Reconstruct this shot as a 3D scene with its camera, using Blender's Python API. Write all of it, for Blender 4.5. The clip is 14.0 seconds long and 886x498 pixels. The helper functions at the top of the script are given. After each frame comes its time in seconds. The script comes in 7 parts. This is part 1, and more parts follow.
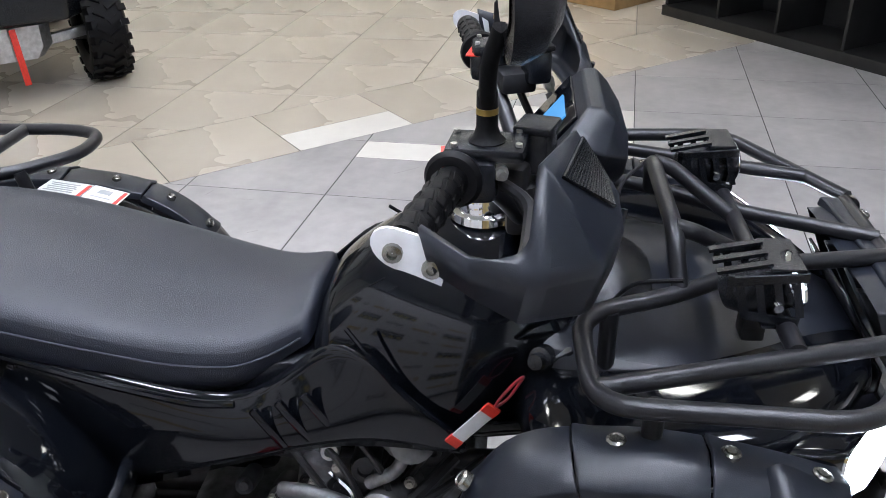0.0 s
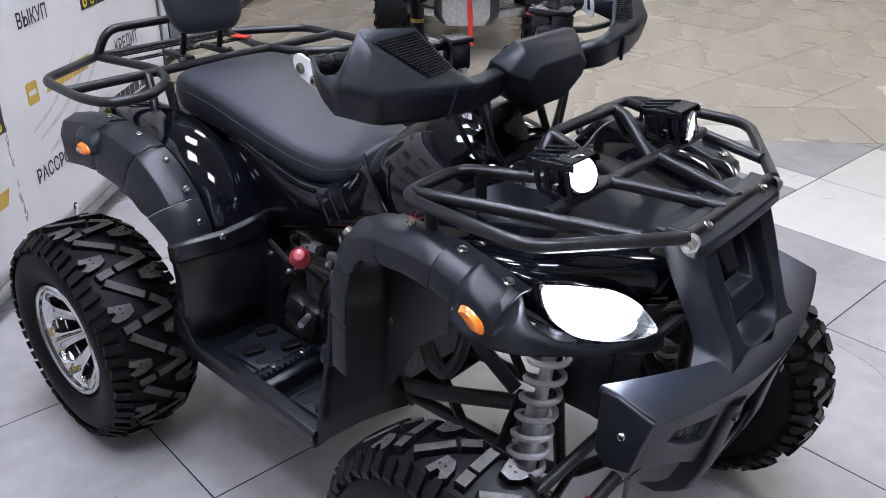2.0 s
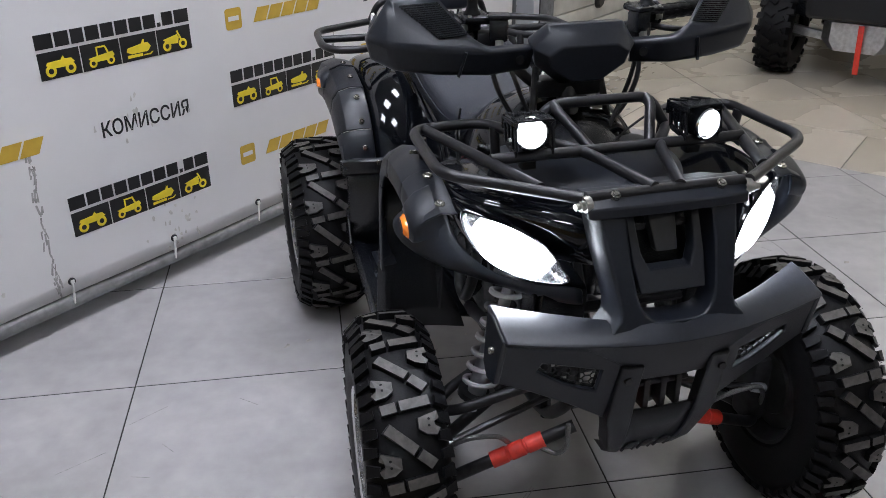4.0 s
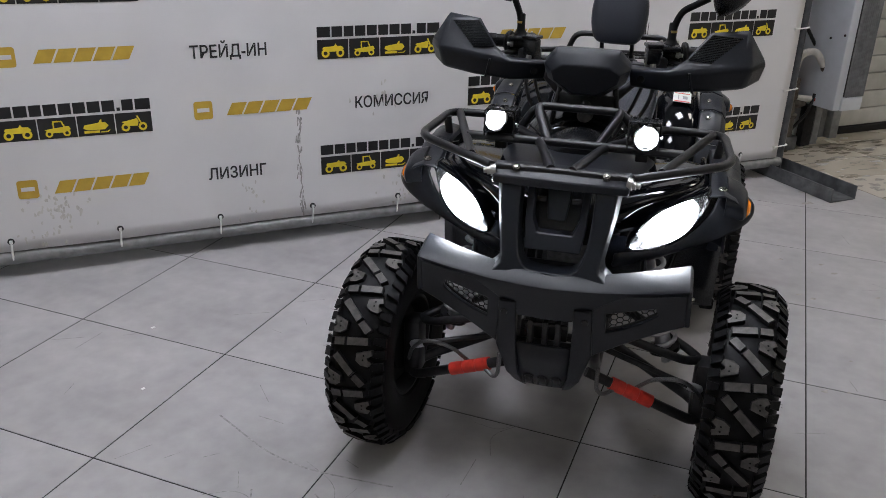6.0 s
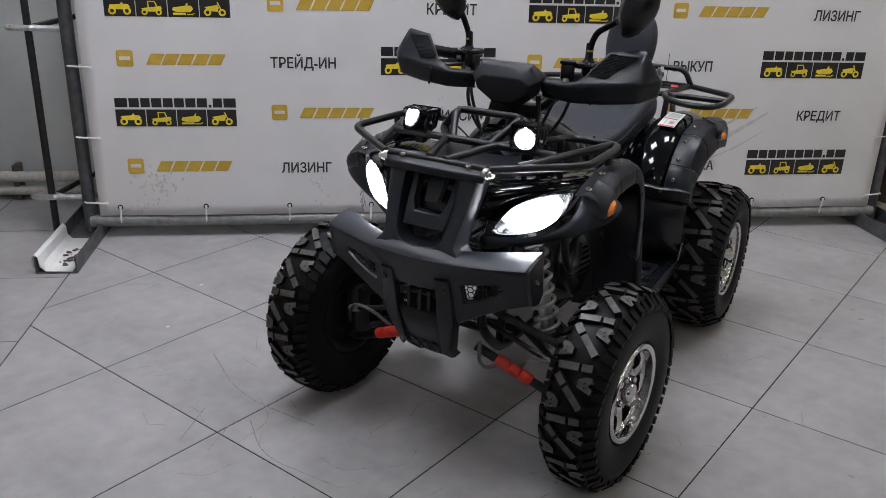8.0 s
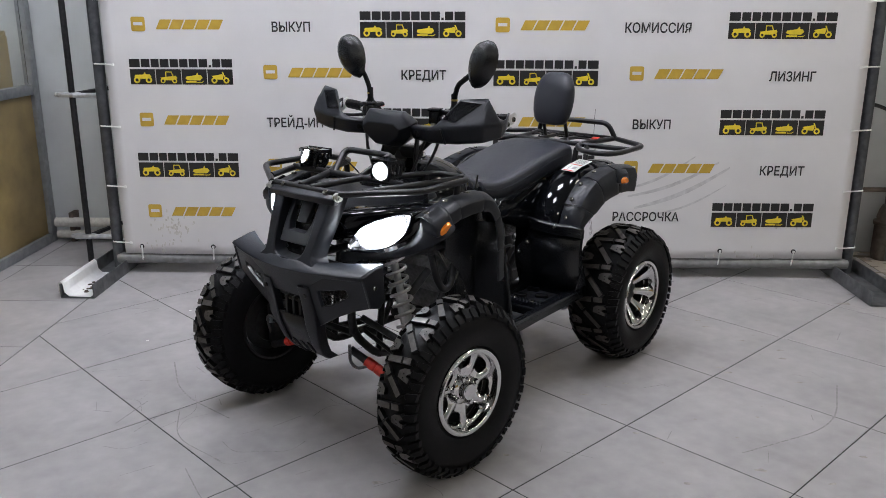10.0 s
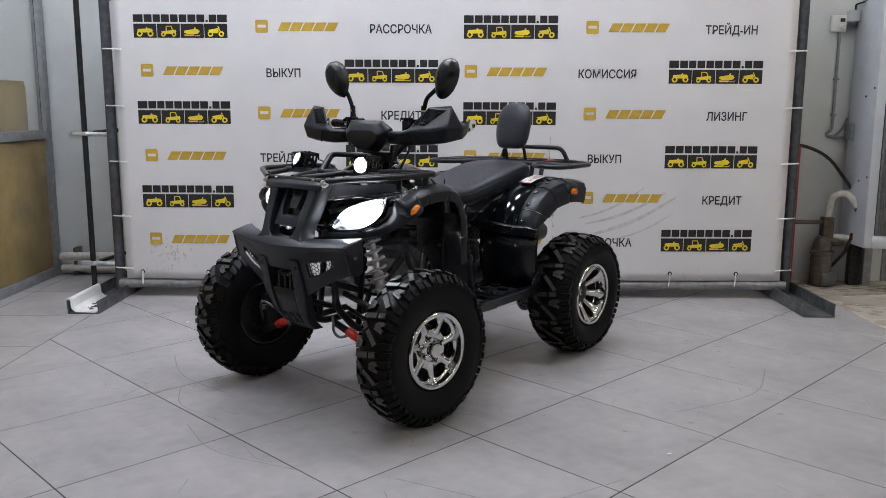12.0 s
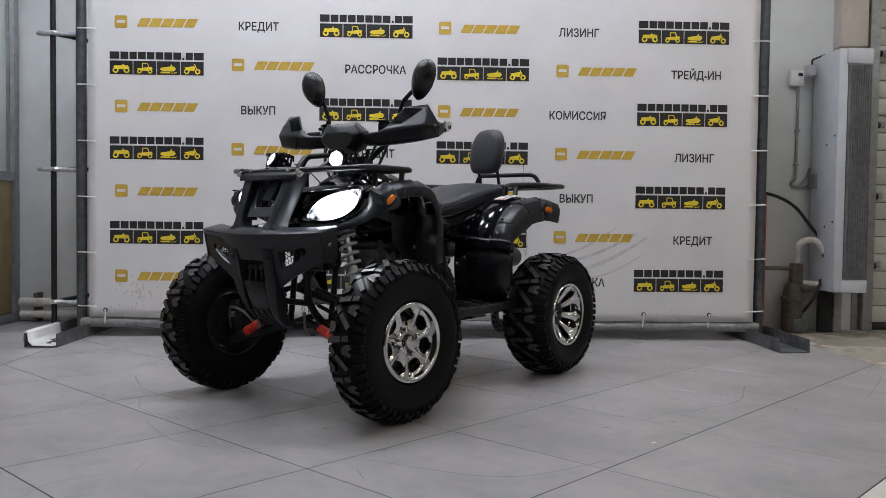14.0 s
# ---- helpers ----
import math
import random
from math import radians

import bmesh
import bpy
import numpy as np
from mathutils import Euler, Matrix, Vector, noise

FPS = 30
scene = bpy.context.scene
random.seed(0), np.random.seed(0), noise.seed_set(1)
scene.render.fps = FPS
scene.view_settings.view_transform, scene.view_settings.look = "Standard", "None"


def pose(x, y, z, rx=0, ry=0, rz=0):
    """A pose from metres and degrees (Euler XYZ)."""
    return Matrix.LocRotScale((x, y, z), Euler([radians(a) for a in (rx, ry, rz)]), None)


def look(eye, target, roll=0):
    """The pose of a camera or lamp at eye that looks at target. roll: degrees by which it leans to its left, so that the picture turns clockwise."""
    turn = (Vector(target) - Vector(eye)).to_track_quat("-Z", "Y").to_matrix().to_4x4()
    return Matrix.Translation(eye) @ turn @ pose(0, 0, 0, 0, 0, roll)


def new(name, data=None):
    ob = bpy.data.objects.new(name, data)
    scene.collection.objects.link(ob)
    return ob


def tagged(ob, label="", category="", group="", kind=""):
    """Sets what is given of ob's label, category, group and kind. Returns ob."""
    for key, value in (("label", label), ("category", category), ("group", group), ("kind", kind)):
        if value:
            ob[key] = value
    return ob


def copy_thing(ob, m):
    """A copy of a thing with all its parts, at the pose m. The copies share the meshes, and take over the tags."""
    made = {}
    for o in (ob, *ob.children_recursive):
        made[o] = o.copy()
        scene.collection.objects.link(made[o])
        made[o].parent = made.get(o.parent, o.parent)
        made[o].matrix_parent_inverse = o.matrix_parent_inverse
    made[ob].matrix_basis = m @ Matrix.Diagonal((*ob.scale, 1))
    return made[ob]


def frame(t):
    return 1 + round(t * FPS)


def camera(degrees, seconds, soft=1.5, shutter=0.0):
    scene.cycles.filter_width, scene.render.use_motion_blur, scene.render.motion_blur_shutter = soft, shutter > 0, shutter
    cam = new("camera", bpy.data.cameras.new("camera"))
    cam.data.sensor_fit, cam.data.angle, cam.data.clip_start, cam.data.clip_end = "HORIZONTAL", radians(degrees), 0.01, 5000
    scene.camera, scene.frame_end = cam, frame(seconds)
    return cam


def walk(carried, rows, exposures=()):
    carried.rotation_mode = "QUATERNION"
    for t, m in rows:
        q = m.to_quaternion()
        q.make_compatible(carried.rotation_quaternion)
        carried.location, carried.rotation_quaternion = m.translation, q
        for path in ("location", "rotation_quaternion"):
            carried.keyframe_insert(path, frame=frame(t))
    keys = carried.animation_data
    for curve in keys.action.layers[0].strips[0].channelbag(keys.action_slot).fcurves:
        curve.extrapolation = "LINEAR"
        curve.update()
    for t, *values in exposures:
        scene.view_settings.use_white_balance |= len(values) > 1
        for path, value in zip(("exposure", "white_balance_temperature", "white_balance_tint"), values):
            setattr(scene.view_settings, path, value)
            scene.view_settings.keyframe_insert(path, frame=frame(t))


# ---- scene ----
cam = camera(55.8, 14.0, 0.6)

PATH = [
    (0, (-1.194, -0.92, 1.42), (0.291, -1.866, 0.47), -1.4),
    (0.5, (-1.412, -1.024, 1.418), (0.268, -1.603, 0.501), 0.9),
    (1, (-1.614, -1.168, 1.43), (0.146, -1.384, 0.504), 1.8),
    (1.5, (-1.818, -1.307, 1.432), (-0.036, -1.343, 0.526), 0.1),
    (2, (-1.957, -1.494, 1.436), (-0.175, -1.419, 0.531), 0.6),
    (2.5, (-1.992, -1.764, 1.424), (-0.255, -1.389, 0.506), 0.2),
    (3, (-2.025, -1.951, 1.433), (-0.375, -1.277, 0.526), 1.0),
    (3.2, (-2.034, -2.028, 1.432), (-0.411, -1.283, 0.532), 1.1),
    (5.5, (-1.818, -3.173, 1.467), (-0.905, -1.592, 0.651), -0.6),
    (6, (-1.67, -3.444, 1.474), (-0.928, -1.764, 0.682), 1.5),
    (6.5, (-1.57, -3.637, 1.469), (-0.914, -1.902, 0.723), 1.1),
    (7, (-1.434, -3.825, 1.478), (-0.881, -2.049, 0.742), 0.0),
    (7.5, (-1.185, -3.929, 1.464), (-0.885, -2.088, 0.741), -0.4),
    (8, (-0.968, -4.025, 1.463), (-0.717, -2.174, 0.748), 1.7),
    (8.2, (-0.91, -4.064, 1.46), (-0.655, -2.214, 0.745), 1.6),
    (10.3, (-0.177, -4.611, 1.421), (-0.239, -2.669, 0.949), 0.1),
    (10.5, (-0.194, -4.683, 1.378), (-0.228, -2.728, 0.959), 0.2),
    (11, (-0.158, -4.826, 1.332), (-0.146, -2.859, 0.97), 0.2),
    (11.5, (-0.129, -4.973, 1.288), (-0.126, -3.004, 0.942), 0.1),
    (12, (-0.142, -5.042, 1.165), (-0.15, -3.071, 0.829), 0.2),
    (12.5, (-0.176, -5.011, 0.997), (-0.168, -3.032, 0.708), 0.2),
    (13, (-0.175, -5.007, 0.852), (-0.136, -3.017, 0.651), 0.5),
    (13.5, (-0.167, -5.038, 0.795), (-0.108, -3.041, 0.691), 0.6),
    (14, (-0.17, -5.04, 0.728), (-0.102, -3.043, 0.655), 0.7),
]
EXPOSURES = [(0, 0.88, 5880, 9), (0.5, 0.98, 5730, 9), (1, 1.12, 5650, 9), (1.5, 1.02, 5630, 10), (2, 0.74, 5760, 12), (3, 0.49, 5920, 10), (5.5, 0.0, 6230, 9), (8, -0.05, 6240, 9), (10.5, 0.23, 6200, 9), (12, 0.19, 6170, 9), (14, -0.02, 6200, 9)]
walk(cam, [(t, look(e, g, r)) for t, e, g, r in PATH], EXPOSURES)

# ---- light ----
world = bpy.data.worlds.new("hall_world")
scene.world = world
world.use_nodes = True
world.node_tree.nodes["Background"].inputs[0].default_value = (0.80, 0.86, 1.0, 1)
world.node_tree.nodes["Background"].inputs[1].default_value = 0.05
scene.view_settings.exposure = 0.0

LAMPS_ON = 33.0     # strength of the ceiling panels
HEAD_ON = 42.0      # strength of the headlight glass
FOG_ON = 4.0


# ---- materials ----
def mat(name, colour, rough=0.5, metal=0.0, scale=40.0, vary=0.25, bump=0.0, bump_scale=200.0, coat=0.0,
        stain=0.0, stain_scale=3.0, spec=0.5, per_object=0.0):
    m = bpy.data.materials.new(name)
    m.use_nodes = True
    nt = m.node_tree
    b = nt.nodes["Principled BSDF"]
    b.inputs["Roughness"].default_value = rough
    b.inputs["Metallic"].default_value = metal
    b.inputs["Specular IOR Level"].default_value = spec
    b.inputs["Coat Weight"].default_value = coat
    b.inputs["Coat Roughness"].default_value = 0.03
    co = nt.nodes.new("ShaderNodeTexCoord")
    n1 = nt.nodes.new("ShaderNodeTexNoise")
    n1.inputs["Scale"].default_value = scale
    n1.inputs["Detail"].default_value = 5
    nt.links.new(co.outputs["Object"], n1.inputs["Vector"])
    ramp = nt.nodes.new("ShaderNodeMapRange")
    ramp.inputs["From Min"].default_value, ramp.inputs["From Max"].default_value = 0.3, 0.7
    ramp.inputs["To Min"].default_value, ramp.inputs["To Max"].default_value = 1 - vary, 1 + vary
    nt.links.new(n1.outputs["Fac"], ramp.inputs["Value"])
    mul = nt.nodes.new("ShaderNodeMix")
    mul.data_type, mul.blend_type = "RGBA", "MULTIPLY"
    mul.inputs["Factor"].default_value = 1
    mul.inputs[6].default_value = (*colour, 1)
    nt.links.new(ramp.outputs[0], mul.inputs[7])
    out = mul.outputs[2]
    if stain or per_object:
        n2 = nt.nodes.new("ShaderNodeTexNoise")
        n2.inputs["Scale"].default_value = stain_scale
        n2.inputs["Detail"].default_value = 4
        nt.links.new(co.outputs["Object"], n2.inputs["Vector"])
        r2 = nt.nodes.new("ShaderNodeMapRange")
        r2.inputs["From Min"].default_value, r2.inputs["From Max"].default_value = 0.35, 0.75
        r2.inputs["To Min"].default_value, r2.inputs["To Max"].default_value = 1, 1 - stain
        nt.links.new(n2.outputs["Fac"], r2.inputs["Value"])
        val = r2.outputs[0]
        if per_object:
            info = nt.nodes.new("ShaderNodeObjectInfo")
            r3 = nt.nodes.new("ShaderNodeMapRange")
            r3.inputs["To Min"].default_value, r3.inputs["To Max"].default_value = 1 - per_object, 1 + per_object
            nt.links.new(info.outputs["Random"], r3.inputs["Value"])
            mm = nt.nodes.new("ShaderNodeMath")
            mm.operation = "MULTIPLY"
            nt.links.new(val, mm.inputs[0])
            nt.links.new(r3.outputs[0], mm.inputs[1])
            val = mm.outputs[0]
        mul2 = nt.nodes.new("ShaderNodeMix")
        mul2.data_type, mul2.blend_type = "RGBA", "MULTIPLY"
        mul2.inputs["Factor"].default_value = 1
        nt.links.new(out, mul2.inputs[6])
        nt.links.new(val, mul2.inputs[7])
        out = mul2.outputs[2]
        rr = nt.nodes.new("ShaderNodeMapRange")
        rr.inputs["To Min"].default_value, rr.inputs["To Max"].default_value = max(rough - 0.1, 0.02), min(rough + 0.15, 1)
        nt.links.new(n2.outputs["Fac"], rr.inputs["Value"])
        nt.links.new(rr.outputs[0], b.inputs["Roughness"])
    nt.links.new(out, b.inputs["Base Color"])
    if bump:
        n3 = nt.nodes.new("ShaderNodeTexNoise")
        n3.inputs["Scale"].default_value = bump_scale
        n3.inputs["Detail"].default_value = 3
        nt.links.new(co.outputs["Object"], n3.inputs["Vector"])
        bp = nt.nodes.new("ShaderNodeBump")
        bp.inputs["Strength"].default_value = bump
        bp.inputs["Distance"].default_value = 0.002
        nt.links.new(n3.outputs["Fac"], bp.inputs["Height"])
        nt.links.new(bp.outputs[0], b.inputs["Normal"])
    return m


def glow(name, colour, strength):
    m = bpy.data.materials.new(name)
    m.use_nodes = True
    b = m.node_tree.nodes["Principled BSDF"]
    b.inputs["Base Color"].default_value = (0.8, 0.8, 0.8, 1)
    b.inputs["Emission Color"].default_value = (*colour, 1)
    b.inputs["Emission Strength"].default_value = strength
    return m


def glass(name, colour=(1, 1, 1), rough=0.0, ior=1.45):
    m = bpy.data.materials.new(name)
    m.use_nodes = True
    b = m.node_tree.nodes["Principled BSDF"]
    b.inputs["Base Color"].default_value = (*colour, 1)
    b.inputs["Roughness"].default_value = rough
    b.inputs["IOR"].default_value = ior
    b.inputs["Transmission Weight"].default_value = 1.0
    return m


M_TILE = mat("grey_porcelain", (0.374, 0.36, 0.36), 0.30, scale=14, vary=0.09, stain=0.24, stain_scale=2.4, per_object=0.04, bump=0.03, bump_scale=60)
M_TILE_B = mat("beige_porcelain", (0.465, 0.418, 0.348), 0.25, scale=9, vary=0.03, stain=0.05, stain_scale=0.7, per_object=0.05)
M_TILE_W = mat("white_filler_tile", (0.66, 0.64, 0.60), 0.35, scale=12, vary=0.05, stain=0.08, per_object=0.03)
M_GROUT = mat("dark_grout", (0.022, 0.021, 0.021), 0.9, scale=60, vary=0.3)
M_SCUFF = mat("rubber_scuff", (0.25, 0.24, 0.238), 0.5, scale=80, vary=0.4)
M_DIRT = mat("wet_brown_dirt", (0.205, 0.175, 0.135), 0.55, scale=40, vary=0.4)
M_GRIME = mat("brown_floor_grime", (0.325, 0.305, 0.28), 0.6, scale=60, vary=0.3)
M_WALL = mat("painted_wall", (0.60, 0.62, 0.62), 0.75, scale=5, vary=0.05, stain=0.12, stain_scale=1.2, bump=0.1, bump_scale=90)
M_CEIL = mat("ceiling_paint", (0.62, 0.61, 0.58), 0.8, scale=5, vary=0.05)
M_VINYL = mat("white_banner_vinyl", (0.66, 0.645, 0.65), 0.42, scale=4, vary=0.03, stain=0.07, stain_scale=1.3, bump=0.12, bump_scale=7)
M_INK = mat("black_print", (0.012, 0.012, 0.013), 0.45, scale=30, vary=0.2)
M_YELLOW = mat("yellow_print", (0.72, 0.56, 0.03), 0.45, scale=30, vary=0.08)
M_OCHRE = mat("ochre_print", (0.50, 0.33, 0.045), 0.45, scale=30, vary=0.08)
M_GREYPRINT = mat("grey_streak_print", (0.52, 0.51, 0.52), 0.5, scale=30, vary=0.15)
M_SCUFFMARK = mat("dark_scuff", (0.30, 0.29, 0.285), 0.6, scale=60, vary=0.3)
M_SMUDGE = mat("pale_dirt", (0.52, 0.50, 0.47), 0.6, scale=60, vary=0.15)
M_TUBE_PALE = mat("pale_grey_tube", (0.23, 0.23, 0.23), 0.42, 0.2, scale=30, vary=0.2, stain=0.25, stain_scale=8)
M_STEEL_TUBE = mat("grey_painted_tube", (0.10, 0.105, 0.115), 0.42, 0.6, scale=30, vary=0.25, stain=0.3, stain_scale=8)
M_ZINC = mat("zinc_steel", (0.55, 0.56, 0.58), 0.35, 0.9, scale=40, vary=0.2)
M_CHANNEL = mat("steel_channel", (0.18, 0.185, 0.19), 0.5, 0.7, scale=20, vary=0.3, stain=0.4, stain_scale=6)
M_TIE = mat("white_nylon", (0.78, 0.78, 0.76), 0.4, scale=30, vary=0.05)
M_PLY = mat("yellowed_plywood", (0.34, 0.25, 0.10), 0.45, scale=7, vary=0.2, stain=0.3, stain_scale=2)
M_ALU = mat("grey_aluminium_frame", (0.30, 0.31, 0.32), 0.45, 0.5, scale=25, vary=0.15)
M_DOORPANEL = mat("white_door_panel", (0.58, 0.57, 0.54), 0.55, scale=10, vary=0.08, stain=0.25, stain_scale=2.2)
M_CARTONPAINT = mat("cream_boxing", (0.55, 0.50, 0.45), 0.6, scale=20, vary=0.06, stain=0.15)
M_UNIT = mat("white_enamel_unit", (0.56, 0.58, 0.62), 0.35, scale=10, vary=0.05, stain=0.1, stain_scale=3)
M_LOUVRE = mat("louvre_grey", (0.22, 0.22, 0.22), 0.5, 0.3, scale=30, vary=0.2)
M_PIPE = mat("rusty_pipe", (0.14, 0.11, 0.09), 0.7, 0.3, scale=25, vary=0.4, stain=0.4, stain_scale=12)
M_PUMP = mat("rusty_pump_iron", (0.125, 0.108, 0.09), 0.6, 0.4, scale=30, vary=0.3, stain=0.4, stain_scale=10)
M_HOSE = mat("white_hose", (0.52, 0.50, 0.46), 0.5, scale=40, vary=0.15)
M_REDPAINT = mat("red_enamel", (0.42, 0.02, 0.02), 0.4, scale=40, vary=0.2)
M_CARD = mat("brown_cardboard", (0.42, 0.27, 0.11), 0.8, scale=14, vary=0.15, stain=0.2, stain_scale=4)
M_BLACKWOOD = mat("black_laminate", (0.012, 0.012, 0.012), 0.5, scale=20, vary=0.3)
# quad bike
M_MATTE = mat("matte_black_plastic", (0.0086, 0.0104, 0.0154), 0.36, scale=120, vary=0.2, spec=0.38, bump=0.12, bump_scale=900)
M_SATIN = mat("satin_black_plastic", (0.0054, 0.0064, 0.0088), 0.25, scale=120, vary=0.2, spec=0.5, bump=0.25, bump_scale=900)
M_GLOSS = mat("gloss_black_paint", (0.0024, 0.0029, 0.0042), 0.07, scale=60, vary=0.2, spec=0.36)
M_SCREW = mat("olive_zinc_screw", (0.26, 0.255, 0.23), 0.26, 0.9, scale=90, vary=0.2)
M_SEAT = mat("black_leatherette", (0.014, 0.0165, 0.025), 0.38, scale=200, vary=0.15, bump=0.5, bump_scale=700)
M_TUBE = mat("black_powder_tube", (0.012, 0.012, 0.014), 0.34, 0.2, scale=150, vary=0.3, bump=0.16, bump_scale=500)
M_RUBBER = mat("tyre_rubber", (0.0035, 0.0035, 0.0042), 0.5, scale=60, vary=0.3, spec=0.17, bump=0.2, bump_scale=300)
M_LUG = mat("dusty_tread_top", (0.060, 0.055, 0.050), 0.5, scale=70, vary=0.4, stain=0.4, stain_scale=20)
M_REFLECTOR = mat("smoked_reflector", (0.018, 0.018, 0.020), 0.22, 0.4, scale=60, vary=0.1)
M_RIM = mat("polished_alloy", (0.62, 0.62, 0.63), 0.055, 1.0, scale=60, vary=0.06)
M_RIMLIP = mat("bright_alloy_lip", (0.66, 0.66, 0.67), 0.16, 1.0, scale=90, vary=0.06)
M_CAST = mat("cast_engine_alloy", (0.24, 0.24, 0.24), 0.5, 0.8, scale=60, vary=0.3, stain=0.4, stain_scale=14)
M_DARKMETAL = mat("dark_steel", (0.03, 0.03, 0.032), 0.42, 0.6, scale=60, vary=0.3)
M_CHROME = mat("chrome", (0.85, 0.85, 0.85), 0.06, 1.0, scale=60, vary=0.03)
M_BOLT = mat("bolt_zinc", (0.42, 0.41, 0.38), 0.35, 0.9, scale=90, vary=0.2)
M_SPRING = mat("grey_spring", (0.42, 0.41, 0.42), 0.4, 0.2, scale=60, vary=0.1)
M_RED = mat("red_sleeve", (0.62, 0.035, 0.02), 0.45, scale=60, vary=0.15)
M_KNOB = mat("dark_red_knob", (0.30, 0.02, 0.03), 0.36, scale=60, vary=0.3, coat=0.2)
M_AMBER = mat("amber_lens", (0.85, 0.22, 0.01), 0.12, scale=60, vary=0.15, coat=1.0)
M_WHITE = mat("white_bracket", (0.72, 0.73, 0.74), 0.4, 0.1, scale=50, vary=0.1)
M_LABEL = mat("pale_label", (0.62, 0.64, 0.62), 0.4, scale=70, vary=0.06)
M_LABELGREY = mat("label_print", (0.30, 0.31, 0.31), 0.5, scale=70, vary=0.1)
M_SCREEN = glow("blue_display", (0.08, 0.36, 0.75), 0.55)
M_SCREEN.node_tree.nodes["Principled BSDF"].inputs["Base Color"].default_value = (0.01, 0.02, 0.03, 1)
M_HEAD = glow("lit_headlight", (0.93, 0.95, 1.0), HEAD_ON)
M_FOG = glow("lit_spot_lamp", (0.90, 0.94, 1.0), FOG_ON)
M_LEDPANEL = glow("led_panel_glow", (0.945, 0.935, 1.0), LAMPS_ON)
M_LEDFAR = glow("led_panel_far_glow", (1.0, 0.93, 0.82), 15.0)
M_LENS = glass("clear_lens")
M_GLASS = glass("partition_glass", (0.95, 0.97, 0.95))
M_HOSEBLACK = mat("black_hose", (0.010, 0.010, 0.011), 0.35, scale=60, vary=0.2)
M_BRAID = mat("braided_hose", (0.16, 0.16, 0.16), 0.45, 0.6, scale=400, vary=0.4)
M_BRASS = mat("brass", (0.45, 0.32, 0.10), 0.35, 0.9, scale=60, vary=0.2)


# ---- mesh helpers ----
def part(name, bm, material, parent=None, label="", smooth=True):
    me = bpy.data.meshes.new(name)
    bm.to_mesh(me)
    bm.free()
    for m in (material if isinstance(material, (list, tuple)) else [material]):
        me.materials.append(m)
    ob = new(name, me)
    if parent:
        ob.parent = parent
    if label:
        ob["label"] = label
    if smooth:
        me.shade_smooth()
        me.set_sharp_from_angle(angle=radians(38))
    return ob


def thing(name, label, category, m=None, group="", kind=""):
    ob = new(name)
    ob.empty_display_size = 0.1
    if m is not None:
        ob.matrix_world = m
    return tagged(ob, label, category, group, kind)


def add_box(bm, c, s, rot=None, bevel=0.0, taper=1.0):
    """A box of centre c and full size s, in bm."""
    vs = []
    for z in (-1, 1):
        k = taper if z > 0 else 1
        for x, y in ((-1, -1), (1, -1), (1, 1), (-1, 1)):
            v = Vector((x * s[0] / 2 * k, y * s[1] / 2 * k, z * s[2] / 2))
            if rot is not None:
                v = rot @ v
            vs.append(bm.verts.new(v + Vector(c)))
    fs = [bm.faces.new([vs[i] for i in q]) for q in ((3, 2, 1, 0), (4, 5, 6, 7), (0, 1, 5, 4), (1, 2, 6, 5), (2, 3, 7, 6), (3, 0, 4, 7))]
    if bevel:
        es = list({e for f in fs for e in f.edges})
        bmesh.ops.bevel(bm, geom=es, offset=bevel, segments=2, affect="EDGES", profile=0.5)
    return bm


def box(c, s, rot=None, bevel=0.0, taper=1.0):
    return add_box(bmesh.new(), c, s, rot, bevel, taper)


def fillet(pts, rad, closed=False, n=5):
    """A polyline with its corners rounded."""
    pts = [Vector(p) for p in pts]
    if rad <= 0:
        return pts
    out = []
    k = len(pts)
    for i, p in enumerate(pts):
        if not closed and i in (0, k - 1):
            out.append(p)
            continue
        a, b = pts[i - 1] - p, pts[(i + 1) % k] - p
        r = min(rad, a.length * 0.45, b.length * 0.45)
        a, b = p + a.normalized() * r, p + b.normalized() * r
        for j in range(n + 1):
            t = j / n
            out.append((1 - t) ** 2 * a + 2 * t * (1 - t) * p + t * t * b)
    return out


def add_tube(bm, pts, r, rad=0.04, closed=False, segs=10, caps=True, radii=None):
    pts = fillet(pts, rad, closed)
    k = len(pts)
    rings = []
    up = Vector((0.13, 0.21, 0.97)).normalized()
    prev = None
    for i, p in enumerate(pts):
        if closed:
            d = pts[(i + 1) % k] - pts[i - 1]
        else:
            d = pts[min(i + 1, k - 1)] - pts[max(i - 1, 0)]
        d.normalize()
        if prev is None:
            n = d.cross(up)
            if n.length < 0.1:
                n = d.cross(Vector((1, 0, 0)))
        else:
            n = prev - d * prev.dot(d)
        n.normalize()
        prev = n
        b = d.cross(n)
        rr = radii[min(int(i * len(radii) / k), len(radii) - 1)] if radii else r
        rings.append([bm.verts.new(p + (n * math.cos(a) + b * math.sin(a)) * rr) for a in (2 * math.pi * j / segs for j in range(segs))])
    for i in range(k if closed else k - 1):
        A, B = rings[i], rings[(i + 1) % k]
        off = 0
        if closed and i == k - 1:
            off = min(range(segs), key=lambda o: (A[0].co - B[o].co).length)
        for j in range(segs):
            bm.faces.new((A[j], A[(j + 1) % segs], B[(j + 1 + off) % segs], B[(j + off) % segs]))
    if caps and not closed:
        bm.faces.new(rings[0][::-1])
        bm.faces.new(rings[-1])
    return bm


def tube(pts, r, rad=0.04, closed=False, segs=10):
    return add_tube(bmesh.new(), pts, r, rad, closed, segs)


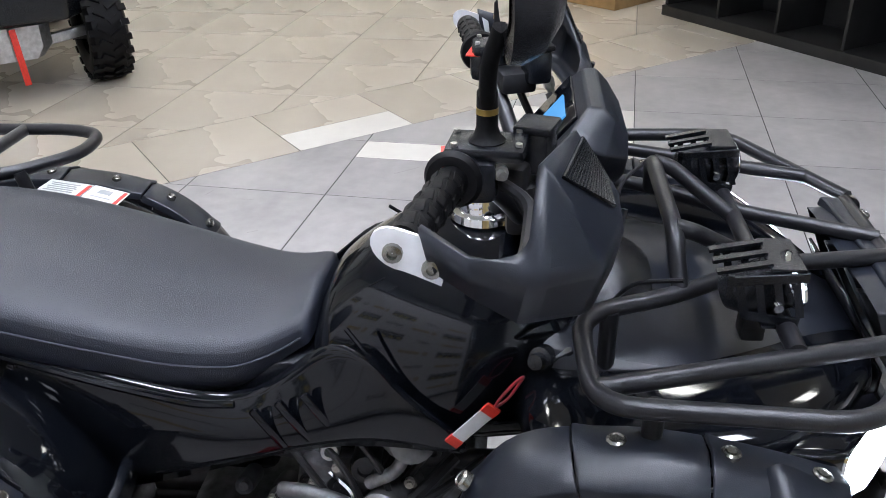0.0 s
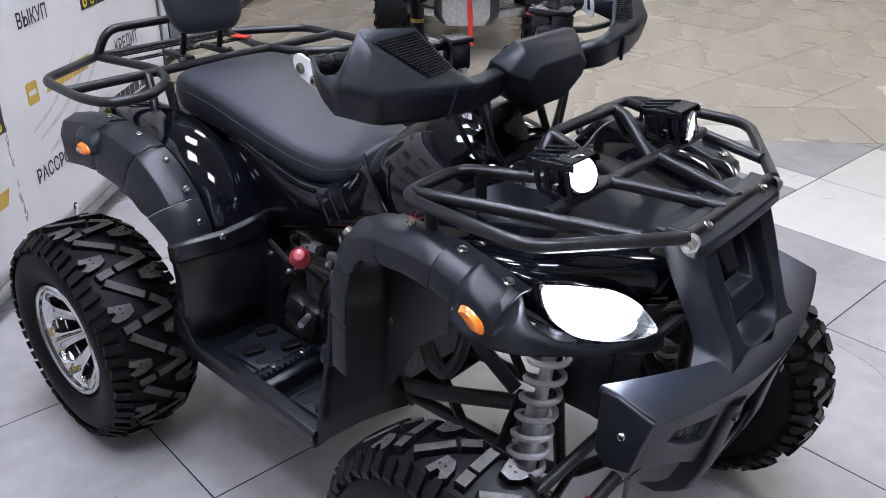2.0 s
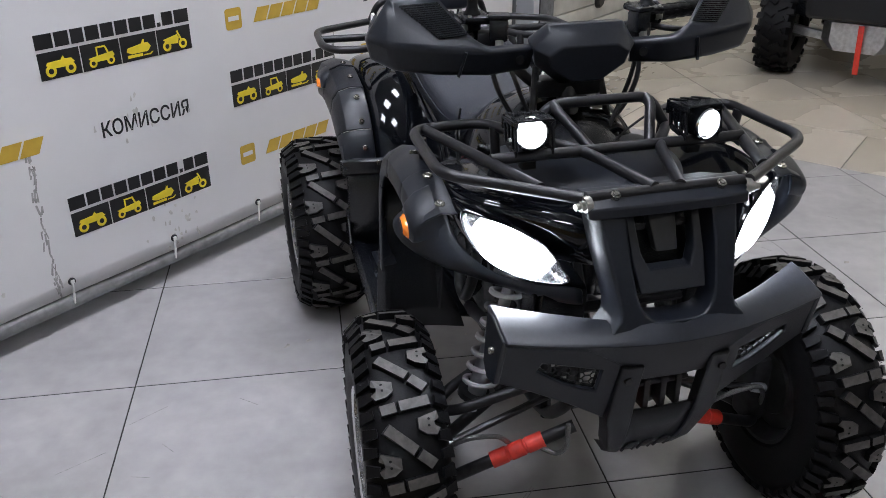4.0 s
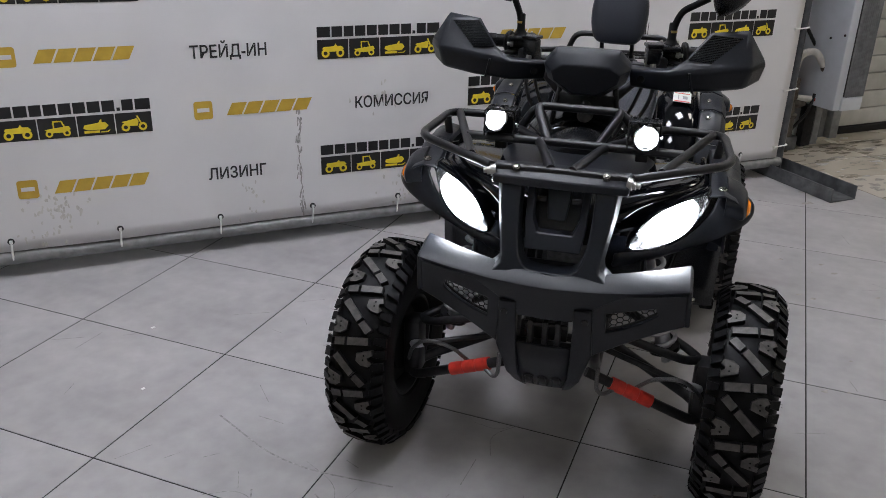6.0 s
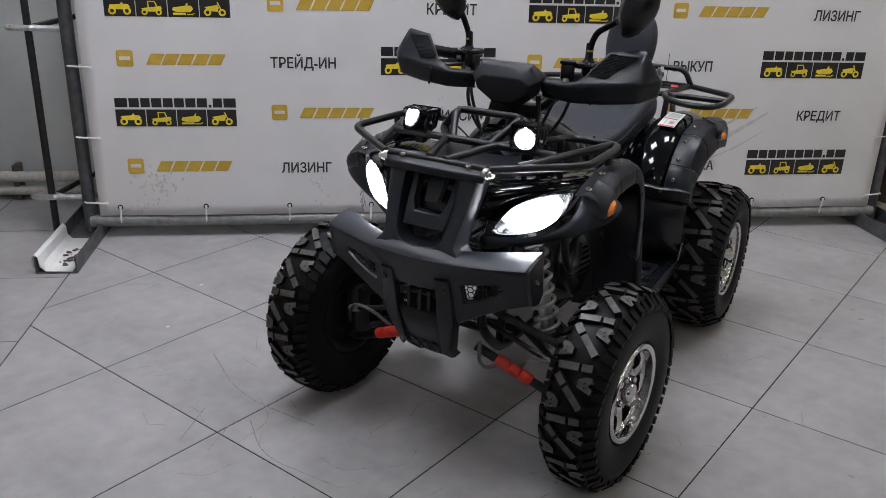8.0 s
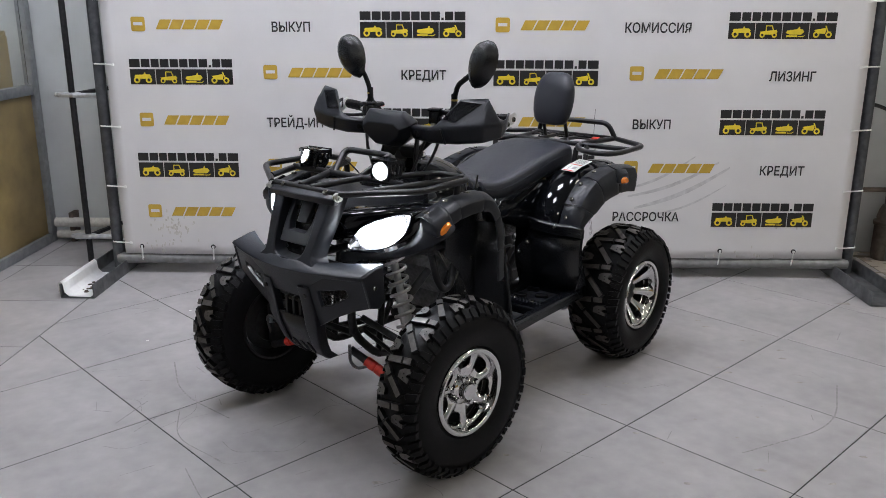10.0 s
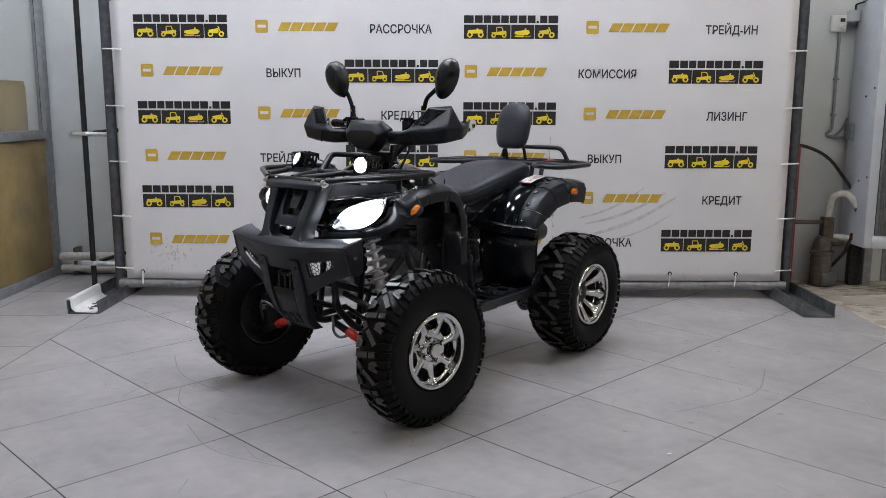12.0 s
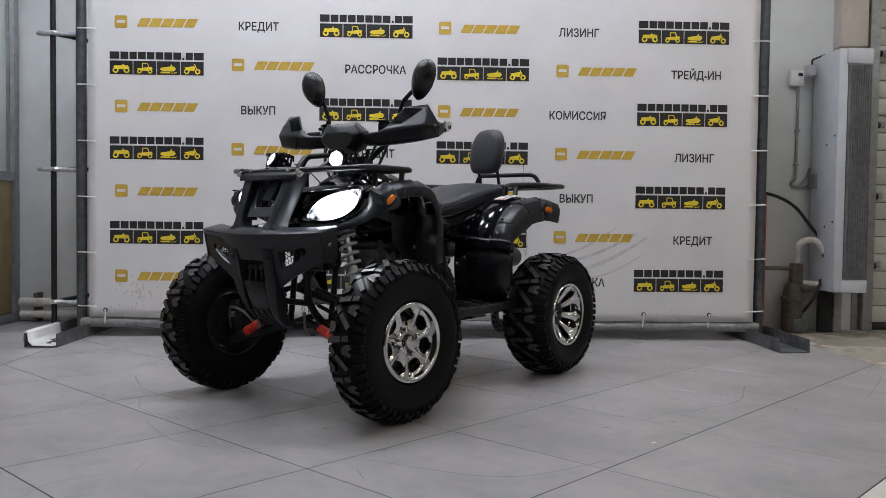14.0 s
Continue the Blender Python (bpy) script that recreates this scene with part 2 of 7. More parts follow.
def add_loft(bm, rings, closed=True, caps=True):
    """Skins rings of equal length; closed: each ring closes on itself."""
    vs = [[bm.verts.new(p) for p in ring] for ring in rings]
    n = len(vs[0])
    for a, b in zip(vs, vs[1:]):
        for j in range(n if closed else n - 1):
            bm.faces.new((a[j], a[(j + 1) % n], b[(j + 1) % n], b[j]))
    if closed and caps:
        bm.faces.new(vs[0][::-1])
        bm.faces.new(vs[-1])
    return bm


def loft(rings, closed=True, caps=True):
    return add_loft(bmesh.new(), rings, closed, caps)


def add_lathe(bm, prof, segs=24, m=None, caps=False):
    """Turns the profile (radius, height) round z, then places it by m."""
    m = m or Matrix()
    rings = []
    for r, h in prof:
        rings.append([bm.verts.new(m @ Vector((r * math.cos(a), r * math.sin(a), h))) for a in (2 * math.pi * j / segs for j in range(segs))])
    for a, b in zip(rings, rings[1:]):
        for j in range(segs):
            bm.faces.new((a[j], a[(j + 1) % segs], b[(j + 1) % segs], b[j]))
    if caps:
        bm.faces.new(rings[0][::-1])
        bm.faces.new(rings[-1])
    return bm


def lathe(prof, segs=24, m=None, caps=False):
    return add_lathe(bmesh.new(), prof, segs, m, caps)


def add_prism(bm, poly, place, depth):
    """Extrudes a flat polygon; place maps (u, v, w) to space, w runs from 0 to depth."""
    a = [bm.verts.new(place(u, v, 0)) for u, v in poly]
    b = [bm.verts.new(place(u, v, depth)) for u, v in poly]
    n = len(poly)
    bm.faces.new(a[::-1])
    bm.faces.new(b)
    for j in range(n):
        bm.faces.new((a[j], a[(j + 1) % n], b[(j + 1) % n], b[j]))
    return bm


def axis_to(p, d):
    """The pose at p whose z axis points along d."""
    return Matrix.Translation(p) @ Vector(d).to_track_quat("Z", "Y").to_matrix().to_4x4()


def clean(bm):
    bmesh.ops.recalc_face_normals(bm, faces=bm.faces)
    return bm


def smooth_mod(ob, levels=2):
    s = ob.modifiers.new("smooth", "SUBSURF")
    s.levels = s.render_levels = levels
    return ob


def thick(ob, t=0.004, offset=-1):
    s = ob.modifiers.new("thick", "SOLIDIFY")
    s.thickness, s.offset = t, offset
    return ob


def bevelled(ob, w=0.004, segs=2):
    s = ob.modifiers.new("edge", "BEVEL")
    s.width, s.segments, s.limit_method, s.angle_limit = w, segs, "ANGLE", radians(35)
    return ob

# ---- the hall ----
SEAM_W, SEAM_E = -2.14, 2.80      # where the diagonal tiling meets the straight tiling
BACK, BACK_E = 0.72, 0.57         # back wall; its eastern part with the sectional door
WEST, EAST, SOUTH, TOP = -2.86, 10.0, -10.0, 3.6


def setting(name, bm, material, label, smooth=False):
    return tagged(part(name, bm, material, None, "", smooth), label, "structure", "", "structure")


floor = setting("floor", box((3.4, -4.6, -0.0262), (13.4, 11.4, 0.05)), M_GROUT, "tiled showroom floor of grey porcelain laid diagonally")
setting("wall_north", box((-1.0, BACK + 0.1, 1.8), (4.4, 0.2, 3.6)), M_WALL, "pale painted wall behind the banner stand")
setting("wall_north_east", box((2.05, BACK_E + 0.175, 1.8), (1.7, 0.35, 3.6)), M_WALL, "pale painted wall beside the sectional door")
setting("wall_north_far", box((8.6, BACK_E + 0.15, 1.8), (3.0, 0.3, 3.6)), M_WALL, "pale painted wall past the sectional door")
setting("wall_east", box((EAST + 0.1, -4.6, 1.8), (0.2, 11.4, 3.6)), M_WALL, "far painted wall of the hall")
setting("wall_south", box((3.4, SOUTH - 0.1, 1.8), (13.6, 0.2, 3.6)), M_WALL, "far painted wall of the hall")
setting("wall_west", box((WEST - 0.55, -5.2, 1.8), (0.2, 9.6, 3.6)), M_WALL, "painted wall behind the glazed partition")
setting("ceiling", box((3.4, -4.6, TOP + 0.1), (13.6, 11.4, 0.2)), M_CEIL, "pale ceiling with square LED panels")


def led_panel(glowing):
    t = thing("ceiling_light", "square white LED ceiling panel switched on", "ceiling light", None, "ceiling panels")
    bm = bmesh.new()
    for x, y, sx, sy in ((0, 0.29, 0.6, 0.02), (0, -0.29, 0.6, 0.02), (0.29, 0, 0.02, 0.56), (-0.29, 0, 0.02, 0.56)):
        add_box(bm, (x, y, 0.02), (sx, sy, 0.04))
    part("frame", bm, M_WHITE, t)
    part("diffuser", box((0, 0, 0.024), (0.56, 0.56, 0.012)), glowing, t)
    return t


near_spots = [(-1.9, -0.9), (-0.5, -0.9), (0.9, -0.9), (-1.2, -2.3)]
far_spots = [(2.5, -1.2), (4.6, -1.6), (7.0, -1.6), (3.3, -4.0), (5.7, -4.0), (8.1, -4.0), (1.2, -6.2), (3.6, -6.2), (6.0, -6.2), (-1.2, -6.2), (8.4, -8.2), (3.6, -8.2)]
for spots, glowing in ((near_spots, M_LEDPANEL), (far_spots, M_LEDFAR)):
    panel = led_panel(glowing)
    panel.matrix_basis = pose(*spots[0], TOP - 0.045)
    for x, y in spots[1:]:
        copy_thing(panel, pose(x, y, TOP - 0.045))

# banner stand
BX0, BX1, BZ0, BZ1 = -2.105, 1.905, 0.115, 2.30
stand = thing("banner_stand", "white press-wall banner laced with cable ties to a grey tube frame", "banner stand", pose(0, 0, 0))
bm = bmesh.new()
NX, NZ = 80, 44
grid = {}
for i in range(NX + 1):
    for j in range(NZ + 1):
        x, z = BX0 + (BX1 - BX0) * i / NX, BZ0 + (BZ1 - BZ0) * j / NZ
        low = max(0, 1 - j / NZ * 3)
        y = 0.006 * math.sin(x * 5.1 + 0.8 * z) * low + 0.010 * noise.noise((x * 2.2, z * 1.4, 3.1)) * low
        y += 0.022 * max(0, (x - 0.7)) * low * math.sin(3.2 * x + 5.5 * z) * 0.35
        grid[i, j] = bm.verts.new((x, y * 0.6, z))
for i in range(NX):
    for j in range(NZ):
        bm.faces.new((grid[i, j], grid[i + 1, j], grid[i + 1, j + 1], grid[i, j + 1]))
thick(part("banner_sheet", bm, M_VINYL, stand, "white vinyl banner with rows of black and ochre print"), 0.002, 1)

TIE_X = [BX0 + 0.10 + 0.404 * i for i in range(10)]
TIE_Z = [0.18, 0.50, 0.83, 1.16, 1.49, 1.82, 2.12]
part("upright", tube([(BX0 - 0.055, 0.035, 0.03), (BX0 - 0.055, 0.035, 2.4)], 0.030, 0, segs=16), M_STEEL_TUBE, stand)
part("upright", tube([(BX1 + 0.045, 0.035, 0.03), (BX1 + 0.045, 0.035, 2.4)], 0.030, 0, segs=16), M_STEEL_TUBE, stand)
part("bottom_tube", tube([(BX0 - 0.05, 0.022, 0.083), (BX1 + 0.04, 0.022, 0.083)], 0.030, 0, segs=16), M_TUBE_PALE, stand, "pale grey bottom tube")
part("top_tube", tube([(BX0 - 0.05, 0.035, 2.36), (BX1 + 0.04, 0.035, 2.36)], 0.030, 0, segs=16), M_STEEL_TUBE, stand)


def tie(m, k=1.0):
    pts = [m @ Vector((p[0] * k if p[0] < 0 else p[0], p[1], p[2])) for p in ((0.03, 0.0, 0.0), (0.028, -0.008, 0.0), (-0.02, -0.006, 0.002), (-0.075, 0.0, 0.004), (-0.085, 0.05, 0.0), (-0.02, 0.075, 0.0))]
    bm = tube(pts, 0.0042, 0.01, segs=6)
    add_box(bm, m @ Vector((0.028, -0.008, 0)), (0.012, 0.008, 0.012))
    return bm


for z in TIE_Z:
    for side in (-1, 1):
        if side < 0:
            m = pose(BX0 + 0.012, -0.004, z)
        else:
            m = Matrix.Translation((BX1 - 0.012, -0.004, z)) @ Matrix.Diagonal((-1, 1, 1, 1))
        part("cable_tie", clean(tie(m)), M_TIE, stand)
for x in TIE_X:
    m = Matrix.Translation((x, -0.004, BZ0 + 0.016)) @ Matrix.Rotation(radians(-90), 4, "Y")
    part("cable_tie", clean(tie(m, 0.75)), M_TIE, stand)
    part("eyelet", clean(lathe([(0.006, 0), (0.013, 0), (0.013, 0.004), (0.006, 0.004)], 12, axis_to((x, -0.007, BZ0 + 0.045), (0, -1, 0)))), M_DARKMETAL, stand)


def channel(name_label, x, tip_y, rear_y, white):
    t = thing("steel_channel", name_label, "steel foot", None, "feet of the banner stand")
    w, h, e = 0.17, 0.075, 0.006
    bm = bmesh.new()
    ln, cy = rear_y - tip_y, (rear_y + tip_y) / 2
    add_box(bm, (x, cy, e / 2 + 0.002), (w, ln, e))
    add_box(bm, (x - w / 2, cy, h / 2 + 0.002), (e, ln, h))
    add_box(bm, (x + w / 2, cy, h / 2 + 0.002), (e, ln, h))
    part("channel", bm, M_CHANNEL, t, "", False)
    if white:
        rings = []
        for y in (tip_y + 0.004, tip_y + 0.15, tip_y + 0.42):
            prof = [(-w / 2 - 0.012, 0.03), (-w / 2 - 0.012, h + 0.006), (-w / 2, h + 0.016), (-w / 2 + 0.014, h + 0.004), (-w / 2 + 0.018, 0.035), (-w / 2 + 0.04, 0.014), (w / 2 - 0.02, 0.012)]
            rings.append([Vector((x + a, y, b)) for a, b in prof])
        thick(part("liner", loft(rings, False), M_TIE, t, "dirty white plastic liner"), 0.003)
        bm = bmesh.new()
        for k in range(26):
            a, s = random.random() * 6.3, random.uniform(0.004, 0.016)
            px, py = x + random.uniform(-0.03, 0.06), tip_y + random.uniform(0.06, 0.28)
            add_box(bm, (px, py, 0.0155 + s * 0.15), (s, s * 1.6, s * 0.3), Matrix.Rotation(a, 3, "Z"))
        part("rust_flakes", bm, M_PIPE, t, "rust and dirt flakes")
    return t


channel("grey steel channel foot with a dirty white liner", -2.19, -0.455, 0.52, True)
channel("grey steel channel foot of the banner stand", 1.955, -0.46, 0.52, False)

# lattice brace at the stand's west end
brace = thing("brace_post", "thin steel post clamped to the banner frame with zinc brackets", "brace", pose(0, 0, 0))
part("post", tube([(-2.335, 0.06, 0.02), (-2.335, 0.06, 2.4)], 0.017, 0, segs=10), M_DARKMETAL, brace)
part("rear_post", tube([(-2.20, 0.42, 0.02), (-2.20, 0.42, 2.4)], 0.017, 0, segs=10), M_DARKMETAL, brace)
for z in (0.20, 0.995, 1.80):
    bm = tube([(-2.42, 0.055, z), (-2.16, 0.05, z - 0.005)], 0.014, 0, segs=8)
    part("arm", bm, M_ZINC, brace)
    part("clamp", clean(lathe([(0.001, -0.012), (0.045, -0.012), (0.05, 0), (0.045, 0.012), (0.001, 0.012)], 6, Matrix.Translation((-2.355, 0.055, z)) @ Matrix.Diagonal((1.6, 0.7, 1, 1)))), M_ZINC, brace, "", False)
    part("strut", tube([(-2.33, 0.06, z), (-2.20, 0.42, z + 0.02)], 0.013, 0, segs=8), M_DARKMETAL, brace)

# ---- printing on the banner ----
def sheet_y(x, z):
    j = (z - BZ0) / (BZ1 - BZ0)
    low = max(0, 1 - j * 3)
    y = 0.006 * math.sin(x * 5.1 + 0.8 * z) * low + 0.010 * noise.noise((x * 2.2, z * 1.4, 3.1)) * low
    y += 0.022 * max(0, (x - 0.7)) * low * math.sin(3.2 * x + 5.5 * z) * 0.35
    return y * 0.6


def add_print(bm, poly, x, z, lift=0.0034, mi=0):
    """A thin printed patch; poly is (u, v) round (x, z)."""
    a = [bm.verts.new((x + u, sheet_y(x + u, z + v) - lift, z + v)) for u, v in poly]
    b = [bm.verts.new((x + u, sheet_y(x + u, z + v) - lift + 0.001, z + v)) for u, v in poly]
    n = len(poly)
    f = bm.faces.new(a)
    f.material_index = mi
    bm.faces.new(b[::-1])
    for j in range(n):
        bm.faces.new((a[j], b[j], b[(j + 1) % n], a[(j + 1) % n])).material_index = mi


def rect(u0, v0, u1, v1, slant=0.0):
    return [(u0 + v0 * slant, v0), (u1 + v0 * slant, v0), (u1 + v1 * slant, v1), (u0 + v1 * slant, v1)]


def disc_poly(cu, cv, r, n=12):
    return [(cu + r * math.cos(2 * math.pi * k / n), cv + r * math.sin(2 * math.pi * k / n)) for k in range(n)]


def ink(name, bm, material, label="", parent=None):
    return part(name, clean(bm), material, parent or stand, label, False)


def vehicle_mark(x, z):
    """A row of plain black blocks over four black squares with yellow vehicle silhouettes."""
    u = -0.275
    widths = [0.062, 0.050, 0.046, 0.050, 0.048, 0.048, 0.050, 0.050, 0.014, 0.046, 0.062]
    k = (0.55 - 0.007 * 10) / sum(widths)
    for i, w in enumerate(widths):
        w *= k
        bm = bmesh.new()
        add_print(bm, rect(u, 0.090, u + w, 0.103 if i == 8 else 0.133), x, z)
        ink("printed_block", bm, M_INK)
        u += w + 0.007
    L = 0.0042
    for i in range(4):
        u0 = -0.275 + 0.1385 * i
        bm = bmesh.new()
        add_print(bm, rect(u0, 0.0, u0 + 0.1345, 0.080), x, z)
        square = ink("printed_square", bm, M_INK, "black printed square with a yellow vehicle silhouette")
        bm = bmesh.new()
        c = u0 + 0.067
        if i != 2:
            r = 0.0175 if i == 0 else 0.0135 if i == 1 else 0.0165
            sp = 0.032 if i != 1 else 0.031
            for sx in (-1, 1):
                add_print(bm, disc_poly(c + sx * sp, 0.006 + r, r), x, z, L)
                add_print(bm, disc_poly(c + sx * sp, 0.006 + r, r * 0.48), x, z, L + 0.0006, 1)
        if i == 0:
            add_print(bm, [(c - 0.045, 0.042), (c - 0.02, 0.030), (c + 0.025, 0.030), (c + 0.048, 0.040), (c + 0.038, 0.052), (c + 0.018, 0.053), (c + 0.012, 0.063), (c + 0.004, 0.052), (c - 0.04, 0.050)], x, z, L + 0.0003)
        elif i == 1:
            add_print(bm, [(c - 0.045, 0.036), (c - 0.03, 0.022), (c + 0.03, 0.022), (c + 0.046, 0.034), (c + 0.040, 0.046), (c - 0.012, 0.040)], x, z, L + 0.0003)
            for p in (rect(c - 0.016, 0.038, c - 0.011, 0.068), rect(c - 0.016, 0.063, c + 0.018, 0.068), [(c + 0.013, 0.066), (c + 0.018, 0.067), (c + 0.027, 0.045), (c + 0.021, 0.044)]):
                add_print(bm, p, x, z, L + 0.0005)
        elif i == 2:
            add_print(bm, [(c - 0.048, 0.030), (c - 0.03, 0.022), (c + 0.03, 0.022), (c + 0.044, 0.036), (c + 0.034, 0.050), (c + 0.012, 0.050), (c - 0.044, 0.042)], x, z, L)
            add_print(bm, [(c + 0.008, 0.048), (c + 0.016, 0.062), (c + 0.021, 0.061), (c + 0.020, 0.048)], x, z, L + 0.0003)
            add_print(bm, rect(c - 0.046, 0.010, c + 0.010, 0.019), x, z, L)
            add_print(bm, [(c + 0.014, 0.010), (c + 0.040, 0.010), (c + 0.050, 0.018), (c + 0.046, 0.019), (c + 0.038, 0.014), (c + 0.014, 0.014)], x, z, L)
        else:
            add_print(bm, [(c - 0.046, 0.045), (c - 0.022, 0.028), (c + 0.012, 0.026), (c + 0.018, 0.044), (c + 0.012, 0.056), (c - 0.006, 0.052)], x, z, L + 0.0003)
            add_print(bm, [(c + 0.010, 0.066), (c + 0.016, 0.067), (c + 0.035, 0.024), (c + 0.030, 0.022)], x, z, L + 0.0005)
        ink("silhouette", bm, [M_YELLOW, M_INK], "yellow vehicle silhouette", square)


def ochre_mark(x, z):
    """A rounded ochre square with a plain pale band, and five slanted ochre blocks."""
    bm = bmesh.new()
    r = 0.010
    x += 0.034
    poly = []
    for cu, cv, a0 in ((-0.196 + 0.037 - r, 0.030 + r, -90), (-0.196 + 0.037 - r, 0.104 - r, 0), (-0.233 + r, 0.104 - r, 90), (-0.233 + r, 0.030 + r, 180)):
        for k in range(4):
            a = radians(a0 + 30 * k)
            poly.append((cu + r * math.cos(a) - 0.006, cv + r * math.sin(a)))
    add_print(bm, poly, x, z)
    badge = ink("printed_badge", bm, M_OCHRE, "rounded ochre square with a pale band")
    bm = bmesh.new()
    add_print(bm, rect(-0.226, 0.060, -0.178, 0.076), x, z, 0.0042)
    ink("pale_band", bm, M_VINYL, "", badge)
    u = -0.130
    for i in range(5):
        w = 0.0605
        bm = bmesh.new()
        add_print(bm, rect(u, 0.040, u + w, 0.090, 0.5), x, z)
        ink("printed_slant", bm, M_OCHRE)
        u += w + 0.008


def word(text, x, z):
    c = bpy.data.curves.new("word", "FONT")
    c.body, c.size, c.align_x, c.resolution_u, c.offset = text, 0.0685, "CENTER", 3, 0.0012
    ob = bpy.data.objects.new("word", c)
    scene.collection.objects.link(ob)
    bpy.context.view_layer.update()
    me = bpy.data.meshes.new_from_object(ob)
    bpy.data.objects.remove(ob)
    k = 0.86
    for v in me.vertices:
        px, pz = x + v.co.x * k, z + 0.030 + v.co.y
        v.co = (px, sheet_y(px, pz) - 0.0036, pz)
    me.materials.append(M_INK)
    ob = new("printed_word", me)
    ob.parent = stand
    ob["label"] = "black printed word " + text
    return ob


WORDS = {7: ("КРЕДИТ", "ЛИЗИНГ"), 6: ("РАССРОЧКА", "ТРЕЙД-ИН"), 5: ("ВЫКУП", "КОМИССИЯ"), 4: ("КРЕДИТ", "ЛИЗИНГ"), 3: ("ТРЕЙД-ИН", "ВЫКУП"), 2: ("КОМИССИЯ", "КРЕДИТ"), 1: ("ЛИЗИНГ", "РАССРОЧКА")}
ROW_Z = {1: 0.297, 2: 0.556, 3: 0.803, 4: 1.057, 5: 1.302, 6: 1.556, 7: 1.797}
for r, (w0, w1) in WORDS.items():
    z = ROW_Z[r]
    x0 = -1.705 if r % 2 == 0 else -1.745
    xs = [x0 + (0.645 if r % 2 == 0 else 0.637) * k for k in range(6)]
    kinds = "MSWMSW" if r % 2 == 0 else "SWMSWM"
    words = [w0, w1]
    for x, kk in zip(xs, kinds):
        if kk == "M":
            vehicle_mark(x, z)
        elif kk == "S":
            ochre_mark(x, z)
        else:
            word(words.pop(0), x, z)
# grey brush strokes near the lower right
for u0, v0, u1, v1, w in ((0.66, 0.50, 1.05, 0.685, 0.016), (0.70, 0.465, 1.18, 0.655, 0.020), (0.74, 0.40, 1.24, 0.625, 0.026), (0.82, 0.36, 1.23, 0.53, 0.012)):
    bm = bmesh.new()
    n = 10
    top_, bot_ = [], []
    for k in range(n + 1):
        t = k / n
        sag = -0.03 * math.sin(math.pi * t)
        ww = w * (0.25 + 0.75 * math.sin(math.pi * (0.1 + 0.8 * (1 - t))))
        top_.append((u0 + (u1 - u0) * t, v0 + (v1 - v0) * t + sag + ww / 2))
        bot_.append((u0 + (u1 - u0) * t, v0 + (v1 - v0) * t + sag - ww / 2))
    lo = [bm.verts.new((a, sheet_y(a, b) - 0.0028, b)) for a, b in bot_]
    hi = [bm.verts.new((a, sheet_y(a, b) - 0.0028, b)) for a, b in top_]
    for k in range(n):
        bm.faces.new((lo[k], lo[k + 1], hi[k + 1], hi[k]))
    ink("printed_stroke", bm, M_GREYPRINT, "pale grey brush stroke")
# dirt: a scuffed fold and smudges
rnd = random.Random(11)
bm = bmesh.new()
for k in range(60):
    z = rnd.uniform(0.13, 0.60)
    x = -0.838 + rnd.gauss(0, 0.006)
    w, h = rnd.uniform(0.0008, 0.0032), rnd.uniform(0.004, 0.022)
    add_print(bm, rect(-w, -h, w, h, rnd.uniform(-0.3, 0.3)), x, z, 0.0031)
for k in range(40):
    z = rnd.uniform(0.13, 0.75)
    x = 0.505 + rnd.gauss(0, 0.004)
    w, h = rnd.uniform(0.0006, 0.002), rnd.uniform(0.004, 0.02)
    add_print(bm, rect(-w, -h, w, h, rnd.uniform(-0.3, 0.3)), x, z, 0.0031)
tagged(ink("scuffed_fold", bm, M_SCUFFMARK, "dark scuffs along a fold"), "", "", "", "stuff")
bm = bmesh.new()
for cx, cz, n, sp in ((-1.80, 0.27, 60, 0.045), (-1.05, 0.24, 14, 0.05), (-0.35, 0.22, 30, 0.06), (-0.50, 0.62, 12, 0.05), (1.45, 0.22, 16, 0.12), (-1.9, 0.17, 16, 0.06)):
    for k in range(n):
        add_print(bm, [(rnd.uniform(0.002, 0.008) * math.cos(a), rnd.uniform(0.003, 0.014) * math.sin(a)) for a in (0.5, 1.6, 2.9, 4.0, 5.3)], cx + rnd.gauss(0, sp), max(cz + rnd.gauss(0, sp), 0.13), 0.0030)
tagged(ink("smudge", bm, M_SMUDGE, "faint brown smudges"), "", "", "", "stuff")

# ---- the quad bike: x forward, y to its left, z up from the floor between the axles ----
QUAD = pose(-0.198, -1.2726, 0, 0, 0, -128.7) @ Matrix.Scale(1.015, 4)
quad = thing("quad_bike", "new black quad bike with lit headlights on the tiled floor", "quad bike", QUAD)


def qpart(name, bm, material, label="", smooth=True, parent=None):
    return part(name, clean(bm), material, parent or quad, label, smooth)


def mirror_y(p, s):
    return Vector((p[0], p[1] * s, p[2]))


def bolt_at(parent, p, d, r=0.009):
    bm = lathe([(0.0001, 0.006), (r * 0.45, 0.006), (r * 0.5, 0.0035), (r * 0.75, 0.006), (r, 0.004), (r * 1.05, -0.004)], 10, axis_to(p, d))
    return part("bolt", clean(bm), M_SCREW, parent)


